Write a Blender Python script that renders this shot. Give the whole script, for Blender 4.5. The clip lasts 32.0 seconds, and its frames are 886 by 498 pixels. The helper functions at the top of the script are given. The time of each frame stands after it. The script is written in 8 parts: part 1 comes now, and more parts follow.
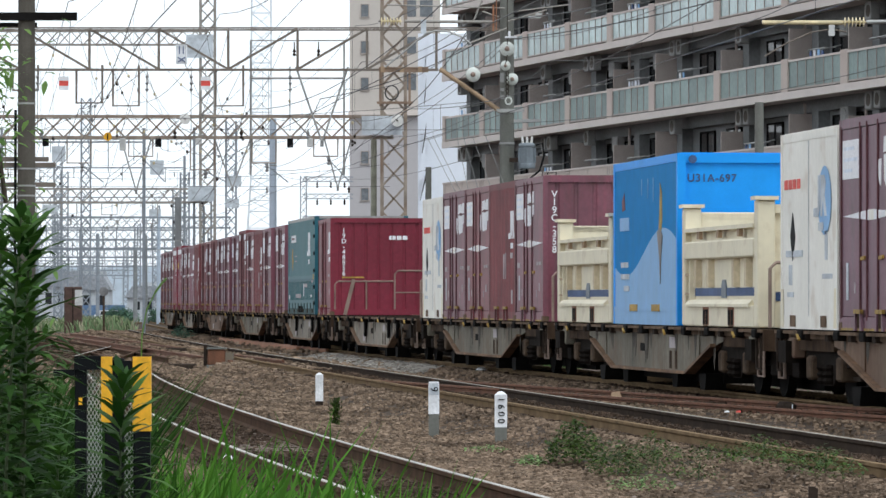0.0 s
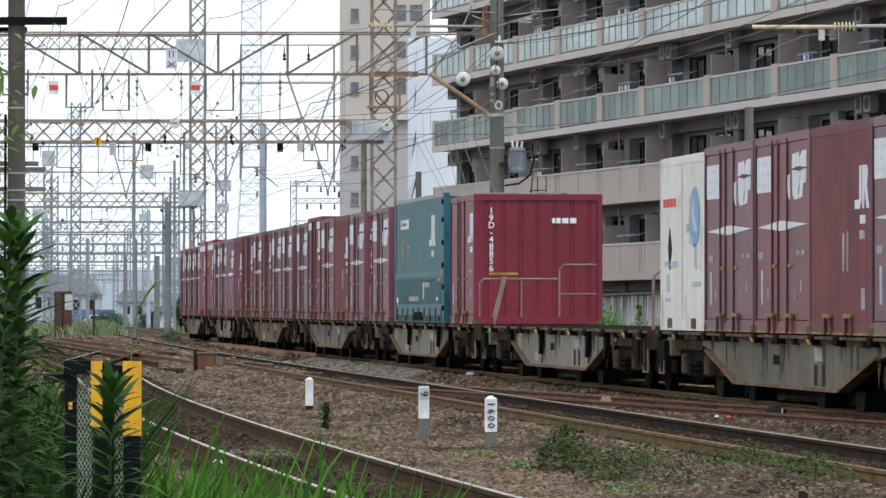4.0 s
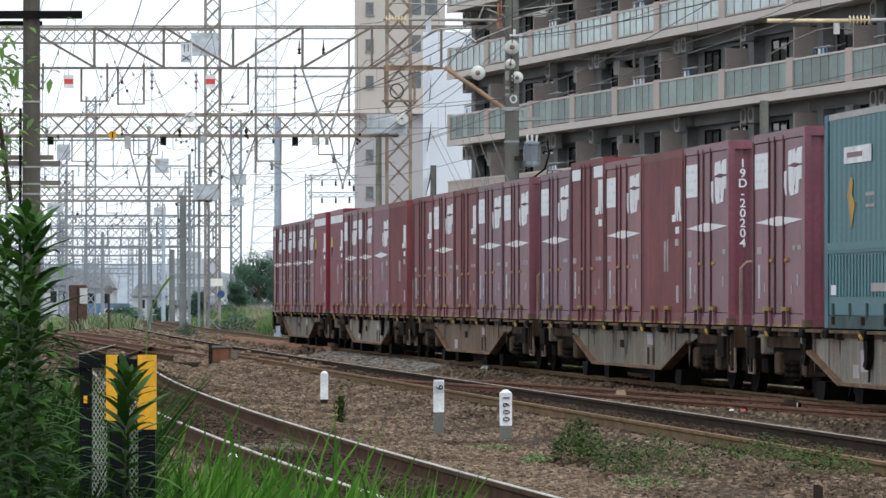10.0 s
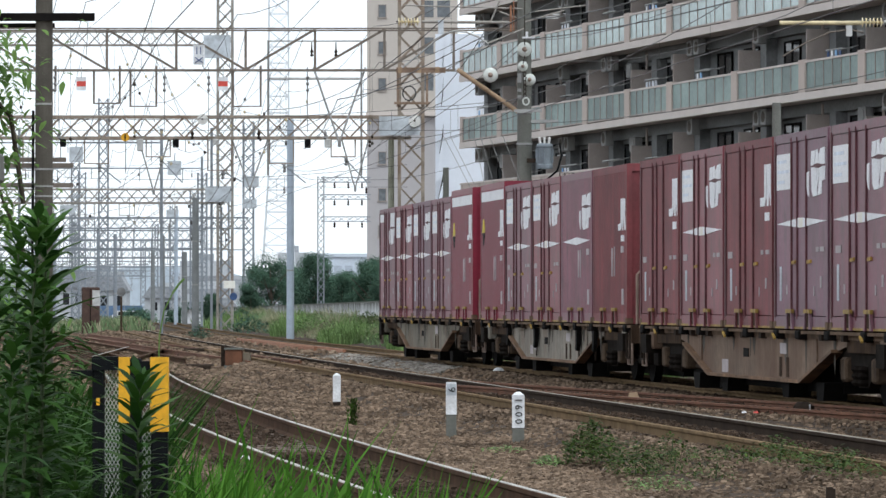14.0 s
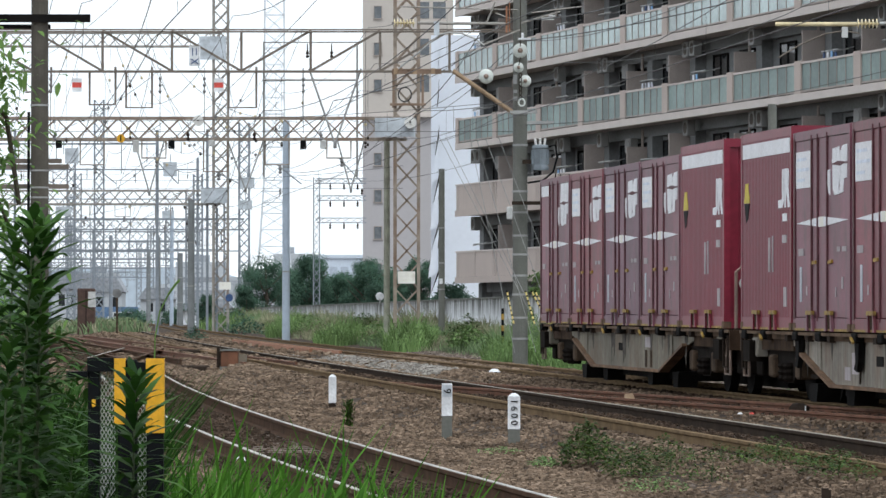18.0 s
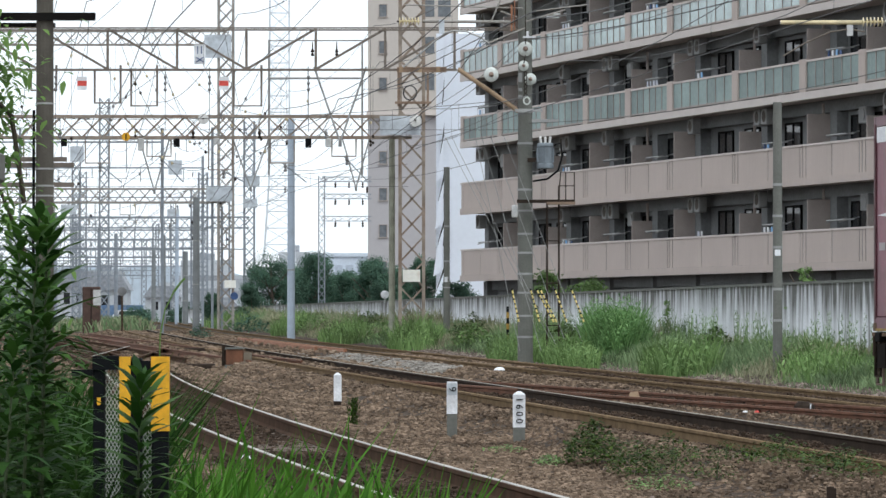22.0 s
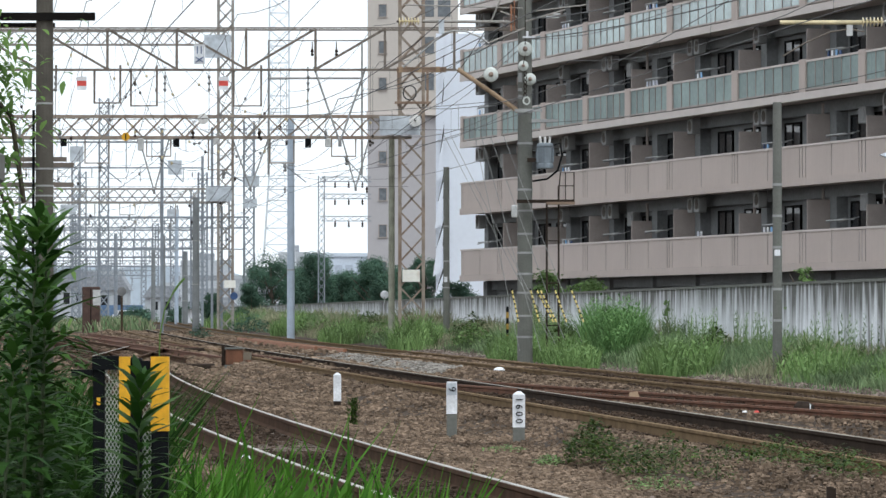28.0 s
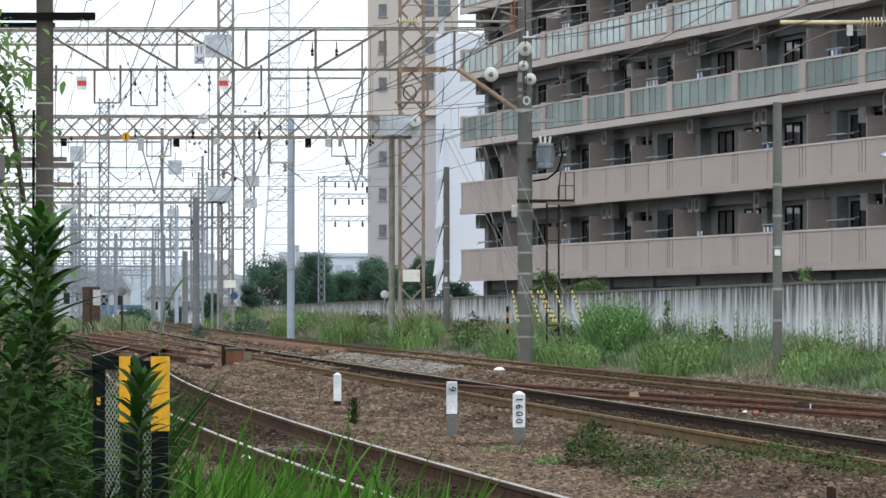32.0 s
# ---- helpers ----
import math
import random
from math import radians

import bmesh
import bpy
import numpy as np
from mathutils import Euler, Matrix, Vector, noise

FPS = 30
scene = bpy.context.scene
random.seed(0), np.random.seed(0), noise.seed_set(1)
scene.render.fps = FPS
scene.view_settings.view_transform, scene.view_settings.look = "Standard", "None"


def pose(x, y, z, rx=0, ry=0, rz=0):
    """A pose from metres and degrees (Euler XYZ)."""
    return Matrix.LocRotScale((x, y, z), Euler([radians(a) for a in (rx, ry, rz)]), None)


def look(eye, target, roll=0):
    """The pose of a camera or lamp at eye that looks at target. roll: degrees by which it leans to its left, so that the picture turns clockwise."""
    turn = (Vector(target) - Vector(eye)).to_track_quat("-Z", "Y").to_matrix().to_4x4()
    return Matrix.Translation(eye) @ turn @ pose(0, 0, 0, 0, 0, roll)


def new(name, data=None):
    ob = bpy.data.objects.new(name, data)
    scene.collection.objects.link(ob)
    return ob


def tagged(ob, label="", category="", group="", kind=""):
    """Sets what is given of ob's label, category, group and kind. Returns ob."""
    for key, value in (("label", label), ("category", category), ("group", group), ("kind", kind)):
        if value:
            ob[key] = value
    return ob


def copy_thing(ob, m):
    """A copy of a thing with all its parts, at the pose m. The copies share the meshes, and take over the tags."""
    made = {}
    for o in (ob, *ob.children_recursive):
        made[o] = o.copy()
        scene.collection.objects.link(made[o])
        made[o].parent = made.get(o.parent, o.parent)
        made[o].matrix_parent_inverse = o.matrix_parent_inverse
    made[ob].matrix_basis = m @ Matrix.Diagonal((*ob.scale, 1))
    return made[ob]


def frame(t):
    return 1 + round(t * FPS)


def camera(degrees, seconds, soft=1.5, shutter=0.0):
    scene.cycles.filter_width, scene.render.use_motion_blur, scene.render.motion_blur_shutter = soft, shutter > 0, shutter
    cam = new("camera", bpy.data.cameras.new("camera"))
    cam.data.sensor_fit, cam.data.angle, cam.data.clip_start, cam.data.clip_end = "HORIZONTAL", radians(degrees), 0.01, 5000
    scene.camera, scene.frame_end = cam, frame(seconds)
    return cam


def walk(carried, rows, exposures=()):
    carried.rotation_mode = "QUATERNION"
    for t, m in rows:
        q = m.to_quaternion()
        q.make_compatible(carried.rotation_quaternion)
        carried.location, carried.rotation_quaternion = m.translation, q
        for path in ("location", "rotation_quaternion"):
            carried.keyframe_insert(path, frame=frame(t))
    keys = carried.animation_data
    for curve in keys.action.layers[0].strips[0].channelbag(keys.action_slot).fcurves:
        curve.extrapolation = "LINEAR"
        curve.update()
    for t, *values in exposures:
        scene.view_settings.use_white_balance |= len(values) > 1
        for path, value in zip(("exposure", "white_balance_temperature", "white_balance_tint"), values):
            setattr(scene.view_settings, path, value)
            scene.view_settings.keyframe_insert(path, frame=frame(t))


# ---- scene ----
cam = camera(10.2, 32.0, soft=1.5)
EYE = Vector((0.0, 0.0, 1.06))
REACH = 8784.0
# the small sway of the held camera: seconds, sideways and up-and-down turn
PATH = [
    (0, -31.9, 0.2), (0.5, -23.2, 2.3), (1, -28.8, 4.8), (1.5, -26.3, 1.8), (2, -47.7, 12.0), (2.5, -47.7, 6.3),
    (3, -43.1, 1.8), (3.5, -45.7, 4.3), (5.5, -56.4, 15.1), (6, -46.2, 4.0), (6.5, -38.5, -2.9), (7, -33.9, -1.3),
    (7.5, -25.2, -1.5), (8, -18.9, -2.9), (8.5, -12.7, -1.3), (9, -32.4, 6.3), (9.5, -31.9, 1.8), (10, -23.2, -2.9),
    (10.5, -17.1, -4.1), (11, -9.4, -4.1), (11.5, -4.1, -2.9), (12, 4.1, -2.9), (12.5, 7.4, -2.9), (13, 13.5, -2.9),
    (13.5, 3.3, 1.8), (15.5, -4.3, -2.9), (16, 1.3, -2.9), (16.5, 7.9, -1.3), (17, 15.8, -2.9), (17.5, 21.2, -2.9),
    (18, -8.7, 3.3), (18.5, -18.6, 4.8), (19, -11.7, -3.6), (19.5, -4.8, -2.9), (20, 0.8, -2.9), (20.5, 5.9, -3.1),
    (21, -0.2, -1.3), (21.5, -0.2, 1.8), (22, 0.3, 0.2), (22.5, 0.0, -1.3), (23, -0.2, -2.9), (23.5, 0.2, -2.9),
    (24, 0.2, -1.3), (24.5, 1.3, -1.8), (25, 1.3, -4.4), (25.5, -0.2, -3.1), (27.5, -0.2, -2.9), (28, -0.2, 0.2),
    (28.5, 1.0, -1.3), (29, -0.2, 0.2), (29.5, 1.3, -2.9), (30, 0.8, -1.3), (30.5, 1.3, -2.9), (31, -0.5, 1.5),
    (31.5, -0.2, 0.2), (32, 0.0, 0.0),
]


def aim(t, dx, dy):
    return (t, look(EYE, EYE + Vector((-dx / REACH, 1.0, (123.0 + dy) / REACH)) * 100))


walk(cam, [aim(*row) for row in PATH])

# ---- light: a bright overcast noon ----
world = bpy.data.worlds.new("overcast_sky")
scene.world = world
world.use_nodes = True
wn, wl = world.node_tree.nodes, world.node_tree.links
sky = wn.new("ShaderNodeTexSky")
sky.sky_type, sky.sun_disc = "NISHITA", False
sky.sun_elevation, sky.sun_rotation = radians(62), radians(153)
veil = wn.new("ShaderNodeMix")
veil.data_type = "RGBA"
veil.inputs["Factor"].default_value = 0.88
veil.inputs["B"].default_value = (9.55, 10.2, 10.9, 1)
wl.new(sky.outputs["Color"], veil.inputs["A"])
wl.new(veil.outputs["Result"], wn["Background"].inputs["Color"])
wn["Background"].inputs["Strength"].default_value = 0.122
sun = new("sun", bpy.data.lights.new("sun", "SUN"))
sun.data.energy, sun.data.angle, sun.data.color = 1.5, radians(30), (0.93, 0.98, 0.97)
sun.matrix_world = look((30, -60, 125), (0, 0, 0))
scene.view_settings.exposure = 0.0


# ---- materials ----
def mat(name, col, rough=0.7, metal=0.0, var=0.25, scale=3.0, bump=0.0, bscale=40.0, streak=0.0, dirt=(0.1, 0.08, 0.06),
        rnd=0.0, grain=0.12, spec=0.4, squash=(1, 1, 1), island=False, rust=None):
    m = bpy.data.materials.new(name)
    m.use_nodes = True
    n, l = m.node_tree.nodes, m.node_tree.links
    p = n["Principled BSDF"]
    p.inputs["Roughness"].default_value, p.inputs["Metallic"].default_value = rough, metal
    p.inputs["Specular IOR Level"].default_value = spec
    co = n.new("ShaderNodeTexCoord")
    mp = n.new("ShaderNodeMapping")
    mp.inputs["Scale"].default_value = squash
    l.new(co.outputs["Object"], mp.inputs["Vector"])

    def noise_fac(sc, lo, hi, detail=4, vec=mp.outputs["Vector"]):
        t = n.new("ShaderNodeTexNoise")
        t.inputs["Scale"].default_value, t.inputs["Detail"].default_value = sc, detail
        l.new(vec, t.inputs["Vector"])
        r = n.new("ShaderNodeMapRange")
        r.inputs["From Min"].default_value, r.inputs["From Max"].default_value = 0.3, 0.7
        r.inputs["To Min"].default_value, r.inputs["To Max"].default_value = lo, hi
        l.new(t.outputs["Fac"], r.inputs["Value"])
        return r.outputs["Result"], t

    big, _ = noise_fac(scale, 1 - var, 1 + var)
    small, tex = noise_fac(scale * 14, 1 - grain, 1 + grain)
    k = n.new("ShaderNodeMath")
    k.operation = "MULTIPLY"
    l.new(big, k.inputs[0]), l.new(small, k.inputs[1])
    fac = k.outputs[0]
    if rnd or island:
        src = n.new("ShaderNodeNewGeometry").outputs["Random Per Island"] if island else n.new("ShaderNodeObjectInfo").outputs["Random"]
        r = n.new("ShaderNodeMapRange")
        r.inputs["To Min"].default_value, r.inputs["To Max"].default_value = 1 - rnd, 1 + rnd
        l.new(src, r.inputs["Value"])
        k2 = n.new("ShaderNodeMath")
        k2.operation = "MULTIPLY"
        l.new(fac, k2.inputs[0]), l.new(r.outputs["Result"], k2.inputs[1])
        fac = k2.outputs[0]
    vm = n.new("ShaderNodeVectorMath")
    vm.operation = "SCALE"
    vm.inputs[0].default_value = col
    l.new(fac, vm.inputs["Scale"])
    out = vm.outputs["Vector"]
    if streak:
        mp2 = n.new("ShaderNodeMapping")
        mp2.inputs["Scale"].default_value = (4.0, 4.0, 0.25)
        l.new(co.outputs["Object"], mp2.inputs["Vector"])
        s, _ = noise_fac(2.2, 0, streak, 6, mp2.outputs["Vector"])
        mx = n.new("ShaderNodeMix")
        mx.data_type = "RGBA"
        l.new(s, mx.inputs["Factor"]), l.new(out, mx.inputs["A"])
        mx.inputs["B"].default_value = (*dirt, 1)
        out = mx.outputs["Result"]
    if rust:
        # patches of a second colour with uneven edges
        amount, tint, size = rust
        s, _ = noise_fac(size, -0.9 + amount, 0.1 + 1.6 * amount, 8)
        mx = n.new("ShaderNodeMix")
        mx.data_type = "RGBA"
        l.new(s, mx.inputs["Factor"]), l.new(out, mx.inputs["A"])
        mx.inputs["B"].default_value = (*tint, 1)
        out = mx.outputs["Result"]
    l.new(out, p.inputs["Base Color"])
    if bump:
        b = n.new("ShaderNodeBump")
        b.inputs["Strength"].default_value = bump
        t = n.new("ShaderNodeTexNoise")
        t.inputs["Scale"].default_value, t.inputs["Detail"].default_value = bscale, 6
        l.new(mp.outputs["Vector"], t.inputs["Vector"])
        l.new(t.outputs["Fac"], b.inputs["Height"])
        l.new(b.outputs["Normal"], p.inputs["Normal"])
    return m


RUSTY = (0.16, 0.075, 0.045)
M_DOOR = mat("faded_maroon_paint", (0.222, 0.066, 0.095), 0.45, streak=0.55, dirt=(0.13, 0.088, 0.102), rnd=0.16, scale=1.2, rust=(0.3, (0.085, 0.045, 0.045), 2.4))
M_DOORR = mat("faded_red_maroon_paint", (0.245, 0.048, 0.066), 0.45, streak=0.5, dirt=(0.105, 0.055, 0.06), rnd=0.12, scale=1.2, rust=(0.3, (0.09, 0.04, 0.035), 2.4))
M_DOORP = mat("chalky_purple_maroon_paint", (0.205, 0.083, 0.122), 0.48, streak=0.6, dirt=(0.16, 0.115, 0.135), rnd=0.14, scale=1.2, rust=(0.3, (0.085, 0.05, 0.055), 2.4))
M_RED = mat("fresh_red_paint", (0.200, 0.0175, 0.037), 0.42, var=0.12, streak=0.12, dirt=(0.12, 0.03, 0.04), rnd=0.08, scale=0.8)
M_BROWN = mat("weathered_brown_red_paint", (0.215, 0.046, 0.053), 0.6, streak=0.5, dirt=(0.075, 0.042, 0.042), rnd=0.12, scale=1.2)
M_POST = mat("dark_maroon_rods", (0.105, 0.032, 0.038), 0.6, rnd=0.1)
M_WHITE = mat("white_marking_paint", (0.86, 0.87, 0.90), 0.6, var=0.05, streak=0.15, dirt=(0.6, 0.55, 0.52))
M_CREAM = mat("cream_white_steel", (0.88, 0.86, 0.79), 0.55, var=0.06, streak=0.12, dirt=(0.5, 0.43, 0.33), scale=0.8, grain=0.03, rust=(0.16, (0.5, 0.38, 0.26), 2.2))
M_IVORY = mat("ivory_steel", (0.80, 0.73, 0.55), 0.55, var=0.08, streak=0.13, dirt=(0.42, 0.33, 0.22), scale=0.8, grain=0.03, rust=(0.18, (0.4, 0.28, 0.16), 2.6))
M_IVRIB = mat("tan_stained_ivory_steel", (0.60, 0.50, 0.33), 0.6, var=0.15, streak=0.3, dirt=(0.36, 0.25, 0.15), scale=1.0)
M_TEAL = mat("teal_paint", (0.055, 0.18, 0.205), 0.5, var=0.1, streak=0.3, dirt=(0.09, 0.15, 0.16), scale=1.0)
M_TEALD = mat("deep_teal_frame_paint", (0.02, 0.125, 0.165), 0.5)
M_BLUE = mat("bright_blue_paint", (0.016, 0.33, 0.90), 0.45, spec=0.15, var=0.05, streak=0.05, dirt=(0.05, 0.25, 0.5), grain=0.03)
# Weathered copy of the bright blue, with the side's shade put into it.
M_BLUESIDE = mat("weathered_shaded_blue_paint", (0.008, 0.225, 0.56), 0.6, var=0.08, streak=0.2, dirt=(0.05, 0.24, 0.46), grain=0.04, spec=0.04)
M_TEALB = mat("dirty_teal_rail", (0.045, 0.085, 0.085), 0.8, var=0.4, scale=2.0)
# Tower glass, lightened: the reflected sky is put into its base colour.
M_TGLASS = mat("glass_with_painted_sky", (0.15, 0.165, 0.18), 0.15)
M_LBLUE = mat("pale_blue_paint", (0.235, 0.455, 0.74), 0.6, var=0.06, streak=0.15, dirt=(0.3, 0.36, 0.42), grain=0.03)
M_LINE = mat("faded_pale_blue_print", (0.70, 0.75, 0.83), 0.6)
M_NAVY = mat("navy_stripe_paint", (0.045, 0.09, 0.21), 0.6)
M_YEL = mat("worn_yellow_paint", (0.42, 0.26, 0.05), 0.6, var=0.35)
M_MARKY = mat("yellow_mark", (0.62, 0.5, 0.06), 0.6)
M_STRIPE = mat("bright_yellow_guard", (0.86, 0.70, 0.25), 0.5)
# Grimy black, deepened because it also carries the shade under the wagons.
M_DARK = mat("grimy_black_steel", (0.010, 0.009, 0.0085), 0.8, var=0.4, spec=0.05)
M_GRIME = mat("brake_dust_brown_steel", (0.036, 0.026, 0.02), 0.85, var=0.4, scale=5, streak=0.4, dirt=(0.04, 0.03, 0.025), spec=0.08)
M_FIG = mat("grey_brown_figure_paint", (0.24, 0.215, 0.2), 0.7, var=0.3)
M_SILLT = mat("tan_rusty_sill_steel", (0.17, 0.115, 0.078), 0.85, var=0.5, scale=2.5, streak=0.4, dirt=(0.05, 0.035, 0.028), spec=0.1)
M_STAIN = mat("oil_stained_steel", (0.07, 0.058, 0.046), 0.8, var=0.4, scale=3)
M_SILL = mat("rusty_dark_sill_steel", (0.045, 0.029, 0.021), 0.85, var=0.5, scale=4, streak=0.5, dirt=(0.09, 0.055, 0.03), spec=0.06)
# Oily running gear; underframe shade is put into its colour.
M_BOGIE = mat("oily_shaded_running_gear", (0.014, 0.011, 0.009), 0.85, var=0.4, scale=5, spec=0.04)
M_TUBE = mat("dull_brown_tube", (0.25, 0.18, 0.145), 0.65)
M_WAGON = mat("dusty_grey_olive_wagon_steel", (0.203, 0.185, 0.143), 0.85, var=0.3, scale=0.8, grain=0.15, streak=0.45, dirt=(0.07, 0.055, 0.042), rnd=0.12, rust=(0.27, (0.16, 0.095, 0.06), 1.3))
M_WAGONB = mat("rust_brown_wagon_steel", (0.225, 0.155, 0.11), 0.85, var=0.3, scale=0.8, grain=0.15, streak=0.45, dirt=(0.065, 0.045, 0.033), rnd=0.1, rust=(0.5, (0.12, 0.065, 0.04), 1.0))
M_WAGONC = mat("pale_grey_wagon_steel", (0.315, 0.29, 0.245), 0.85, var=0.25, scale=0.8, grain=0.15, streak=0.5, dirt=(0.09, 0.06, 0.042), rnd=0.1, rust=(0.28, (0.18, 0.11, 0.07), 1.6))
M_FLANGE = mat("orange_brown_rusty_flange", (0.22, 0.125, 0.07), 0.85, var=0.5, scale=2.0, streak=0.5, dirt=(0.06, 0.042, 0.03))
M_AXLE = mat("dusty_brown_axle_box", (0.075, 0.052, 0.036), 0.85, var=0.45, scale=5, spec=0.06)
M_LIP = mat("chipped_yellow_lip", (0.40, 0.27, 0.06), 0.65, var=0.3, scale=6, rust=(0.5, (0.14, 0.07, 0.035), 9.0))
M_RAIL = mat("rusty_rail_web", (0.184, 0.124, 0.069), 0.9, var=0.3, scale=4, spec=0.08)
M_RAILTOP = mat("polished_rail_head", (0.38, 0.355, 0.32), 0.5, 0.35, var=0.3, scale=1.0)
M_RAILTAN = mat("dull_tan_rail_head", (0.27, 0.235, 0.185), 0.55, 0.3, var=0.3, scale=1.0)
M_NEARRAIL = mat("dark_rail_web", (0.088, 0.052, 0.034), 0.9, var=0.3, scale=4, spec=0.05)
# Oily web; shade between the middle rails is put into its colour.
M_OILSHADERAIL = mat("oily_shaded_rail_web", (0.044, 0.031, 0.023), 0.9, var=0.3, scale=4, spec=0.05)
M_STENCIL = mat("dull_stencil_paint", (0.46, 0.42, 0.43), 0.7, var=0.2, streak=0.4, dirt=(0.2, 0.12, 0.13))
M_REDRAIL = mat("red_rusted_rail", (0.155, 0.066, 0.036), 0.8, var=0.3, scale=4)
M_SLEEPER = mat("weathered_sleeper", (0.13, 0.10, 0.08), 0.9, var=0.3, scale=4)
# Darker than its stones: the shade between them is in this colour.
M_BALLAST = mat("brown_ballast", (0.058, 0.043, 0.033), 0.95, var=0.3, scale=0.9, bump=1.0, bscale=18, grain=0.65, spec=0.08)
M_STONE = mat("brown_ballast_stone", (0.18, 0.13, 0.093), 0.95, var=0.4, scale=0.45, rnd=0.45, island=True, spec=0.1)
M_PINKSTONE = mat("dusty_pink_grey_stone", (0.205, 0.165, 0.14), 0.95, rnd=0.4, island=True, spec=0.1)
# Dusty stone, darkened further: shade along rails and train is in the colour.
M_SHADESTONE = mat("shaded_brake_dust_stone", (0.068, 0.047, 0.034), 0.95, var=0.3, scale=0.45, rnd=0.5, island=True, spec=0.08)
M_PALESTONE = mat("fresh_grey_ballast_stone", (0.25, 0.23, 0.205), 0.95, rnd=0.4, island=True, spec=0.1)
M_CONC = mat("pole_concrete", (0.165, 0.168, 0.15), 0.85, var=0.15, scale=2, streak=0.4, dirt=(0.12, 0.12, 0.105))
M_WALL = mat("stained_white_wall", (0.88, 0.90, 0.93), 0.9, var=0.1, scale=1.5)
M_PARAPET = mat("mauve_brown_parapet_panel", (0.545, 0.462, 0.415), 0.75, var=0.05, scale=0.5, grain=0.02, rnd=0.03, streak=0.12, dirt=(0.3, 0.24, 0.22))
M_SLAB = mat("balcony_edge_paint", (0.635, 0.570, 0.530), 0.8, var=0.06, scale=0.6, grain=0.03)
# Shade of the balcony recesses is put into this wall colour.
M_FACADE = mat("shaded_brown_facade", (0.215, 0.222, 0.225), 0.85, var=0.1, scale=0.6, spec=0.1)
M_DIVIDER = mat("balcony_divider", (0.375, 0.325, 0.296), 0.8, var=0.06)
M_PALE = mat("pale_green_balcony_glass", (0.37, 0.475, 0.47), 0.2, var=0.25, scale=0.4, rnd=0.28, spec=0.5)
M_GREENG = mat("grey_green_balcony_glass", (0.20, 0.27, 0.255), 0.35, var=0.25, scale=0.4, rnd=0.25, spec=0.12)
M_DGLASS = mat("dark_window_glass", (0.02, 0.022, 0.025), 0.12, spec=0.3)
M_GALV = mat("galvanised_steel", (0.36, 0.36, 0.35), 0.5, 0.5, var=0.15)
M_DRUM = mat("dull_blue_grey_steel", (0.2, 0.235, 0.265), 0.6, var=0.2, streak=0.3, dirt=(0.12, 0.12, 0.12))
M_LATT = mat("weathered_lattice_steel", (0.34, 0.295, 0.245), 0.75, var=0.3, scale=3, streak=0.4, dirt=(0.20, 0.115, 0.07), rust=(0.36, (0.21, 0.115, 0.07), 0.5))
M_LATTP = mat("pale_weathered_lattice_steel", (0.33, 0.315, 0.29), 0.75, var=0.25, scale=3, streak=0.35, dirt=(0.22, 0.17, 0.13), rust=(0.2, (0.22, 0.14, 0.1), 0.5))
M_LATTR = mat("rusted_lattice_steel", (0.26, 0.18, 0.13), 0.8, var=0.3, scale=3)
M_GIRDER = mat("dull_brown_girder_steel", (0.185, 0.155, 0.13), 0.75, var=0.2, scale=3)
M_TANRUST = mat("tan_rust_tube", (0.36, 0.25, 0.16), 0.75, var=0.3, scale=5)
# Distance haze is mixed into the next two colours.
M_FARST = mat("hazy_far_steel", (0.26, 0.29, 0.325), 0.7, 0.0, var=0.15)
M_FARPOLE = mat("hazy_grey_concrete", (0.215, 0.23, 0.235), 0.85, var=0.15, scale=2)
M_WIRE = mat("dark_wire", (0.09, 0.09, 0.09), 0.6, 0.3)
M_INS = mat("white_porcelain", (0.78, 0.77, 0.74), 0.2)
M_INSD = mat("aged_greenish_porcelain", (0.62, 0.65, 0.61), 0.25, var=0.08)
M_INSG = mat("grey_weathered_porcelain", (0.2, 0.2, 0.2), 0.4)
M_INSC = mat("cream_porcelain", (0.62, 0.52, 0.32), 0.25)
M_TOWER = mat("grey_brown_tower_tile", (0.47, 0.45, 0.46), 0.85, var=0.025, scale=0.2, grain=0.02)
M_TOWERB = mat("beige_tower_tile", (0.57, 0.52, 0.475), 0.85, var=0.025, scale=0.2, grain=0.02)
M_WTILE = mat("white_tiles", (0.80, 0.84, 0.915), 0.7, var=0.05, scale=0.3, grain=0.02)
M_BLACK = mat("black_paint", (0.007, 0.008, 0.009), 0.6, spec=0.07)
M_YELTAPE = mat("yellow_warning_tape", (0.78, 0.40, 0.02), 0.5, var=0.1)
M_BLUEPOLE = mat("pale_blue_grey_pole", (0.42, 0.49, 0.58), 0.5, var=0.08)
M_BIN = mat("grey_white_plastic", (0.55, 0.55, 0.54), 0.6)
M_UNIT = mat("aged_grey_housing", (0.25, 0.25, 0.245), 0.6, var=0.1)
M_CLOTH = mat("washing_cloth", (0.6, 0.62, 0.68), 0.9, rnd=0.35)
M_ORANGE = mat("orange_rust_steel", (0.30, 0.135, 0.075), 0.8, var=0.2)
M_SIGNR = mat("sign_red", (0.7, 0.09, 0.07), 0.6)
M_SIGNW = mat("sign_white", (0.75, 0.76, 0.78), 0.6)
M_SIGNB = mat("sign_board_grey", (0.52, 0.56, 0.60), 0.6)


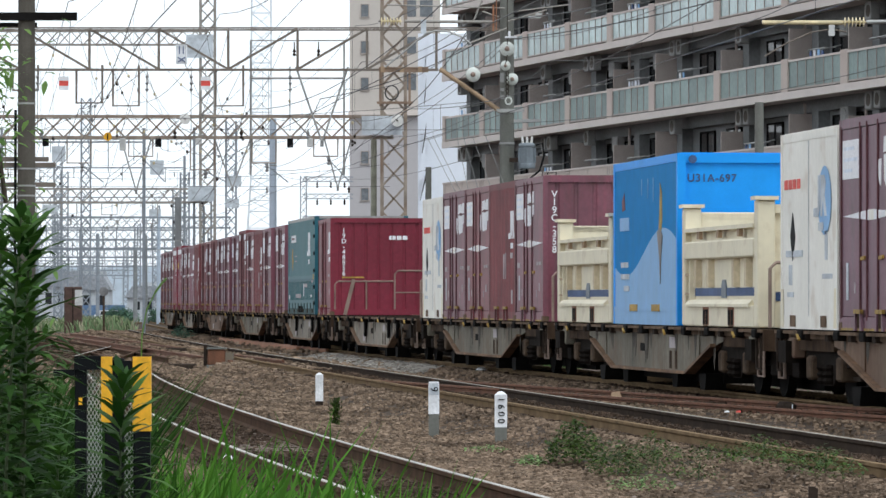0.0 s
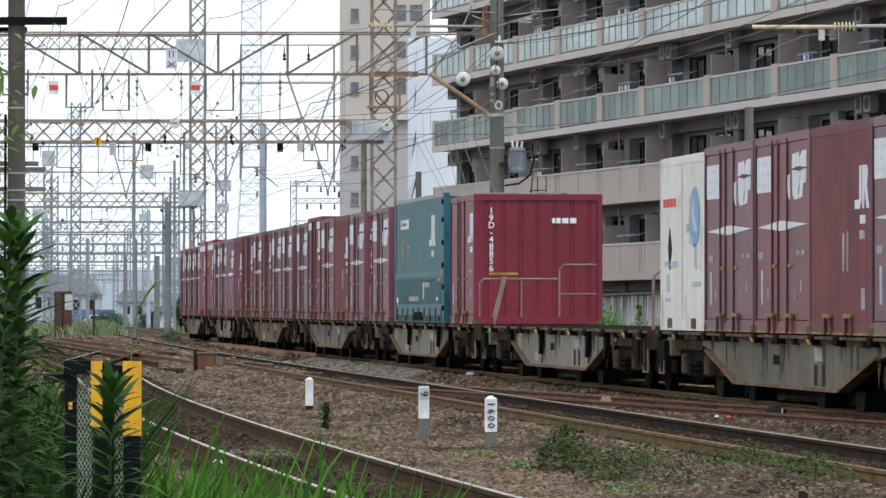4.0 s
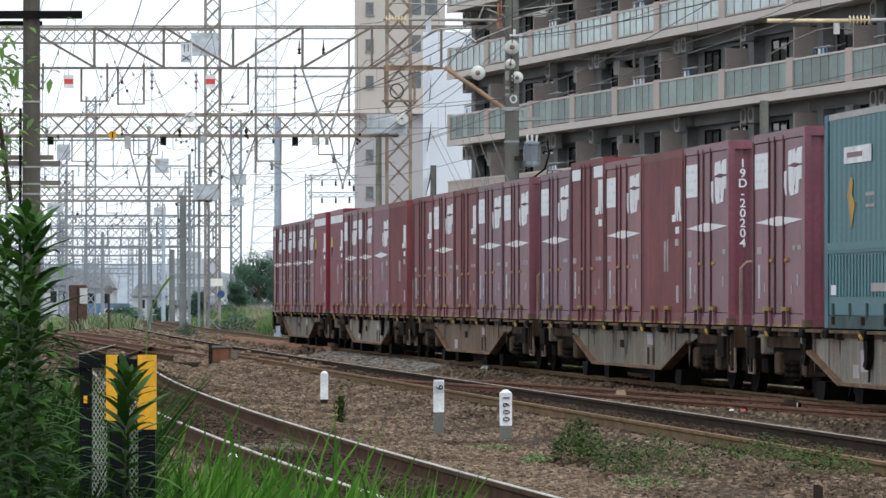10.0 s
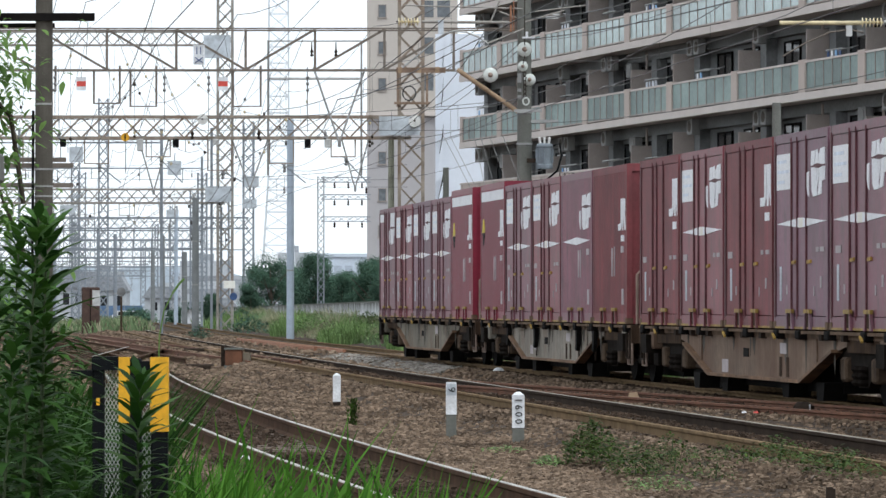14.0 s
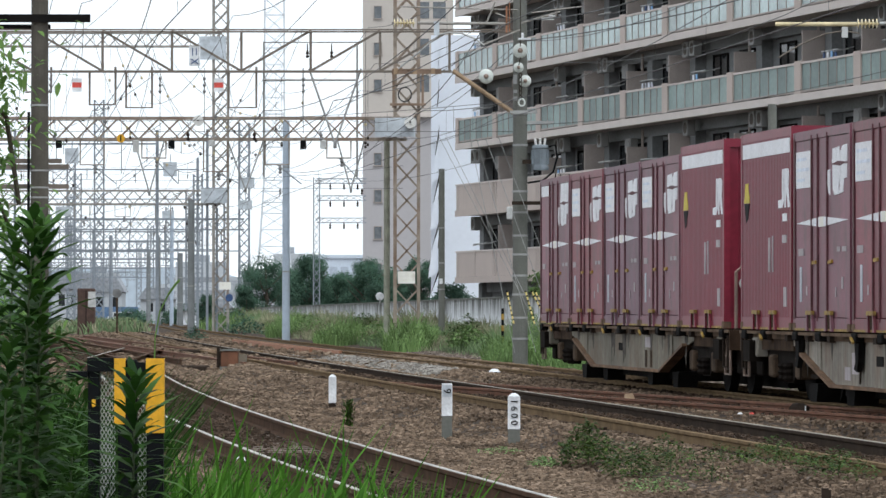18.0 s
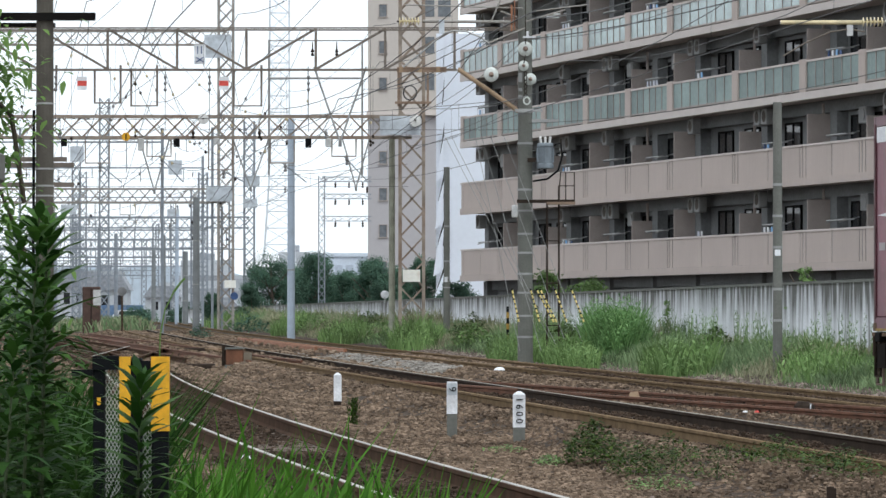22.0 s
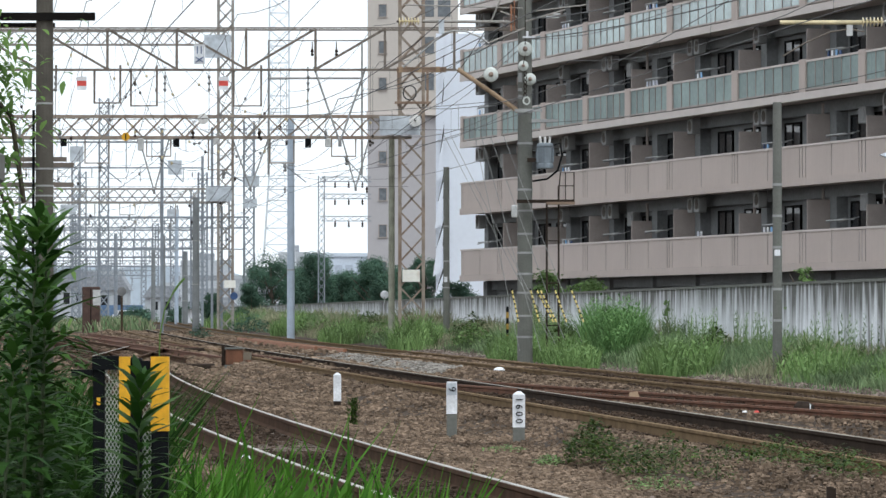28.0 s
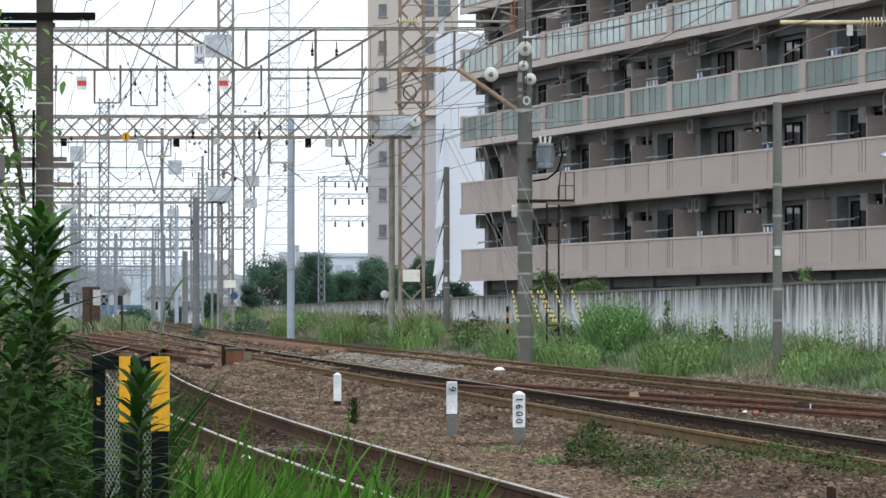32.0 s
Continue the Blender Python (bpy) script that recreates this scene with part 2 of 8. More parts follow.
# ---- mesh helpers ----
class Shape:
    """Collects boxes, bars and tubes into one mesh."""

    def __init__(self):
        self.v, self.f = [], []

    def poly(self, pts, faces):
        k = len(self.v)
        self.v += [tuple(p) for p in pts]
        self.f += [tuple(k + i for i in f) for f in faces]
        return self

    def box(self, x0, x1, y0, y1, z0, z1, m=None):
        pts = [Vector(p) for p in ((x0, y0, z0), (x1, y0, z0), (x1, y1, z0), (x0, y1, z0), (x0, y0, z1), (x1, y0, z1), (x1, y1, z1), (x0, y1, z1))]
        if m is not None:
            pts = [m @ p for p in pts]
        return self.poly(pts, ((3, 2, 1, 0), (4, 5, 6, 7), (0, 1, 5, 4), (1, 2, 6, 5), (2, 3, 7, 6), (3, 0, 4, 7)))

    def soft(self, x0, x1, y0, y1, z0, z1, b=0.01):
        """A box with chamfered edges along its length x and at both ends."""
        ring = [(y0 + b, z0), (y1 - b, z0), (y1, z0 + b), (y1, z1 - b), (y1 - b, z1), (y0 + b, z1), (y0, z1 - b), (y0, z0 + b)]
        cy, cz = (y0 + y1) / 2, (z0 + z1) / 2
        pts = []
        for x, s in ((x0, b), (x0 + b, 0), (x1 - b, 0), (x1, b)):
            for y, z in ring:
                pts.append((x, y + (s if y < cy else -s) * 0.8, z + (s if z < cz else -s) * 0.8))
        fs = [tuple(range(7, -1, -1)), tuple(range(24, 32))]
        for r in range(3):
            for i in range(8):
                j = (i + 1) % 8
                fs.append((r * 8 + i, r * 8 + j, r * 8 + 8 + j, r * 8 + 8 + i))
        return self.poly(pts, fs)

    def bar(self, a, b, w, h=None):
        """A square bar from a to b."""
        a, b = Vector(a), Vector(b)
        h = h or w
        d = (b - a).normalized()
        up = Vector((0, 0, 1)) if abs(d.z) < 0.9 else Vector((1, 0, 0))
        s = d.cross(up).normalized()
        u = s.cross(d)
        pts = [e + s * (w / 2 * i) + u * (h / 2 * j) for e in (a, b) for i, j in ((-1, -1), (1, -1), (1, 1), (-1, 1))]
        return self.poly(pts, ((3, 2, 1, 0), (4, 5, 6, 7), (0, 1, 5, 4), (1, 2, 6, 5), (2, 3, 7, 6), (3, 0, 4, 7)))

    def tube(self, a, b, r0, r1=None, n=10):
        a, b = Vector(a), Vector(b)
        r1 = r0 if r1 is None else r1
        d = (b - a).normalized()
        s = d.orthogonal().normalized()
        u = d.cross(s)
        pts = [e + (s * math.cos(2 * math.pi * i / n) + u * math.sin(2 * math.pi * i / n)) * r for e, r in ((a, r0), (b, r1)) for i in range(n)]
        return self.poly(pts, [tuple(range(n - 1, -1, -1)), tuple(range(n, 2 * n))] + [(i, (i + 1) % n, n + (i + 1) % n, n + i) for i in range(n)])

    def run(self, pts, r, n=5):
        """A bent tube through all the points."""
        pts = [Vector(p) for p in pts]
        k = len(self.v)
        side = None
        for i, p in enumerate(pts):
            d = (pts[min(i + 1, len(pts) - 1)] - pts[max(i - 1, 0)]).normalized()
            side = d.orthogonal().normalized() if side is None or (side - d * side.dot(d)).length < 1e-4 else (side - d * side.dot(d)).normalized()
            up = d.cross(side)
            self.v += [tuple(p + (side * math.cos(2 * math.pi * a / n) + up * math.sin(2 * math.pi * a / n)) * r) for a in range(n)]
        m = len(pts)
        self.f += [(k + i * n + a, k + i * n + (a + 1) % n, k + (i + 1) * n + (a + 1) % n, k + (i + 1) * n + a) for i in range(m - 1) for a in range(n)]
        self.f += [tuple(range(k + n - 1, k - 1, -1)), tuple(range(k + (m - 1) * n, k + m * n))]
        return self

    def prism(self, outline, axis, lo, hi):
        """A flat outline of (u, w) pushed through along one axis (x: u=y, w=z; y: u=x, w=z; z: u=x, w=y)."""
        def at(u, w, k):
            return {"x": (k, u, w), "y": (u, k, w), "z": (u, w, k)}[axis]
        n = len(outline)
        pts = [at(u, w, lo) for u, w in outline] + [at(u, w, hi) for u, w in outline]
        return self.poly(pts, [tuple(range(n - 1, -1, -1)), tuple(range(n, 2 * n))] + [(i, (i + 1) % n, n + (i + 1) % n, n + i) for i in range(n)])

    def lathe(self, prof, c, n=12, axis="z"):
        """Turns (radius, height) pairs round an axis through c."""
        pts = []
        for r, h in prof:
            for i in range(n):
                a = 2 * math.pi * i / n
                u, w = r * math.cos(a), r * math.sin(a)
                pts.append((c[0] + u, c[1] + w, c[2] + h) if axis == "z" else ((c[0] + h, c[1] + u, c[2] + w) if axis == "x" else (c[0] + u, c[1] + h, c[2] + w)))
        fs = [(k * n + i, k * n + (i + 1) % n, k * n + n + (i + 1) % n, k * n + n + i) for k in range(len(prof) - 1) for i in range(n)]
        return self.poly(pts, fs)

    def mesh(self, name, material):
        me = bpy.data.meshes.new(name)
        me.from_pydata(self.v, [], self.f)
        bm = bmesh.new()
        bm.from_mesh(me)
        bmesh.ops.recalc_face_normals(bm, faces=bm.faces)
        bm.to_mesh(me)
        bm.free()
        me.materials.append(material)
        return me


def part(name, shape, material, parent, label="", smooth=False):
    me = shape if isinstance(shape, bpy.types.Mesh) else shape.mesh(name, material)
    if smooth:
        me.shade_smooth()
    ob = new(name, me)
    ob.parent = parent
    if label:
        tagged(ob, label)
    return ob


def thing(name, label, category, group="", kind="", at=None):
    ob = new(name)
    ob.empty_display_size = 0.2
    tagged(ob, label, category, group, kind)
    if at is not None:
        ob.matrix_basis = at
    return ob


def solid(name, shape, material, label, category, group="", kind="", smooth=False):
    ob = part(name, shape, material, None, "", smooth)
    return tagged(ob, label, category, group, kind)


def lettering(name, words, size, material, parent, m, depth=0.004, label="", space=1.12, thin=0.0):
    cu = bpy.data.curves.new(name, "FONT")
    cu.body, cu.size, cu.align_x, cu.align_y, cu.extrude = words, size, "CENTER", "CENTER", depth
    cu.space_line, cu.space_character, cu.offset = 0.82, space, thin
    tmp = bpy.data.objects.new(name, cu)
    scene.collection.objects.link(tmp)
    bpy.context.view_layer.update()
    me = bpy.data.meshes.new_from_object(tmp)
    bpy.data.objects.remove(tmp)
    me.materials.clear()
    me.materials.append(material)
    ob = part(name, me, material, parent, label)
    ob.matrix_basis = m
    return ob


# ---- lines of the tracks: sideways place at depth d, on a steady upgrade ----
def grade(d):
    return 0.0035 * (min(d, 300.0) - 62.0)


def bend(d):
    return 1.0e-4 * max(d - 90.0, 0.0) ** 2


def line_main(d):
    return 3.83 - 0.1129 * (d - 80) + bend(d)


def line_middle(d):
    return 1.42 - 0.1065 * (d - 65) + 0.9 * bend(d)


def line_near(d):
    e = min(d, 95.0) - 38.85
    return -0.57 - 0.12 * e + 4.4e-4 * e * e - 0.1 * max(d - 95.0, 0.0)


def line_cross(d):
    return 3.5 - 0.235 * (d - 65.4)


def line_wall(d):
    return 8.7 - 0.095 * (d - 98)


# ---- the train ----
DECK = 0.93


def container_shell(c, L, W, H, material, ends="ribs", side="plain"):
    """Frame, walls and roof of a box container; origin under its middle, length along x, the open side at -y."""
    fr = Shape()
    t = 0.09
    for x in (-L / 2, L / 2 - t):
        for y in (-W / 2, W / 2 - t):
            fr.box(x, x + t, y, y + t, 0.0, H)
    for y in (-W / 2, W / 2 - t):
        fr.box(-L / 2 + t, L / 2 - t, y + 0.004, y + t, H - 0.11, H - 0.002)
        fr.box(-L / 2 + t, L / 2 - t, y + 0.004, y + t, 0.0, 0.16)
    for x in (-L / 2, L / 2 - t):
        fr.box(x + 0.004, x + t, -W / 2 + t, W / 2 - t, H - 0.11, H - 0.004)
        fr.box(x + 0.004, x + t, -W / 2 + t, W / 2 - t, 0.0, 0.14)
    part("frame", fr, material, c)
    part("roof", Shape().box(-L / 2 + 0.04, L / 2 - 0.04, -W / 2 + 0.04, W / 2 - 0.04, H - 0.05, H + 0.01), material, c)
    part("floor_pan", Shape().box(-L / 2 + 0.04, L / 2 - 0.04, -W / 2 + 0.04, W / 2 - 0.04, 0.02, 0.12), M_DARK, c)
    for s in (1, -1):
        e = Shape()
        x = s * (L / 2 - 0.03)
        prof, n = [(-W / 2 + t, 0.0)], 6
        for i in range(n + 1):
            y = -W / 2 + 0.25 + (W - 0.5) * i / n
            prof += [(y - 0.045, 0.0), (y - 0.02, -0.022), (y + 0.02, -0.022), (y + 0.045, 0.0)]
        prof.append((W / 2 - t, 0.0))
        for (ya, da), (yb, db) in zip(prof, prof[1:]):
            e.poly([(x + s * da, ya, 0.13), (x + s * db, yb, 0.13), (x + s * db, yb, H - 0.10), (x + s * da, ya, H - 0.10)], ((0, 1, 2, 3),))
        part("end_wall", e, material, c)


def forks(c, L, W, xs, paint=None):
    """Flared fork pockets with chipped yellow lips, and the corner castings, along the foot of both sides."""
    for s in (-1, 1):
        y = s * (W / 2)
        part("foot_rail", Shape().box(-L / 2 + 0.1, L / 2 - 0.1, min(y, y + s * 0.006), max(y, y + s * 0.006), 0.002, 0.03), M_LIP, c, "chipped yellow foot edge")
        for e in (-1, 1):
            part("corner_casting", Shape().soft(-0.075, 0.075, -0.06, 0.06, -0.05, 0.05, 0.012), M_SILLT, c).location = (e * (L / 2 - 0.07), s * (W / 2 - 0.05), 0.046)
    for x in xs:
        for s in (-1, 1):
            y = s * (W / 2)
            lo, hi = min(y, y + s * 0.012), max(y, y + s * 0.012)
            pk = part("fork_pocket", Shape().prism([(x - 0.13, 0.03), (x + 0.13, 0.03), (x + 0.13, 0.2), (x - 0.13, 0.2)], "y", lo, hi), M_SILL, c, "dark rusty fork pocket")
            for e in (-1, 1):
                part("pocket_cheek", Shape().prism([(x + e * 0.25, 0.0), (x + e * 0.13, 0.0), (x + e * 0.13, 0.2), (x + e * 0.17, 0.2)], "y", min(y, y + s * 0.035), max(y, y + s * 0.035)), paint or M_SILLT, pk)
            part("pocket_lip", Shape().box(x - 0.2, x + 0.2, min(y, y + s * 0.04), max(y, y + s * 0.04), 0.2, 0.25), M_LIP, pk, "chipped yellow steel lip")


def strip(c, name, x0, x1, z0, z1, y, material, label=""):
    return part(name, Shape().box(x0, x1, y - 0.006, y + 0.004, z0, z1), material, c, label)


def big_sign(c, x, z, w, h, y):
    """The large white maker's mark as plain slanted slabs, a dark diamond across them and a hook beside."""
    lo, hi = y - 0.006, y + 0.004
    a, b = x - 0.16 * w, x + 0.5 * w
    k = (b - a) / 10
    up, down = h * 0.62, h * 1.12
    for pts in (((0.0, 0.012), (2.6, 0.012), (3.4, up * 0.94), (0.4, up * 0.90)), ((2.9, 0.012), (6.0, 0.012), (5.2, up * 0.62), (4.7, up * 0.98), (3.7, up * 0.95)), ((6.3, 0.012), (10.0, 0.012), (10.0, up * 1.05), (7.0, up * 1.0), (5.6, up * 0.66)),
                ((0.3, -0.012), (4.0, -0.012), (4.6, -down * 0.98), (1.6, -down), (0.6, -down * 0.8)), ((4.3, -0.012), (6.0, -0.012), (5.5, -down * 0.5), (4.6, -down * 0.7)), ((6.3, -0.012), (10.0, -0.012), (9.9, -down * 0.48), (8.0, -down * 0.5), (7.5, -down * 0.93), (4.9, -down * 0.97), (5.8, -down * 0.5))):
        part("white_bar", Shape().prism([(a + k * p, z + q) for p, q in (pts if pts[0][1] > 0 else pts[::-1])], "y", lo, hi), M_WHITE, c)
    part("white_hook", Shape().prism([(x - w * 0.36, z - h * 0.2), (x - w * 0.36, z - h * 0.7), (x - w * 0.31, z - h * 1.02), (x - w * 0.25, z - h * 1.1), (x - w * 0.25, z - h * 0.16)], "y", lo, hi), M_WHITE, c)
    part("dark_diamond", Shape().prism([(a, z), (x + w * 0.14, z + 0.032), (b, z + 0.004), (x + w * 0.2, z - 0.032)], "y", y - 0.009, y - 0.001), M_POST, c)


def small_mark(c, x, z, h, y, material=None):
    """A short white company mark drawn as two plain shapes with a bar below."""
    s = Shape()
    w = h * 1.5
    s.prism([(x - w * 0.5, z - h * 0.5), (x - w * 0.1, z - h * 0.5), (x + w * 0.02, z - h * 0.3), (x + w * 0.02, z + h * 0.5), (x - w * 0.14, z + h * 0.5),
             (x - w * 0.14, z - h * 0.28), (x - w * 0.5, z - h * 0.3)], "y", y - 0.006, y + 0.004)
    s.prism([(x + w * 0.08, z - h * 0.5), (x + w * 0.22, z - h * 0.5), (x + w * 0.26, z - h * 0.02), (x + w * 0.4, z - h * 0.5), (x + w * 0.6, z - h * 0.5),
             (x + w * 0.42, z + h * 0.02), (x + w * 0.52, z + h * 0.32), (x + w * 0.4, z + h * 0.5), (x + w * 0.08, z + h * 0.5)], "y", y - 0.006, y + 0.004)
    s.box(x - w * 0.1, x + w * 0.3, y - 0.006, y + 0.004, z - h * 0.85, z - h * 0.65)
    part("company_mark", s, material or M_WHITE, c, "white company mark")


def door_container(label, material, square=True, sign=True, mark=False, diamond=True, stripe=False, H=2.5, seed=0, end_code="", sign_x=0.92, code_y=0.2):
    """A twelve-foot container whose long sides are folding doors with lock rods."""
    rng = random.Random(seed)
    L, W = 3.7, 2.45
    c = thing("freight_container", label, "container", "containers on the train")
    container_shell(c, L, W, H, material)
    for s in (-1, 1):
        y = s * (W / 2 - 0.014)
        for x0, x1 in ((-L / 2 + 0.10, -0.60), (-0.58, 0.40), (0.42, L / 2 - 0.10)):
            d = Shape().box(x0, x1, min(y, y - s * 0.05), max(y, y - s * 0.05), 0.17, H - 0.12)
            part("door_panel", d, material, c)
        for x in (-0.62, -0.22, 0.40):
            part("lock_rod", Shape().tube((x, s * (W / 2 - 0.006), 0.12), (x, s * (W / 2 - 0.006), H - 0.06), 0.017, n=8), M_POST, c, "dark lock rod")
        part("hinge_post", Shape().box(-L / 2 + 0.03, -L / 2 + 0.12, min(y, y + s * 0.018), max(y, y + s * 0.018), 0.14, H - 0.08), M_POST, c)
        for x in (-0.42, 0.62):
            part("door_handle", Shape().bar((x - 0.12, s * (W / 2 + 0.0), 0.845), (x + 0.1, s * (W / 2 + 0.0), 0.855), 0.024, 0.042), M_YEL, c, "yellow door handle")
    y = -W / 2 + 0.011
    if square:
        lb = strip(c, "white_label", -1.68, -0.72, H - 0.71, H - 0.25, y, M_WHITE, "white label square")
        for i, w in enumerate((0.62, 0.8, 0.5)):
            part("label_line", Shape().box(-1.6, -1.6 + w, y - 0.009, y - 0.006, H - 0.37 - 0.13 * i, H - 0.33 - 0.13 * i), M_LINE, lb, "pale blue line of small writing")
    if sign:
        big_sign(c, sign_x, H - 0.46, 1.42, 0.34, y)
    if mark:
        small_mark(c, 1.35, H - 0.62, 0.55, y)
    if diamond:
        z = H - 1.15
        s = Shape().prism([(-1.66, z), (-0.15, z + 0.06), (-0.15, z - 0.06)], "y", y - 0.006, y + 0.004)
        s.prism([(0.15, z - 0.06), (0.15, z + 0.06), (1.7, z)], "y", y - 0.006, y + 0.004)
        part("arrow_band", s, M_WHITE, c, "white arrow-shaped band")
        strip(c, "band_patch", -0.15, 0.15, z - 0.062, z + 0.062, y, M_CREAM)
    if stripe:
        strip(c, "white_band", -1.7, -0.75, H - 0.3, H - 0.12, y, M_WHITE)
        strip(c, "white_band", 0.75, 1.7, H - 0.3, H - 0.12, y, M_WHITE)
    for x0, x1, z0, z1, m in ((-1.55, -1.2, 0.94, 1.03, M_STENCIL), (-1.42, -1.3, 0.36, 0.8, M_SIGNB), (1.0, 1.2, 0.97, 1.03, M_STENCIL), (1.3, 1.55, 0.97, 1.03, M_STENCIL), (1.3, 1.4, 0.52, 0.66, M_STENCIL),
                              (0.86, 0.92, 0.42, 0.54, M_STENCIL), (-0.98, -0.92, 0.44, 0.56, M_STENCIL)):
        k = rng.uniform(-0.05, 0.05)
        if rng.random() < 0.85:
            strip(c, "stencil", x0 + k, x1 + k, z0, z1, y, m)
    forks(c, L, W, (-0.62, 0.62), material)
    if end_code:
        m = Matrix.Translation((L / 2 - 0.02, -W / 2 + code_y, H - 0.33 - 0.058 * len(end_code))) @ Matrix(((0, 0, 1, 0), (1, 0, 0, 0), (0, 1, 0, 0), (0, 0, 0, 1)))
        lettering("number", "\n".join(end_code), 0.165, M_WHITE, c, m, label="white painted number", thin=0.002)
    return c


def ribbed_container(label, material, stripe=False, H=2.6, mark=True, sign=False, diamond=False, yellow=False, seed=0):
    """A twelve-foot container with close vertical corrugation on its long sides."""
    L, W = 3.7, 2.45
    c = thing("freight_container", label, "container", "containers on the train")
    container_shell(c, L, W, H, material)
    for s in (-1, 1):
        w = Shape()
        y = s * (W / 2 - 0.012)
        n = 128
        pts = []
        for i in range(n + 1):
            x = -L / 2 + 0.09 + (L - 0.18) * i / n
            pts.append((x, y + s * (0.007 if i % 4 in (1, 2) else 0.0)))
        for (xa, ya), (xb, yb) in zip(pts, pts[1:]):
            w.poly([(xa, ya, 0.15), (xb, yb, 0.15), (xb, yb, H - 0.1), (xa, ya, H - 0.1)], ((0, 1, 2, 3),))
        part("side_wall", w, material, c, "corrugated steel wall")
    y = -W / 2 + 0.006
    if stripe:
        strip(c, "white_band", -1.72, 1.72, H - 0.33, H - 0.14, y, M_WHITE, "white painted band")
        part("end_band", Shape().box(L / 2 - 0.01, L / 2 + 0.004, -0.3, 0.95, H - 0.3, H - 0.14), M_WHITE, c)
    if mark:
        small_mark(c, 1.3, H - 0.78, 0.5, y)
    if sign:
        big_sign(c, 0.9, H - 0.58, 1.5, 0.34, y)
    if diamond:
        z = H - 1.14
        part("arrow_band", Shape().prism([(-1.6, z), (0, z + 0.065), (1.6, z), (0, z - 0.065)], "y", y - 0.006, y + 0.004), M_WHITE, c)
    if yellow:
        part("yellow_mark", Shape().prism([(-1.6, H - 0.92), (-1.5, H - 0.66), (-1.32, H - 0.66), (-1.2, H - 0.92)], "y", y - 0.006, y + 0.004), M_MARKY, c)
        part("black_mark", Shape().prism([(-1.58, H - 0.93), (-1.22, H - 0.93), (-1.3, H - 1.12), (-1.45, H - 1.18)], "y", y - 0.006, y + 0.004), M_BLACK, c)
    for x0, x1, z0, z1 in ((0.2, 0.32, 0.75, 1.2), (0.46, 0.54, 0.75, 1.22), (1.2, 1.5, 1.12, 1.22), (1.3, 1.5, 0.3, 0.55)):
        strip(c, "stencil", x0, x1, z0, z1, y, M_STENCIL)
    part("round_mark", Shape().lathe([(0.0, 0.0), (0.075, 0.0), (0.075, 0.012), (0.0, 0.012)], (L / 2 + 0.0, -W / 2 + 0.28, 0.62), 14, "x"), M_BIN, c)
    forks(c, L, W, (-0.62, 0.62), material)
    return c


def white_container(label):
    L, W, H = 3.7, 2.46, 2.45
    c = thing("freight_container", label, "container", "containers on the train")
    container_shell(c, L, W, H, M_CREAM)
    for s in (-1, 1):
        y = s * (W / 2 - 0.01)
        part("side_wall", Shape().box(-L / 2 + 0.09, L / 2 - 0.09, min(y, y - s * 0.04), max(y, y - s * 0.04), 0.14, H - 0.1), M_CREAM, c)
        part("seam", Shape().box(-0.015, 0.015, min(y, y + s * 0.008), max(y, y + s * 0.008), 0.16, H - 0.12), M_BIN, c)
    y = -W / 2 + 0.007
    part("oval_mark", Shape().poly([(1.05 + 0.42 * math.cos(a * math.pi / 12), y - 0.006, H - 0.88 + 0.42 * math.sin(a * math.pi / 12)) for a in range(24)], (tuple(range(24)),)), M_LBLUE, c, "blue round mark")
    small_mark(c, 0.75, H - 0.82, 0.5, y - 0.006, M_SIGNB)
    part("dark_diamond", Shape().prism([(-1.2, H - 1.28), (-1.05, H - 1.0), (-0.88, H - 1.3), (-1.05, H - 1.6)], "y", y - 0.006, y + 0.004), M_BLACK, c)
    [strip(c, "red_word", -1.6 + 0.28 * i, -1.4 + 0.28 * i, H - 0.7, H - 0.58, y, M_SIGNR) for i in range(4)]
    for x0, x1, z0, z1, m in ((-1.5, -0.4, 0.9, 0.98, M_SIGNB), (-1.3, -1.1, 0.55, 0.8, M_SIGNB), (1.05, 1.2, 0.85, 1.2, M_SIGNB), (0.9, 1.5, 0.62, 0.68, M_SIGNB), (-1.4, -1.0, 0.4, 0.46, M_SIGNB)):
        strip(c, "stencil", x0, x1, z0, z1, y, m)
    for s in (-1, 1):
        for x in (-1.0, 1.0):
            part("fork_pocket", Shape().box(x - 0.17, x + 0.17, min(s * W / 2, s * (W / 2 + 0.01)), max(s * W / 2, s * (W / 2 + 0.01)), 0.03, 0.17), M_SILLT, c, "rust-stained fork pocket")
        for e in (-1, 1):
            part("rust_run", Shape().prism([(e * 1.72 - 0.06, 0.5), (e * 1.72 + 0.05, 0.5), (e * 1.72 + 0.08, 0.02), (e * 1.72 - 0.1, 0.02)], "y", min(s * (W / 2 - 0.002), s * (W / 2 + 0.003)), max(s * (W / 2 - 0.002), s * (W / 2 + 0.003))), M_IVORY, c)
    return c


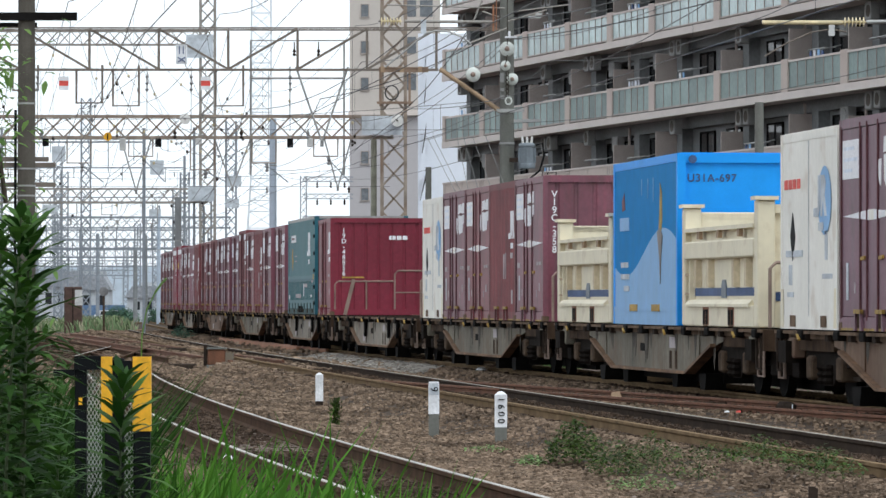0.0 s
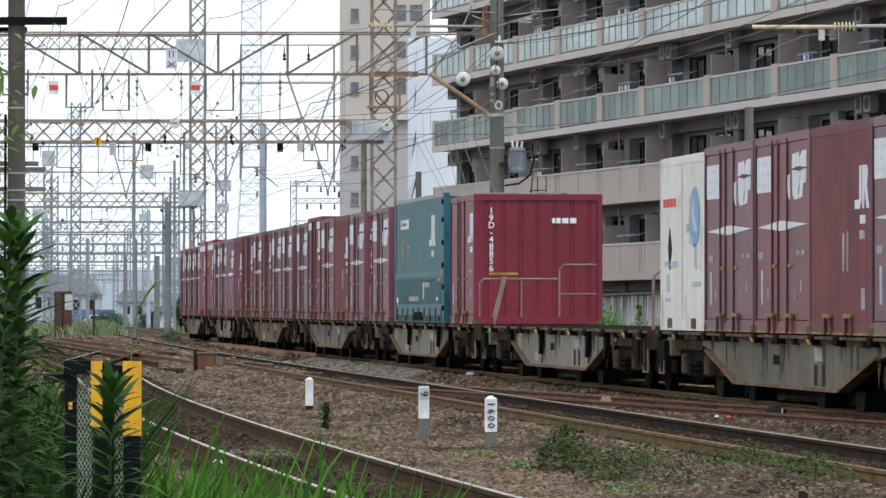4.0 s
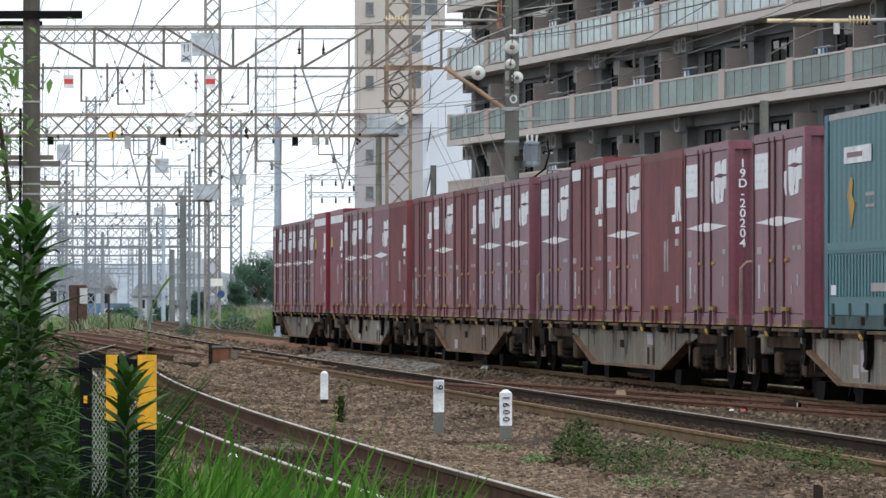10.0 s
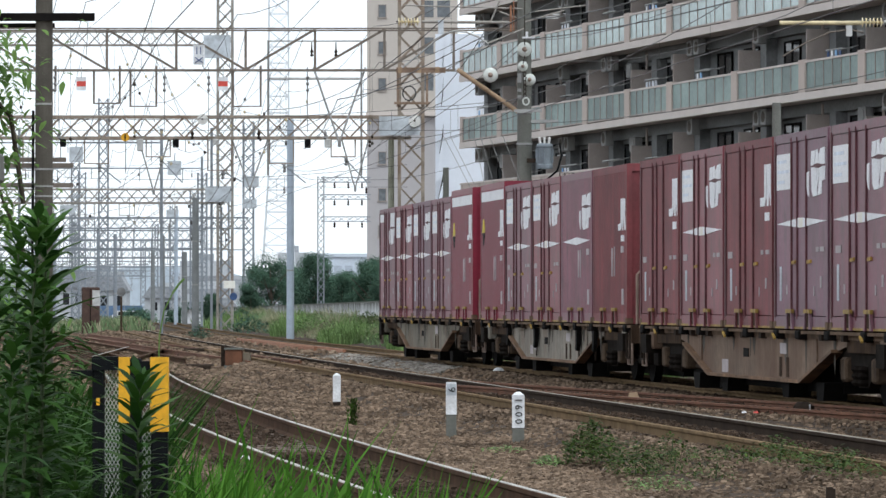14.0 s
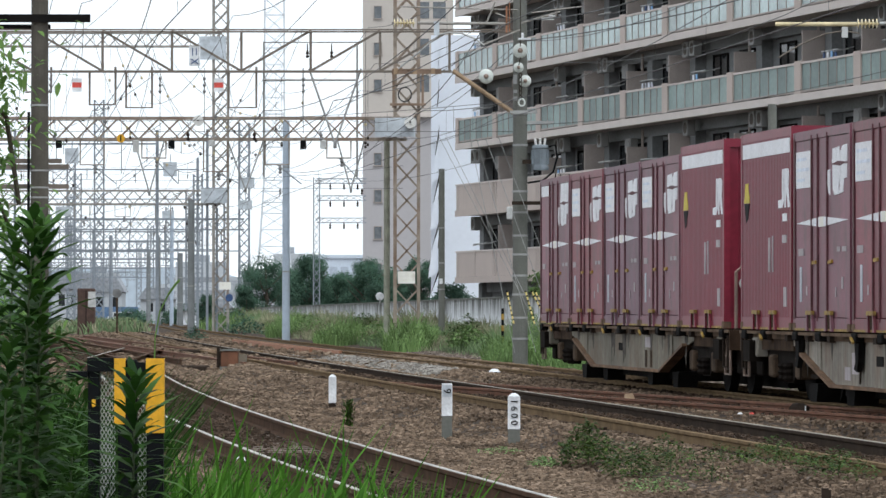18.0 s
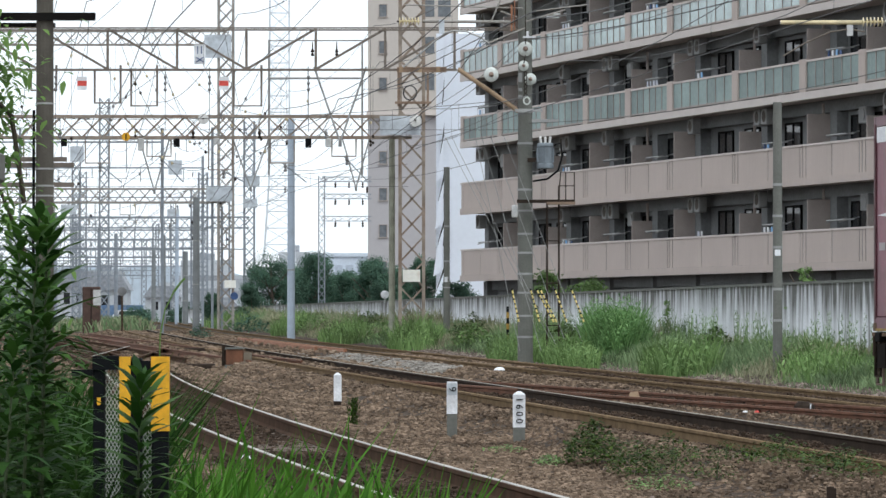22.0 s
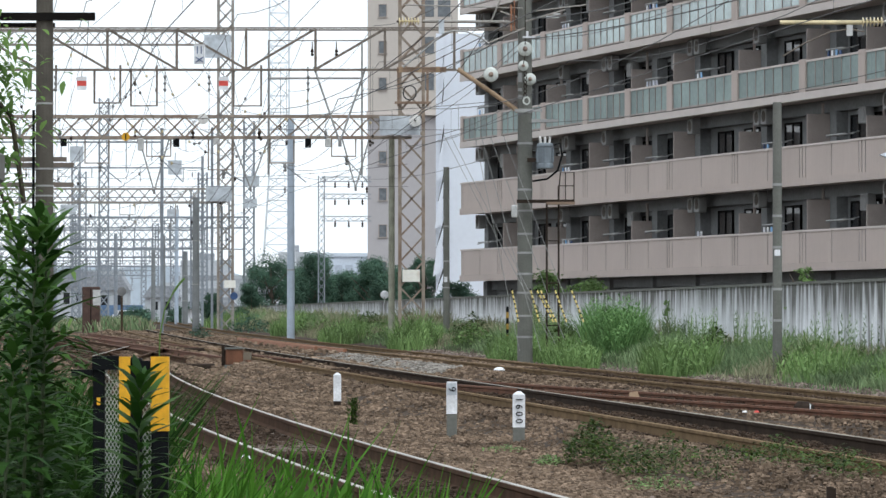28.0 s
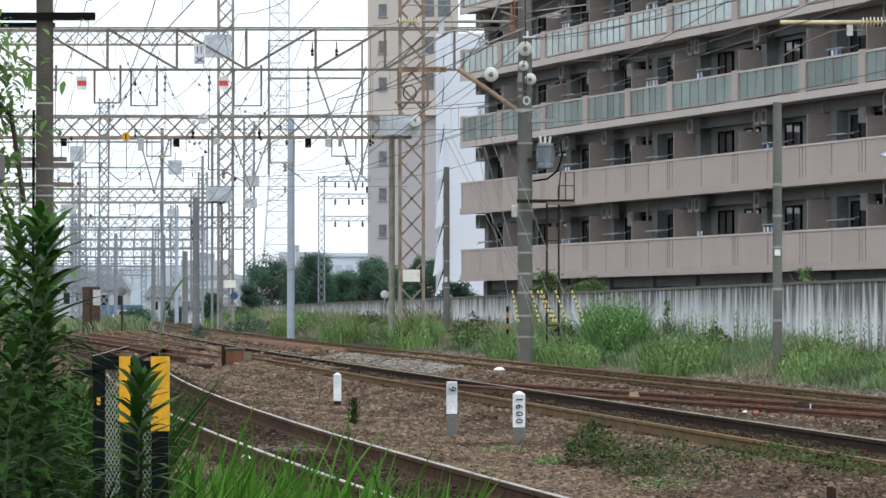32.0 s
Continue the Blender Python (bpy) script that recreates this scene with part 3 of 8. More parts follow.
def teal_container(label):
    L, W, H = 9.2, 2.46, 2.58
    c = thing("freight_container", label, "container", "containers on the train")
    for x in (-L / 2, L / 2 - 0.22):
        for y in (-W / 2, W / 2 - 0.12):
            part("corner_post", Shape().box(x, x + 0.22, y, y + 0.12, 0.0, H), M_TEALD, c)
    part("roof", Shape().box(-L / 2 + 0.01, L / 2 - 0.01, -W / 2 + 0.01, W / 2 - 0.01, H - 0.07, H + 0.004), M_GALV, c, "grey metal roof edge")
    part("floor_pan", Shape().box(-L / 2 + 0.05, L / 2 - 0.05, -W / 2 + 0.06, W / 2 - 0.06, 0.0, 0.16), M_TEALD, c)
    for s in (-1, 1):
        y = s * (W / 2 - 0.024)
        up = Shape()
        prof = []
        for i in range(121):
            prof.append((-L / 2 + 0.22 + (L - 0.44) * i / 120, 0.012 if i % 4 in (1, 2) else 0.0))
        for (xa, da), (xb, db) in zip(prof, prof[1:]):
            up.poly([(xa, y + s * da, 0.98), (xb, y + s * db, 0.98), (xb, y + s * db, H - 0.07), (xa, y + s * da, H - 0.07)], ((0, 1, 2, 3),))
        part("upper_side", up, M_TEAL, c, "ribbed teal panel")
        part("lower_side", Shape().box(-L / 2 + 0.22, L / 2 - 0.22, min(y + s * 0.008, y - s * 0.04), max(y + s * 0.008, y - s * 0.04), 0.16, 0.9), M_TEAL, c)
        lw = Shape()
        for i in range(45):
            x = -L / 2 + 0.34 + (L - 0.68) * i / 44
            lw.box(x - 0.045, x + 0.045, min(y + s * 0.009, y + s * 0.02), max(y + s * 0.009, y + s * 0.02), 0.38, 0.88)
        part("lower_ribs", lw, M_TEAL, c, "close lower ribs")
        part("base_rail", Shape().box(-L / 2 + 0.22, L / 2 - 0.22, min(y, y + s * 0.022), max(y, y + s * 0.022), 0.0, 0.15), M_TEALB, c, "dirty base rail")
        for z, zt in ((0.9, 0.945), (0.946, 1.03)):
            part("rail_strip", Shape().box(-L / 2 + 0.2, L / 2 - 0.2, min(y, y + s * 0.026), max(y, y + s * (0.026 if zt < 1 else 0.018)), z, zt), M_TEALD if zt < 1 else M_TEAL, c)
        for i in range(9):
            x = -L / 2 + 0.5 + (L - 1.0) * i / 8
            part("lower_rib", Shape().box(x - 0.035, x + 0.035, min(y, y + s * 0.03), max(y, y + s * 0.03), 0.1, 0.3), M_TEALB, c)
    for s in (-1, 1):
        e = Shape()
        x = s * (L / 2 - 0.06)
        e.box(min(x, x - s * 0.04), max(x, x - s * 0.04), -W / 2 + 0.12, W / 2 - 0.12, 0.05, H - 0.07)
        part("end_wall", e, M_TEALD, c)
        for i in range(8):
            yy = -W / 2 + 0.3 + (W - 0.6) * i / 7
            part("end_rib", Shape().box(min(x, x + s * 0.035), max(x, x + s * 0.035), yy - 0.05, yy + 0.05, 0.2, H - 0.12), M_TEALD, c)
    y = -W / 2 + 0.008
    small_mark(c, 2.5, H - 0.72, 0.62, y)
    strip(c, "white_label", -3.4, -1.8, H - 0.62, H - 0.42, y, M_SIGNW)
    strip(c, "red_word", -3.2, -2.3, H - 0.55, H - 0.49, y - 0.004, M_DOOR)
    part("yellow_mark", Shape().prism([(-3.2, H - 1.0), (-3.0, H - 0.78), (-2.86, H - 0.84), (-2.92, H - 1.0), (-2.72, H - 1.1), (-2.95, H - 1.4), (-3.08, H - 1.2)], "y", y - 0.006, y + 0.002), M_YEL, c)
    for x0, x1, z0, z1, m in ((-2.1, -1.6, H - 1.02, H - 0.98, M_STENCIL), (-2.1, -1.6, H - 1.16, H - 1.12, M_STENCIL), (1.1, 2.0, 0.72, 0.82, M_STENCIL), (0.85, 1.0, 0.48, 0.82, M_WHITE),
                              (-1.8, 0.0, 0.44, 0.54, M_STENCIL), (3.4, 4.0, 0.84, 0.9, M_STENCIL), (3.2, 3.5, 0.45, 0.52, M_WHITE), (-4.2, -3.9, 0.4, 0.52, M_WHITE)):
        strip(c, "stencil", x0, x1, z0, z1, y, m)
    for x in (-0.55, -0.2, 0.2, 0.55):
        strip(c, "fork_pocket", x - 0.12, x + 0.12, 0.05, 0.22, -W / 2 - 0.004, M_DARK)
    strip(c, "yellow_square", 4.0, 4.3, 0.92, 1.06, y - 0.01, M_YEL)
    for z in (0.3, 0.72, 1.15, 1.6, 2.05, 2.4):
        part("hinge", Shape().soft(L / 2 - 0.2, L / 2 - 0.02, -W / 2 - 0.03, -W / 2 + 0.01, z - 0.05, z + 0.05, 0.01), M_DARK, c, "black door hinge")
    for x in (-4.0, -2.2, -0.9, 0.9, 2.3, 3.9):
        part("lashing_ring", Shape().run([(x - 0.05, -W / 2 - 0.012, 0.14), (x - 0.05, -W / 2 - 0.012, 0.05), (x + 0.05, -W / 2 - 0.012, 0.05), (x + 0.05, -W / 2 - 0.012, 0.14)], 0.012), M_SILL, c)
    return c


def blue_container(label):
    L, W, H = 6.1, 2.46, 2.47
    c = thing("freight_container", label, "container", "containers on the train")
    fr = Shape()
    for x in (-L / 2, L / 2 - 0.12):
        for y in (-W / 2, W / 2 - 0.12):
            fr.box(x, x + 0.12, y, y + 0.12, 0.0, H)
    for y in (-W / 2, W / 2 - 0.12):
        fr.box(-L / 2 + 0.12, L / 2 - 0.12, y + 0.004, y + 0.1, H - 0.12, H - 0.002)
    for x in (-L / 2, L / 2 - 0.12):
        fr.box(x + 0.004, x + 0.1, -W / 2 + 0.12, W / 2 - 0.12, H - 0.14, H - 0.004)
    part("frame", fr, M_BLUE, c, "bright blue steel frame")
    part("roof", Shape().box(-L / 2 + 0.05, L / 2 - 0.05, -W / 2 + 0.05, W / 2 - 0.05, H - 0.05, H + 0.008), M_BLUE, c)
    part("floor_pan", Shape().box(-L / 2 + 0.12, L / 2 - 0.12, -W / 2 + 0.004, W / 2 - 0.004, 0.0, 0.2), M_LBLUE, c)
    for s in (-1, 1):
        y = s * (W / 2 - 0.012)
        lo, hi = min(y, y - s * 0.04), max(y, y - s * 0.04)
        # a pale wave fills the lower part of the side
        wave = [(-L / 2 + 0.12, 1.02)] + [(-L / 2 + 0.12 + (L - 0.24) * i / 30, 1.075 - 0.345 * math.cos(math.pi * (i / 30 - 0.18) / 0.61)) for i in range(31)]
        part("lower_side", Shape().prism([(-L / 2 + 0.12, 0.2), (L / 2 - 0.12, 0.2)] + wave[:0:-1], "y", lo, hi), M_LBLUE, c, "pale blue wave panel")
        part("upper_side", Shape().prism([(L / 2 - 0.12, H - 0.12), (-L / 2 + 0.12, H - 0.12)] + wave[1:], "y", lo, hi), M_BLUESIDE, c, "weathered blue panel, side shade put into its colour")
        part("foot_band", Shape().box(-L / 2 + 0.12, L / 2 - 0.12, min(y, y + s * 0.012), max(y, y + s * 0.012), 0.2, 0.27), M_LBLUE, c)
        for x in (-1.0, 1.1):
            part("pocket_lip", Shape().box(x - 0.36, x + 0.36, min(s * W / 2, s * (W / 2 + 0.01)), max(s * W / 2, s * (W / 2 + 0.01)), 0.2, 0.3), M_YEL, c)
        x = s * (L / 2 - 0.06)
        e = Shape().box(min(x, x - s * 0.04), max(x, x - s * 0.04), -W / 2 + 0.12, W / 2 - 0.12, 0.05, H - 0.14)
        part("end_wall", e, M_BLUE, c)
    y = -W / 2 + 0.008
    plume = [(1.45, 2.08), (1.62, 1.92), (1.64, 1.5), (1.5, 1.3), (1.35, 1.42), (1.42, 1.7)]
    part("painted_figure", Shape().prism(plume, "y", y - 0.006, y + 0.002), M_YEL, c, "ochre painted figure")
    part("painted_tail", Shape().prism([(1.18, 1.36), (1.45, 1.43), (1.68, 1.3), (1.55, 1.0), (1.47, 0.6), (1.4, 1.0)], "y", y - 0.008, y + 0.002), M_FIG, c)
    part("red_mark", Shape().prism([(-2.2, 1.86), (-1.98, 2.0), (-1.9, 1.74), (-2.15, 1.72)], "y", y - 0.006, y + 0.002), M_BROWN, c, "worn red mark")
    for x0, x1, z0, z1 in ((-2.4, -1.5, 1.42, 1.62), (-2.3, -1.6, 0.86, 0.94), (-2.3, -1.5, 0.68, 0.76), (-2.0, -1.5, 0.5, 0.58)):
        strip(c, "stencil", x0, x1, z0, z1, y, M_LBLUE if z0 > 1.3 else M_SIGNB)
    for x in (-0.3, 0.3, 0.8):
        part("white_streak", Shape().prism([(x, H - 0.3), (x + 0.05, H - 0.3), (x + 0.03, 1.9 - x * 0.1), (x + 0.01, 1.9 - x * 0.1)], "y", y - 0.004, y + 0.002), M_LBLUE, c)
    for yy in (-W / 2 + 0.22, W / 2 - 0.22):
        part("roof_eye", Shape().lathe([(0, 0), (0.06, 0), (0.06, 0.03), (0, 0.03)], (L / 2 + 0.002, yy, H - 0.09), 12, "x"), M_NAVY, c)
    m = Matrix.Translation((L / 2 - 0.052, -0.72, H - 0.36)) @ Matrix(((0, 0, 1, 0), (1, 0, 0, 0), (0, 1, 0, 0), (0, 0, 0, 1)))
    lettering("number", "U31A-697", 0.155, M_NAVY, c, m, label="dark painted number", thin=0.002)
    return c


def open_container(label):
    """A low open-topped ivory container with tall corner posts."""
    L, W, H = 6.0, 2.44, 1.35
    c = thing("open_container", label, "container", "containers on the train")
    for x in (-L / 2 + 0.12, L / 2 - 0.12):
        for y in (-W / 2 + 0.12, W / 2 - 0.12):
            part("corner_post", Shape().soft(-0.12, 0.12, -0.12, 0.12, 0.0, H + 0.32, 0.02), M_IVORY, c, "cream corner post").location = (x, y, 0)
            part("post_cap", Shape().box(x - 0.16, x + 0.16, y - 0.16, y + 0.16, H + 0.32, H + 0.37), M_IVORY, c)
    for s in (-1, 1):
        y = s * (W / 2 - 0.045)
        part("side_wall", Shape().box(-L / 2 + 0.24, L / 2 - 0.24, min(y - s * 0.08, y - s * 0.05), max(y - s * 0.08, y - s * 0.05), 0.3, H - 0.02), M_IVORY, c, "ivory steel side")
        part("top_beam", Shape().soft(-L / 2 + 0.24, L / 2 - 0.24, y - 0.06, y + 0.06, H - 0.42, H - 0.17, 0.02), M_IVORY, c)
        part("top_lip", Shape().box(-L / 2 + 0.24, L / 2 - 0.24, y - 0.06, y + 0.05, H - 0.035, H + 0.02), M_IVORY, c)
        for x in (-1.6, 0.0, 1.6):
            part("lip_hook", Shape().box(x - 0.09, x + 0.09, min(y, y + s * 0.055), max(y, y + s * 0.055), H - 0.14, H - 0.036), M_TANRUST, c, "rusty lip hook")
        for z in (0.45, 0.72, 1.0):
            part("rung", Shape().bar((-L / 2 + 0.24, y + s * 0.03, z), (-L / 2 + 0.55, y + s * 0.03, z), 0.025), M_TANRUST, c)
        part("rung_post", Shape().box(-L / 2 + 0.55, -L / 2 + 0.62, min(y - s * 0.06, y + s * 0.035), max(y - s * 0.06, y + s * 0.035), 0.31, H - 0.43), M_IVORY, c)
        part("base_beam", Shape().soft(-L / 2 + 0.24, L / 2 - 0.24, y - 0.05, y + 0.043, 0.0, 0.30, 0.015), M_IVORY, c)
        ledge = [(y + s * 0.02, 0.37), (y + s * 0.085, 0.31), (y + s * 0.085, 0.27), (y - s * 0.02, 0.27)]
        part("ledge", Shape().prism(ledge, "x", -L / 2 + 0.5, L / 2 - 0.5), M_IVORY, c, "sloping ivory ledge")
        part("blue_band", Shape().box(-L / 2 + 0.26, L / 2 - 0.26, min(y - s * 0.05, y - s * 0.042), max(y - s * 0.05, y - s * 0.042), 0.42, 0.53), M_NAVY, c, "dark blue band")
        part("blue_mark", Shape().prism([(-0.18, 0.39), (-0.18, 0.56), (-0.1, 0.64), (0.1, 0.64), (0.18, 0.56), (0.18, 0.39)], "y", min(y - s * 0.05, y - s * 0.03), max(y - s * 0.05, y - s * 0.03)), M_DRUM, c)
        for x in (-2.0, -0.95, 1.05, 2.0):
            part("side_rib", Shape().prism([(x - 0.13, y - s * 0.05), (x - 0.08, y + s * 0.03), (x + 0.08, y + s * 0.03), (x + 0.13, y - s * 0.05)], "z", 0.54, H - 0.42), M_IVRIB, c, "tan stained rib")
        for x in (-0.95, 1.05):
            pk = part("fork_pocket", Shape().box(x - 0.24, x + 0.24, min(y, y + s * 0.056), max(y, y + s * 0.056), 0.02, 0.265), M_ORANGE, c, "rusty fork pocket frame")
            part("pocket_mouth", Shape().box(x - 0.19, x - 0.03, min(y, y + s * 0.062), max(y, y + s * 0.062), 0.03, 0.235).box(x + 0.03, x + 0.19, min(y, y + s * 0.062), max(y, y + s * 0.062), 0.03, 0.235), M_DARK, pk, "dark pocket mouth")
            part("rust_run", Shape().prism([(x - 0.2, 0.05), (x + 0.18, 0.05), (x + 0.1, -0.0), (x - 0.14, -0.0)], "y", min(y, y + s * 0.06), max(y, y + s * 0.06)), M_SILLT, pk)
        part("stencil", Shape().box(-2.4, -1.4, min(y, y + s * 0.043), max(y, y + s * 0.066), H - 0.33, H - 0.24), M_SIGNB, c)
    for s in (-1, 1):
        x = s * (L / 2 - 0.1)
        part("end_wall", Shape().box(min(x, x - s * 0.06), max(x, x - s * 0.06), -W / 2 + 0.24, W / 2 - 0.24, 0.0, H + 0.25), M_IVORY, c)
        part("end_rail", Shape().soft(-W / 2 + 0.24, W / 2 - 0.24, -0.06, 0.06, -0.06, 0.06, 0.01), M_IVORY, c).matrix_basis = Matrix.Translation((x, 0, H + 0.2)) @ pose(0, 0, 0, 0, 0, 90)
        part("end_band", Shape().box(min(x, x + s * 0.012), max(x, x + s * 0.012), -W / 2 + 0.26, W / 2 - 0.26, 0.35, 0.47), M_NAVY, c)
    part("floor_pan", Shape().box(-L / 2 + 0.24, L / 2 - 0.24, -W / 2 + 0.2, W / 2 - 0.2, 0.1, 0.4), M_GRIME, c)
    return c


def container_wagon(label, steel, hooks=True, seed=0):
    """A bogie flat wagon, 20.4 m over the couplers, with fish-bellied side beams."""
    w = thing("container_wagon", label, "rail wagon", "wagons of the train")
    rng = random.Random(seed)
    half = 9.75
    part("deck", Shape().box(-half, half, -0.95, 0.95, DECK - 0.16, DECK - 0.03), M_GRIME, w, "dusty brown deck")
    for i in range(14):
        x = -half + 0.5 + i * (2 * half - 1.0) / 13
        part("cross_beam", Shape().box(x - 0.09, x + 0.09, -1.2, 1.2, DECK - 0.14, DECK - 0.012), M_GRIME, w)
    for s in (-1, 1):
        y = s * 1.12
        belly = [(-6.3, DECK - 0.2), (-5.7, DECK - 0.26), (-3.5, 0.26), (3.5, 0.26), (5.7, DECK - 0.26), (6.3, DECK - 0.2), (6.3, DECK - 0.06), (-6.3, DECK - 0.06)]
        part("side_beam", Shape().prism(belly, "y", min(y, y - s * 0.03), max(y, y - s * 0.03)), steel, w, "dusty grey-brown fish-bellied beam")
        fl = Shape()
        for (xa, za), (xb, zb) in zip(belly[1:4], belly[2:5]):
            fl.bar((xa, y, za), (xb, y, zb), 0.16, 0.04)
        part("beam_flange", fl, M_FLANGE, w, "rusty orange-brown beam flange")
        for a, b in ((-half, -6.305), (6.305, half)):
            part("end_sill", Shape().box(a, b, min(y, y - s * 0.05), max(y, y - s * 0.05), DECK - 0.27, DECK - 0.065), M_SILL, w, "dark rusty end sill")
        part("sill_strip", Shape().box(-half + 0.02, half - 0.02, min(y, y + s * 0.02), max(y, y + s * 0.02), DECK - 0.12, DECK - 0.061), M_SILLT, w, "tan rusty sill")
        part("top_flange", Shape().box(-half, half, y - 0.1, y + 0.1, DECK - 0.06, DECK - 0.02), M_SILLT, w)
        part("hatch", Shape().box(-0.95, -0.55, min(y, y + s * 0.009), max(y, y + s * 0.009), 0.53, 0.65), M_DARK, w, "small dark square hatch")
        for x in (1.85, 2.35):
            part("plate_slot", Shape().box(x - 0.09, x + 0.09, min(y, y + s * 0.006), max(y, y + s * 0.006), 0.3, 0.56), M_SILL, w, "dark upright slot")
        for x in (-4.4, 4.4):
            part("stiffener", Shape().box(x - 0.03, x + 0.03, min(y, y + s * 0.02), max(y, y + s * 0.02), 0.42, DECK - 0.06), steel, w)
        for i, x in enumerate((-9.3, -7.9, -5.6, -4.05, -1.75, -0.2, 2.1, 3.65, 5.6, 7.9, 9.3)):
            lk = part("container_lock", Shape().soft(x - 0.14, x + 0.14, min(y, y + s * 0.13), max(y, y + s * 0.13), DECK - 0.13, DECK - 0.012, 0.015), M_DARK, w, "greasy black container lock")
            if hooks and i in (2, 4, 7, 8):
                part("lock_hook", Shape().prism([(x - 0.12, DECK - 0.13), (x + 0.14, DECK - 0.13), (x + 0.11, DECK - 0.36), (x + 0.02, DECK - 0.48), (x - 0.16, DECK - 0.44), (x - 0.06, DECK - 0.36)], "y", min(y + s * 0.025, y + s * 0.09), max(y + s * 0.025, y + s * 0.09)), M_DARK, lk)
                part("lock_chain", Shape().bar((x + 0.02, y + s * 0.04, DECK - 0.45), (x - 0.02, y + s * 0.04, DECK - 0.62), 0.022), M_GRIME, lk)
            if 1 < i < 9:
                for q in range(rng.randint(1, 3)):
                    c, h, b = x + rng.uniform(-0.3, 0.4), rng.uniform(0.15, 0.5), rng.uniform(0.05, 0.14)
                    part("oil_stain", Shape().prism([(c - b, DECK - 0.12), (c + b, DECK - 0.12), (c + b * 0.7, DECK - 0.14 - h * 0.5), (c + b * 0.1, DECK - 0.16 - h), (c - b * 0.5, DECK - 0.14 - h * 0.6)], "y", min(y, y + s * (0.003 + 0.002 * q)), max(y, y + s * (0.003 + 0.002 * q))), M_STAIN, w, "dark oily run mark")
            if i in (1, 4, 6, 9):
                part("lock_lever", Shape().bar((x - 0.07, y + s * 0.145, DECK - 0.07), (x + 0.08, y + s * 0.145, DECK - 0.13), 0.028), M_YEL, lk, "yellow lever")
        for x0, x1, z0, z1 in rng.choice((((-2.9, -2.55, 0.34, 0.5), (-2.45, -2.05, 0.42, 0.68), (1.8, 2.3, 0.6, 0.74)), ((1.75, 2.35, 0.6, 0.76),), ((-2.7, -2.2, 0.3, 0.48), (1.8, 2.3, 0.6, 0.74)))):
            part("pale_notice", Shape().box(x0, x1, min(y, y + s * 0.004), max(y, y + s * 0.004), z0, z1), M_STENCIL, w, "faded pale notice square")
        part("brake_pipe", Shape().run([(-9.4, s * 1.0, 0.74), (-6.2, s * 1.0, 0.7), (-5.4, s * 0.9, 0.66), (5.4, s * 0.9, 0.66), (6.2, s * 1.0, 0.7), (9.4, s * 1.0, 0.74)], 0.022), M_TUBE, w, "thin brake pipe")
        for e in (-1, 1):
            part("corner_step", Shape().run([(e * 9.66, s * 1.17, DECK - 0.08), (e * 9.66, s * 1.17, 0.3), (e * 9.28, s * 1.17, 0.3), (e * 9.28, s * 1.17, DECK - 0.08)], 0.022).run([(e * 9.66, s * 1.17, 0.55), (e * 9.28, s * 1.17, 0.55)], 0.018), M_TUBE, w, "tan corner step")
            part("end_bracket", Shape().soft(min(e * 8.6, e * 9.0), max(e * 8.6, e * 9.0), s * 1.1 - 0.08, s * 1.1 + 0.08, 0.56, 0.82, 0.02), steel, w)
            part("valve_box", Shape().soft(min(e * 5.2, e * 5.5), max(e * 5.2, e * 5.5), s * 0.9 - 0.1, s * 0.9 + 0.1, 0.36, 0.66, 0.03), M_GRIME, w)
            part("brake_beam", Shape().bar((e * 5.4, s * 0.95, 0.34), (e * 8.5, s * 0.95, 0.36), 0.05), M_GRIME, w)
    part("centre_tank", Shape().tube((-2.4, 0.2, 0.55), (2.2, 0.2, 0.55), 0.3, n=12), M_DARK, w)
    for x in (-5.3, -2.9, 1.8, 4.2):
        part("under_foot", Shape().prism([(x - 0.3, 0.26), (x + 0.3, 0.26), (x + 0.2, 0.03), (x - 0.2, 0.03)], "y", -1.05, -0.75), M_DARK, w)
    # Plain boxes for brake gear, enlarged to stand in for the shade beneath.
    part("brake_rigging", Shape().box(-9.5, -4.6, -0.85, 0.85, 0.42, 0.8).box(4.6, 9.5, -0.85, 0.85, 0.42, 0.8).box(-4.5, 4.5, -0.8, 0.8, 0.12, 0.84).box(-9.3, -4.6, -0.3, 0.3, 0.1, 0.42).box(4.6, 9.3, -0.3, 0.3, 0.1, 0.42), M_DARK, w)
    for bx in (-7.0, 7.0):
        b = part("bogie", Shape().box(bx - 0.3, bx + 0.3, -0.95, 0.95, 0.45, 0.75), M_DARK, w, "grimy black bogie")
        for s in (-1, 1):
            fr = Shape().prism([(bx - 1.45, 0.5), (bx - 0.6, 0.42), (bx - 0.3, 0.24), (bx + 0.3, 0.24), (bx + 0.6, 0.42), (bx + 1.45, 0.5), (bx + 1.45, 0.66), (bx + 0.5, 0.74), (bx - 0.5, 0.74), (bx - 1.45, 0.66)],
                               "y", s * 0.98 - 0.07, s * 0.98 + 0.07)
            part("side_frame", fr, M_BOGIE, b)
            for k in (-0.18, 0.18):
                part("spring", Shape().lathe([(0.07, 0.26), (0.1, 0.3), (0.07, 0.34), (0.1, 0.38), (0.07, 0.42), (0.1, 0.46), (0.07, 0.5)], (bx + k, s * 1.07, 0), 8), M_BOGIE, b)
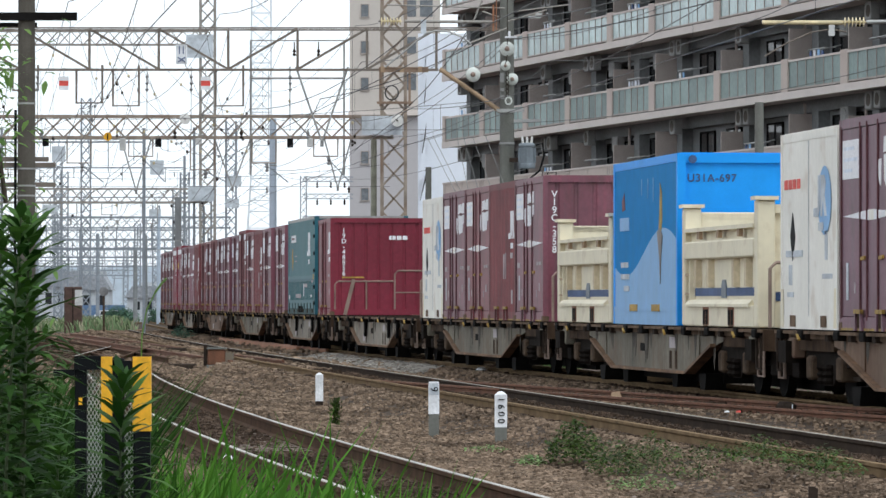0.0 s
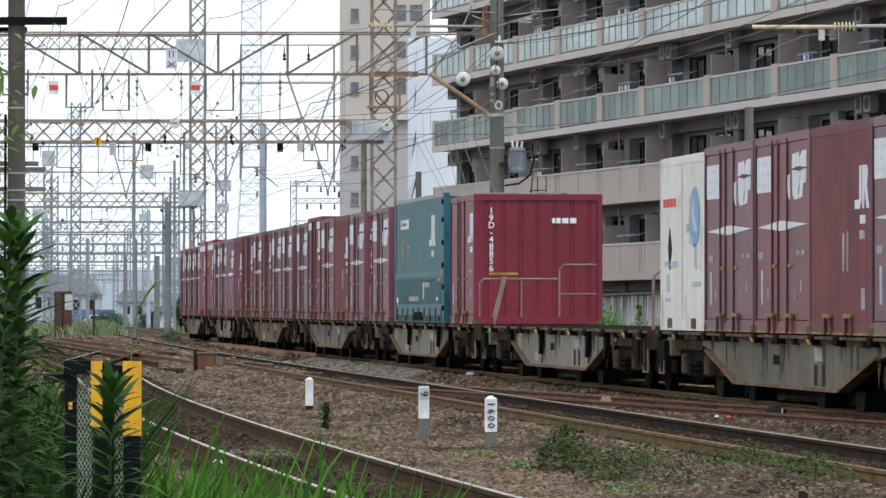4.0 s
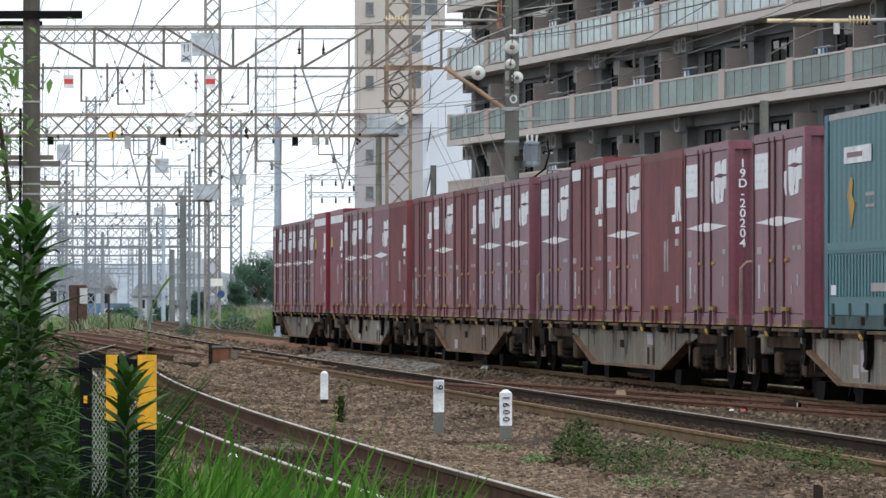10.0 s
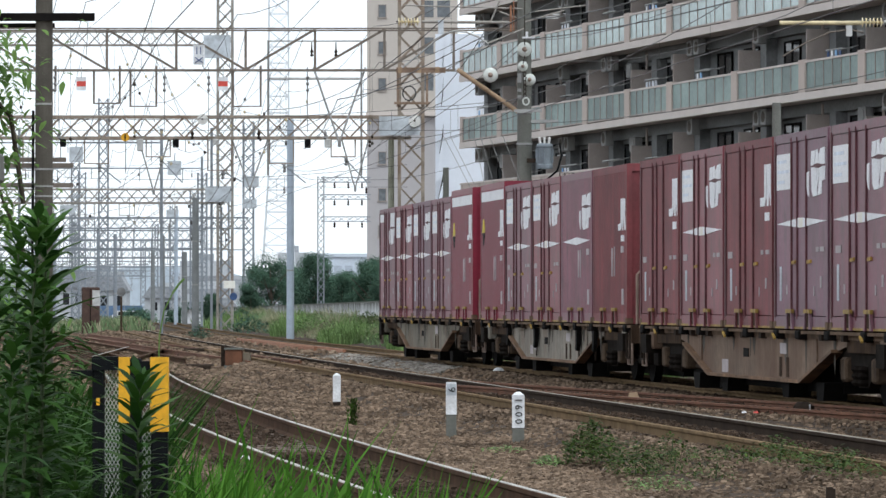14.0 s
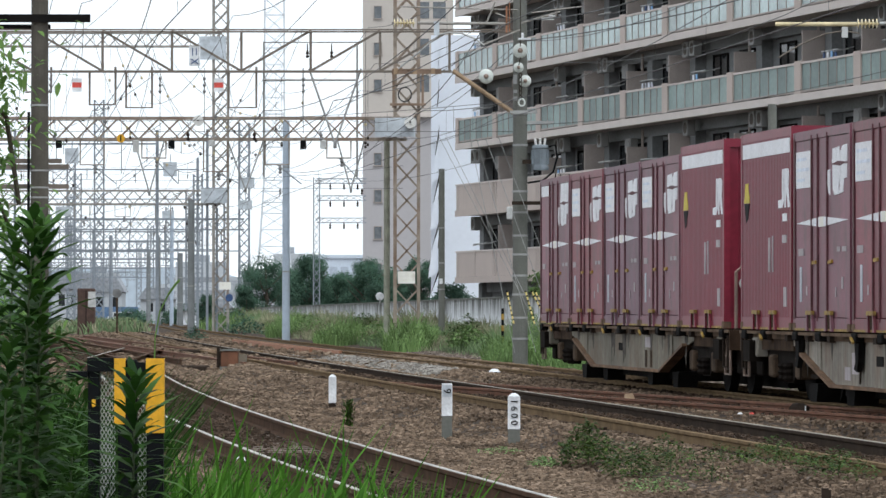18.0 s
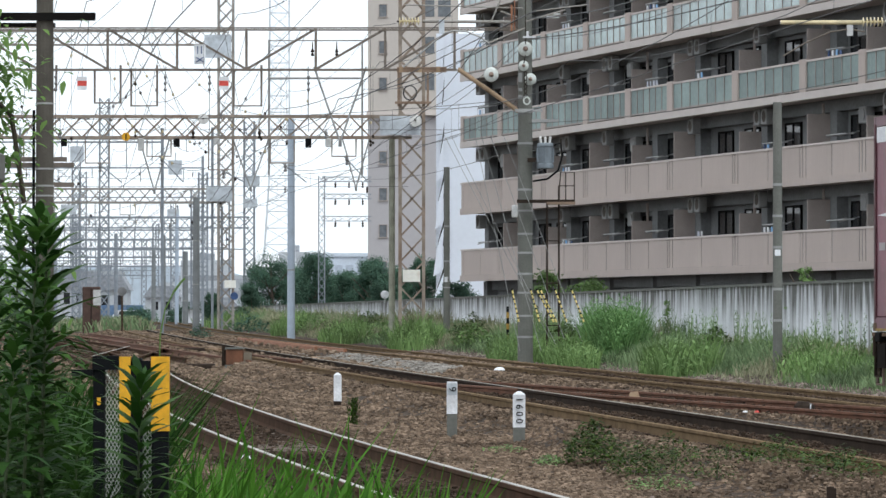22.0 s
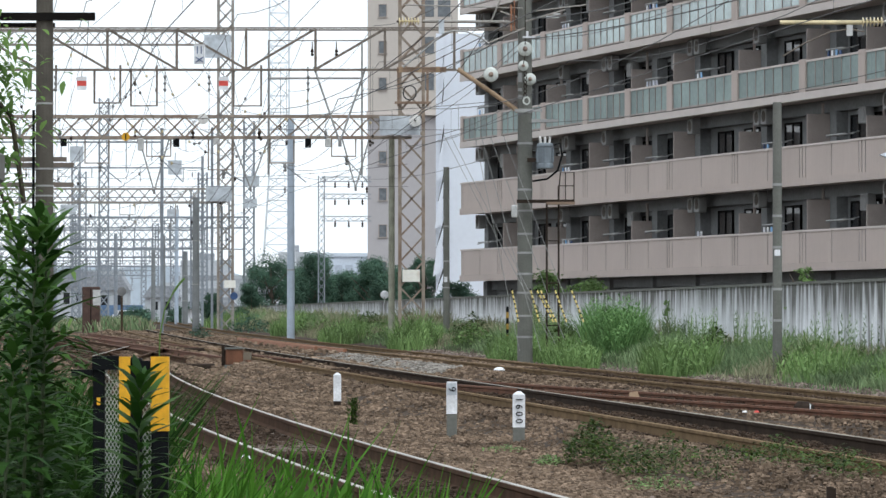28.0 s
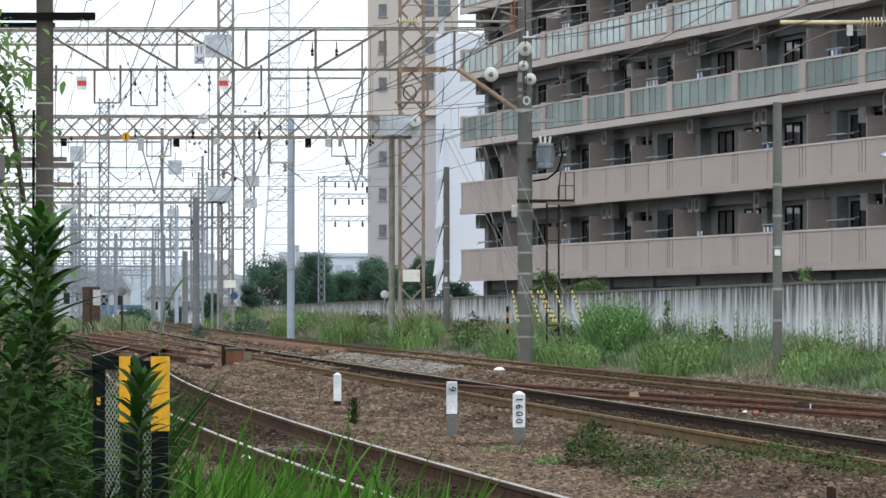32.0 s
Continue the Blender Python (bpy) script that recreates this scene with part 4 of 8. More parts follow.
            for ax in (-0.95, 0.95):
                part("wheel", Shape().lathe([(0.0, -0.05), (0.36, -0.05), (0.43, -0.06), (0.44, 0.06), (0.36, 0.05), (0.3, 0.02), (0.12, 0.02), (0.1, 0.1), (0.0, 0.1)], (bx + ax, s * 0.53, 0.43), 20, "y"), M_DARK, b)
                part("axle_box", Shape().soft(bx + ax - 0.17, bx + ax + 0.17, s * 1.0 - 0.12, s * 1.0 + 0.12, 0.3, 0.6, 0.03), M_AXLE, b, "dusty brown axle box")
        for ax in (-0.95, 0.95):
            part("axle", Shape().tube((bx + ax, -0.95, 0.43), (bx + ax, 0.95, 0.43), 0.07), M_DARK, b)
    for e in (-1, 1):
        part("coupler", Shape().soft(min(e * 9.7, e * 10.16), max(e * 9.7, e * 10.16), -0.14, 0.14, 0.62, 0.9, 0.04), M_GRIME, w)
        part("end_beam", Shape().box(min(e * 9.72, e * 9.8), max(e * 9.72, e * 9.8), -1.2, 1.2, DECK - 0.3, DECK - 0.02), M_SILL, w)
        part("step_iron", Shape().run([(e * 9.62, -1.2, DECK - 0.1), (e * 9.62, -1.2, 0.4), (e * 9.3, -1.2, 0.4), (e * 9.3, -1.2, DECK - 0.1)], 0.02), M_GRIME, w)
        part("air_hose", Shape().run([(e * 9.7, -0.35, 0.75), (e * 9.95, -0.38, 0.5), (e * 10.1, -0.36, 0.42), (e * 10.2, -0.34, 0.45)], 0.03), M_DARK, w)
        part("end_box", Shape().soft(min(e * 9.2, e * 9.68), max(e * 9.2, e * 9.68), -1.0, 1.0, 0.3, 0.7, 0.02), M_BOGIE, w)
        part("cable_box", Shape().box(e * 9.0 - 0.25, e * 9.0 + 0.25, -1.26, -1.06, 0.5, 0.78), M_BOGIE, w)
    # the platform rail at the leading end
    x = 9.72
    part("end_rail", Shape().run([(x, -1.1, DECK), (x, -1.1, 1.70), (x, -1.02, 1.78), (x, 0.38, 1.78)], 0.024, 7).run([(x, -0.3, DECK), (x, -0.3, 1.8)], 0.022), M_TUBE, w, "dull brown tube hand rail")
    part("end_gate", Shape().run([(x, 0.42, DECK), (x, 0.42, 1.96), (x, 0.5, 2.05), (x, 1.2, 2.05)], 0.024, 7).run([(x, 0.42, 1.5), (x, 1.2, 1.5)], 0.02), M_TUBE, w, "dull brown tube gate")
    part("brake_lever", Shape().bar((x, -0.85, DECK), (x, -0.62, 1.83), 0.09), M_TUBE, w, "dull brown brake column")
    part("brake_handle", Shape().bar((x, -0.92, 1.88), (x, -0.36, 1.88), 0.04), M_YEL, w, "yellow brake handle")
    return w


PURPLE = "weathered maroon steel container with white door markings, on the wagon"
TRAIN = []          # (thing, distance of its middle ahead of the train's tail, height)


def put(ob, u, z=DECK):
    TRAIN.append((ob, u, z))
    return ob


def build_train():
    kinds = [container_wagon("long flat container wagon with dusty grey-olive fish-bellied side beams", M_WAGON, False, 3),
             container_wagon("long flat container wagon with rust-brown fish-bellied side beams", M_WAGONB, False, 8),
             container_wagon("long flat container wagon with pale grey stained beams and black hooks", M_WAGONC, True, 5)]
    first = set()
    for k, q in enumerate((0, 2, 1, 0, 2, 2, 0, 0, 1)):
        src = kinds[q] if q not in first else copy_thing(kinds[q], Matrix())
        first.add(q)
        put(src, 9.6 + 20.42 * k, 0.0)
    base = [20.42 * k for k in range(9)]
    plain = [door_container(PURPLE, m, seed=i) for i, m in enumerate((M_DOOR, M_DOORR, M_DOORP))]
    jr = door_container("brown-red steel container with doors and a white mark, on the wagon", M_BROWN, square=False, sign=False, mark=True, diamond=False, seed=21)
    used = set()

    def take(src, u):
        if src.name in used:
            src = copy_thing(src, Matrix())
        used.add(src.name)
        return put(src, u)

    def slot(k, i):
        return base[k] + 1.85 + 3.84 * i

    # the tail wagon
    take(door_container(PURPLE, M_DOOR, stripe=True, square=False, seed=9), slot(0, 0))
    for i in (1, 2, 3):
        take(plain[i % 3], slot(0, i))
    red = ribbed_container("bright red ribbed container with a white band along the top", M_RED, stripe=True, yellow=True)
    take(red, slot(0, 4))
    take(red, slot(1, 0))
    take(plain[0], slot(1, 1))
    take(plain[1], slot(1, 2))
    take(ribbed_container("purple-brown ribbed container with a large white mark", M_DOOR, H=2.5, mark=False, sign=True, diamond=True), slot(1, 3))
    small = ribbed_container("rust-brown ribbed container with a small white mark", M_BROWN, H=2.5)
    take(small, slot(1, 4))
    take(jr, slot(2, 0))
    take(plain[1], slot(2, 1))
    take(jr, slot(2, 2))
    take(plain[2], slot(2, 3))
    take(plain[0], slot(2, 4))
    take(plain[2], slot(3, 0))
    take(door_container("red-brown container with doors, white top bands and a white mark", M_BROWN, square=False, sign=False, mark=True, diamond=False, stripe=True, H=2.6, seed=31), slot(3, 1))
    take(plain[1], slot(3, 2))
    take(small, slot(3, 3))
    take(door_container("weathered maroon container numbered 19D-20204 on its end", M_DOOR, seed=33, end_code="19D-20204"), slot(3, 4))
    take(plain[0], base[4] + 2.3)
    take(teal_container("long teal ribbed container with a grey roof edge, on the wagon"), 91.75)
    r19 = door_container("clean red container numbered 19D-48856 on its end", M_RED, square=False, sign=False, mark=True, diamond=False, H=2.44, seed=40, end_code="19D-48856", code_y=0.34)
    for y, w in ((0.30, 0.06), (0.39, 0.08), (0.52, 0.12), (0.67, 0.12)):
        part("end_word", Shape().box(1.82, 1.832, y - w / 2, y + w / 2, 1.90, 2.0), M_WHITE, r19, "white company word as a bar")
    take(r19, 99.2)
    white = white_container("white insulated container with a pale blue round mark")
    take(white, base[6] + 2.2)
    take(plain[0], base[6] + 5.9)
    take(plain[1], base[6] + 9.7)
    take(small, base[6] + 13.4)
    take(door_container("weathered maroon container numbered V19C-358 on its end", M_DOOR, seed=44, end_code="V19C-358", sign_x=-0.1), base[6] + 17.1)
    op = open_container("low open-topped ivory container with tall cream corner posts")
    take(op, 146.2)
    take(blue_container("bright blue container with a pale wave on its side"), 152.6)
    take(op, 159.0)
    take(white, base[8] + 2.2)
    take(plain[2], base[8] + 6.0)


def tail_depth(t):
    return 80.0 - (7.2683 * (t - 19) - 0.02125 * (t - 19) ** 2)


def rolling(u, z, t):
    d = tail_depth(t) - u * 0.9935
    slope = (line_main(d + 1) - line_main(d - 1)) / 2
    return Matrix.Translation((line_main(d), d, z + grade(d))) @ Matrix.Rotation(math.atan2(-1.0, -slope), 4, "Z") @ Matrix.Rotation(0.0035 if d < 300 else 0.0, 4, "Y")


# ---- ground and tracks ----
def smooth01(a, b, x):
    k = min(max((x - a) / (b - a), 0.0), 1.0)
    return k * k * (3 - 2 * k)


def ground_height(x, d):
    z = -0.26 + 0.05 * noise.noise((x * 0.35, d * 0.25, 0.0))
    z += 0.115 * (1 - smooth01(1.3, 2.3, abs(x - line_near(d))))
    z = min(z, -0.135)
    high = max(1 - smooth01(1.1, 2.0, abs(x - line(d))) for line in (line_main, line_middle))
    if 47 < d < 84:
        high = max(high, 1 - smooth01(0.9, 1.6, abs(x - line_cross(d))))
    level = -0.103 if abs(x - line_middle(d)) > 1.0 else -0.128
    z += (level - z + 0.02 * noise.noise((x * 1.5, d * 0.6, 4.0))) * high
    beyond = x - line_main(d)
    z += 0.16 * smooth01(2.6, 4.6, beyond)
    return z + grade(d)


def build_ground():
    ds = [-200, -100, -40, 0, 10, 18] + [20 + 0.8 * i for i in range(100)] + [100 + 3 * i for i in range(60)] + [280, 300, 340, 400, 500, 700, 1200, 2500, 4500]
    es = [-3000, -1200, -500, -200, -90, -50, -30, -20] + [-16 + 0.5 * i for i in range(60)] + [15, 18, 24, 35, 60, 120, 300, 900, 3000]
    vs, fs = [], []
    for d in ds:
        for e in es:
            k = smooth01(16, 60, abs(e))
            x = e - 0.1 * (d - 60) * (1 if abs(e) < 100 else 0) if abs(e) < 100 else e
            vs.append((x, d, ground_height(x, d) * (1 - k) - 0.3 * k))
    n = len(es)
    for i in range(len(ds) - 1):
        for j in range(n - 1):
            fs.append((i * n + j, i * n + j + 1, i * n + n + j + 1, i * n + n + j))
    sh = Shape()
    sh.poly(vs, fs)
    ob = solid("ground", sh, M_BALLAST, "brown stony ballast ground of the railway", "ground", kind="structure", smooth=True)
    return ob


RAIL = ((-0.064, -0.153), (0.064, -0.153), (0.064, -0.143), (0.012, -0.125), (0.009, -0.05), (0.034, -0.034), (0.034, -0.006), (-0.034, -0.006), (-0.034, -0.034), (-0.009, -0.05), (-0.012, -0.125), (-0.064, -0.143))


def rail_mesh(line, off, d0, d1, step, drop=0.0):
    s = Shape()
    n = len(RAIL)
    count = max(2, int((d1 - d0) / step))
    for i in range(count + 1):
        d = d0 + (d1 - d0) * i / count
        k = (line(d + 0.5) - line(d - 0.5))
        c = 1 / math.hypot(1, k)
        for u, z in RAIL:
            e = off + u
            s.v.append((line(d) + e * c, d - e * k * c, z + drop + grade(d)))
    for i in range(count):
        for j in range(n):
            jj = (j + 1) % n
            s.f.append((i * n + j, i * n + jj, i * n + n + jj, i * n + n + j))
    s.f += [tuple(range(n)), tuple(range(count * n + n - 1, count * n - 1, -1))]
    return s


def head_mesh(line, off, d0, d1, step, drop=0.0):
    s = Shape()
    count = max(2, int((d1 - d0) / step))
    for i in range(count + 1):
        d = d0 + (d1 - d0) * i / count
        k = (line(d + 0.5) - line(d - 0.5))
        c = 1 / math.hypot(1, k)
        for u, z in ((-0.020, -0.005), (-0.016, 0.0), (0.016, 0.0), (0.020, -0.005)):
            e = off + u
            s.v.append((line(d) + e * c, d - e * k * c, z + drop + grade(d)))
    for i in range(count):
        for j in range(3):
            s.f.append((i * 4 + j, i * 4 + j + 1, i * 4 + 5 + j, i * 4 + 4 + j))
    return s


def build_track(name, line, d0, d1, label, web=None, shiny=(True, True), drop=0.0, sleepers=(0, 0), step=2.0, oily=None, worn_to=1000, head=None):
    t = thing(name, label, "railway track", kind="structure")
    for off in (-0.56, 0.56):
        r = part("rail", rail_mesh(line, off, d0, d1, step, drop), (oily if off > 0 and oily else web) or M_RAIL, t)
        if shiny[off > 0]:
            part("rail_head", head_mesh(line, off, d0, min(d1, worn_to), step, drop + 0.001), head or M_RAILTOP, r, "bright worn rail head")
    sl = Shape().soft(-1.0, 1.0, -0.1, 0.1, -0.16, 0.0, 0.02).mesh("sleeper", M_SLEEPER)
    d = sleepers[0]
    while d < sleepers[1]:
        k = line(d + 0.5) - line(d - 0.5)
        m = Matrix.Translation((line(d), d, -0.15 + drop + grade(d))) @ Matrix.Rotation(math.atan2(-k, 1.0), 4, "Z")
        part("sleeper", sl, None, t).matrix_basis = m @ pose(0, 0, 0, 0, 0, random.uniform(-1, 1))
        d += 0.62
    return t


def build_tracks():
    build_track("track_main", line_main, -250, 420, "rusty brown main track on ballast", shiny=(False, False), sleepers=(0, 0))
    build_track("track_middle", line_middle, 5, 225, "middle track with a worn bright rail", shiny=(False, True), oily=M_OILSHADERAIL, head=M_RAILTAN, sleepers=(0, 0))
    build_track("track_near", line_near, -40, 420, "curving near track with worn bright rails", web=M_NEARRAIL, sleepers=(27, 64), worn_to=98)
    build_track("track_crossover", line_cross, 49, 82, "red-rusted crossover track between two lines", web=M_REDRAIL, shiny=(False, False), drop=-0.004)
    build_track("track_yard", lambda d: -8.0 - 0.118 * (d - 126.5), 113, 400, "yard track leaving through a turnout", web=M_NEARRAIL, shiny=(False, False), sleepers=(124, 165))
    build_track("track_yard", lambda d: -10.6 - 0.13 * (d - 140), 126, 400, "yard track leaving through a turnout", web=M_NEARRAIL, shiny=(False, False), sleepers=(132, 165))
    build_track("track_yard", lambda d: -5.35 - 0.122 * (d - 122), 108, 200, "yard turnout track crossing the ballast", web=M_REDRAIL, shiny=(False, False), drop=-0.003)
    build_track("track_yard", lambda d: -7.7 - 0.03 * (d - 118), 116, 142, "short bright crossing rails in the yard", web=M_NEARRAIL, shiny=(True, False), drop=-0.002)


# ---- the boundary wall ----
def wall_material():
    m = M_WALL
    n, l = m.node_tree.nodes, m.node_tree.links
    p = n["Principled BSDF"]
    co = n.new("ShaderNodeTexCoord")
    sep = n.new("ShaderNodeSeparateXYZ")
    l.new(co.outputs["Object"], sep.inputs["Vector"])
    mp = n.new("ShaderNodeMapping")
    mp.inputs["Scale"].default_value = (0.0, 1.0, 0.12)
    l.new(co.outputs["Object"], mp.inputs["Vector"])
    facs = []
    for sc, lo, hi in ((0.16, 0.40, 0.64), (3.2, 0.36, 0.70)):
        t = n.new("ShaderNodeTexNoise")
        t.inputs["Scale"].default_value, t.inputs["Detail"].default_value = sc, 3.5
        l.new(mp.outputs["Vector"], t.inputs["Vector"])
        r = n.new("ShaderNodeMapRange")
        r.inputs["From Min"].default_value, r.inputs["From Max"].default_value = lo, hi
        l.new(t.outputs["Fac"], r.inputs["Value"])
        facs.append(r.outputs["Result"])
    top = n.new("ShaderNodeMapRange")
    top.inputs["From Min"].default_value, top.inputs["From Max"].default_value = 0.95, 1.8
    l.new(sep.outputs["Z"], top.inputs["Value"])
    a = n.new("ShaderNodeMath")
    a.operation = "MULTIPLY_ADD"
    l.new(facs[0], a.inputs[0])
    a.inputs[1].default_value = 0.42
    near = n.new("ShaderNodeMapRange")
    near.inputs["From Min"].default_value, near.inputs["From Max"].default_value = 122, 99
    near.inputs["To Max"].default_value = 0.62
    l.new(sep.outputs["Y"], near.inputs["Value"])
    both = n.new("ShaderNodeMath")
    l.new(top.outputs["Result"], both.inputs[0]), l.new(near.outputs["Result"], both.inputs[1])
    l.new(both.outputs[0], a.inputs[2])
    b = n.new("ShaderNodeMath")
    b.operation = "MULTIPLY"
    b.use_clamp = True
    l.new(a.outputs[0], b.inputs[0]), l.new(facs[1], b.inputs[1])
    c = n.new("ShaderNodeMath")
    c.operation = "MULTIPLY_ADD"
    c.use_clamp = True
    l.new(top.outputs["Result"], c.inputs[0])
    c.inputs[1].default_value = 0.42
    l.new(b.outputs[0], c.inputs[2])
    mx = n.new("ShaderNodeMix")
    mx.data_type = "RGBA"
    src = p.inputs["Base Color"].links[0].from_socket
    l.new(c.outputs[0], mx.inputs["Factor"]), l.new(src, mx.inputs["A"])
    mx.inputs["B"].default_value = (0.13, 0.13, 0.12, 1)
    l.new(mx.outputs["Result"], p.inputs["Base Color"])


def build_wall():
    wall_material()
    w = thing("wall_boundary", "white concrete boundary wall with dark rain stains", "wall", kind="structure")
    d = 40.0
    while d < 420:
        e = d + 9.6
        a, b = Vector((line_wall(d), d, 0)), Vector((line_wall(e), e, 0))
        side = Vector(((b - a).y, -(b - a).x, 0)).normalized() * 0.16
        s = Shape()
        s.poly([a, b, b + side, a + side] and [(*p.xy, -0.5) for p in (a, b, b + side, a + side)] + [(*p.xy, 1.80) for p in (a, b, b + side, a + side)],
               ((0, 1, 2, 3), (4, 5, 6, 7), (0, 1, 5, 4), (1, 2, 6, 5), (2, 3, 7, 6), (3, 0, 4, 7)))
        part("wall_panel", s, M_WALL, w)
        c = Shape().bar(a + side * 0.5 + Vector((0, 0, 1.83)), b + side * 0.5 + Vector((0, 0, 1.83)), 0.24, 0.06)
        part("coping", c, M_CONC, w)
        d = e + 0.02


# ---- the apartment house ----
CORNER = Vector((0.77, 212.2, 0.0))
ALONG = Vector((0.2325, -0.9726, 0.0))
BACK = Vector((0.9726, 0.2325, 0.0))


def build_apartments():
    a = thing("apartment_house", "mauve-brown apartment house with long balconies facing the railway", "apartment building")
    M = Matrix(((ALONG.x, BACK.x, 0, CORNER.x), (ALONG.y, BACK.y, 0, CORNER.y), (0, 0, 1, 0), (0, 0, 0, 1)))
    a.matrix_basis = M
    length, deep, storey, floors = 92.0, 11.0, 2.85, 8
    base = 2.68
    edge = [0.0, 6.76, 13.9, 20.4, 26.5, 32.2, 40.4, 48.2, 54.5, 60.8, 67.2, 74.8, 82.4, length]
    rng = random.Random(5)
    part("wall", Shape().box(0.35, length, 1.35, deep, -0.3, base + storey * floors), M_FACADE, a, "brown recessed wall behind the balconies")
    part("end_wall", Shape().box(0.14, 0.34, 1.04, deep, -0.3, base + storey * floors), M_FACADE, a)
    part("roof", Shape().box(0.2, length, 0.0, deep, base + storey * floors, base + storey * floors + 0.3), M_SLAB, a)
    door = Shape().box(-0.85, 0.85, -0.03, 0.05, 0.0, 2.0).mesh("window_glass", M_DGLASS)
    frame_s = Shape()
    for x in (-0.9, -0.03, 0.84):
        frame_s.box(x, x + 0.06, -0.06, 0.03, 0.0, 2.05)
    frame_s.box(-0.9, 0.9, -0.06, 0.03, 2.0, 2.07)
    frame_m = frame_s.mesh("window_frame", M_DARK)
    unit = Shape().soft(-0.4, 0.4, -0.15, 0.15, 0.0, 0.55, 0.03).lathe([(0.0, -0.17), (0.2, -0.17), (0.2, -0.15), (0.0, -0.15)], (0.1, 0.0, 0.28), 12, "y").mesh("air_conditioner", M_UNIT)
    pipe = Shape().tube((0, 0, 0), (0, 0, 2.55), 0.05, n=8).mesh("downpipe", M_DIVIDER)
    rack = Shape().run([(-0.9, -0.3, 0), (0.9, -0.3, 0)], 0.025).run([(-0.9, 0.05, 0.02), (0.9, 0.05, 0.02)], 0.025).run([(-0.7, -0.4, -0.08), (-0.7, 0.3, 0.1)], 0.02).run([(0.7, -0.4, -0.08), (0.7, 0.3, 0.1)], 0.02).mesh("drying_rack", M_GALV)
    mul = Shape().box(-0.02, 0.02, -0.02, 0.02, 0.0, 1.02).mesh("glass_post", M_DIVIDER)
    for f in range(floors):
        z = base + storey * f
        glass = f >= 2
        part("balcony_slab", Shape().box(0.0, length, 0.0, 1.4, z, z + 0.16), M_SLAB, a)
        part("slab_edge", Shape().box(-0.02, length, -0.05, 0.02, z - 0.04, z + 0.22), M_SLAB if glass else M_PARAPET, a)
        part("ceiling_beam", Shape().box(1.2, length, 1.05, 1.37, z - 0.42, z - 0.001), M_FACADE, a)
        if not glass:
            part("end_parapet", Shape().box(-0.02, 0.1, 0.03, 1.36, z + 0.161, z + 1.30), M_PARAPET, a)
        else:
            part("end_glass", Shape().box(0.0, 0.03, 0.12, 1.3, z + 0.28, z + 1.2), M_PALE, a)
        for i, (x0, x1) in enumerate(zip(edge, edge[1:])):
            if f > 4:
                part("balcony_front", Shape().box(x0 + 0.02, x1 - 0.02, 0.0, 0.1, z + 0.225, z + 1.3), M_PARAPET, a)
                continue
            w = x1 - x0
            if glass:
                part("pier", Shape().box(x0 - (0.0 if i == 0 else 0.28), x0 + 0.42, -0.03, 0.16, z + 0.22, z + 1.32), M_PARAPET, a, "mauve-brown balcony pier")
                n = 6 if w < 7 else 7
                g0, g1 = x0 + 0.42, x1 - 0.28
                for k in range(n):
                    p0, p1 = g0 + (g1 - g0) * k / n, g0 + (g1 - g0) * (k + 1) / n
                    part("balcony_pane", Shape().box(p0 + 0.025, p1 - 0.025, 0.03, 0.05, z + 0.32, z + 1.2), M_GREENG if f == 2 else M_PALE, a, "pale green frosted pane" if k == 0 and i == 0 else "")
                    part("glass_post", mul, None, a).location = (p0, 0.03, z + 0.22)
                part("hand_rail", Shape().box(g0, g1, -0.01, 0.07, z + 1.2, z + 1.27), M_SLAB, a)
                part("foot_rail", Shape().box(g0, g1, -0.01, 0.06, z + 0.26, z + 0.32), M_DIVIDER, a)
            else:
                cuts = [x0, x0 + 0.35, x0 + w * 0.5, x1 - 0.3, x1]
                for p0, p1 in zip(cuts, cuts[1:]):
                    part("parapet_panel", Shape().box(p0 + 0.045, p1 - 0.045, 0.0, 0.12, z + 0.225, z + 1.26), M_PARAPET, a)
                part("parapet_core", Shape().box(x0, x1, 0.02, 0.1, z + 0.17, z + 1.25), M_FACADE, a)
                part("coping", Shape().box(x0, x1, -0.03, 0.15, z + 1.262, z + 1.33), M_SLAB, a)
            # what stands on each balcony
            if i > 0:
                part("divider", Shape().box(x0 - 0.04, x0 + 0.04, 0.16, 1.34, z + 0.165, z + 2.05 + 0.3 * (i % 2)), M_DIVIDER, a, "brown partition between balconies" if i == 1 else "")
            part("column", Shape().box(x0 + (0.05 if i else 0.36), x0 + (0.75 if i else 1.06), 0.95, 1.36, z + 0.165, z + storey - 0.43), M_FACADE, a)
            for k in (0.34, 0.74):
                g = part("window", door, None, a)
                g.location = (x0 + w * k, 1.33, z + 0.2)
                part("window_frame", frame_m, None, g)
            if x0 < 70:
                part("downpipe", pipe, None, a).location = (x0 + w * 0.93, 0.9, z + 0.17)
                if rng.random() < 0.75:
                    part("drying_rack", rack, None, a).location = (x0 + w * 0.4, 0.62, z + 1.5 + rng.uniform(0, 0.15))
                if rng.random() < 0.5 and f < 5:
                    for q in range(rng.randint(2, 4)):
                        xx, hh = x0 + w * 0.4 - 0.7 + 0.42 * q, rng.uniform(0.2, 0.75)
                        cl = part("laundry", Shape().prism([(-0.09, 0.0), (0.09, 0.0), (0.1 + 0.03 * q, -hh), (0.0, -hh - 0.05), (-0.08, -hh + 0.04)], "y", 0.0, 0.03), rng.choice((M_CLOTH, M_CLOTH, M_SIGNW, M_LBLUE, M_NAVY)), a)
                        cl.location = (xx, 0.32, z + 1.52)
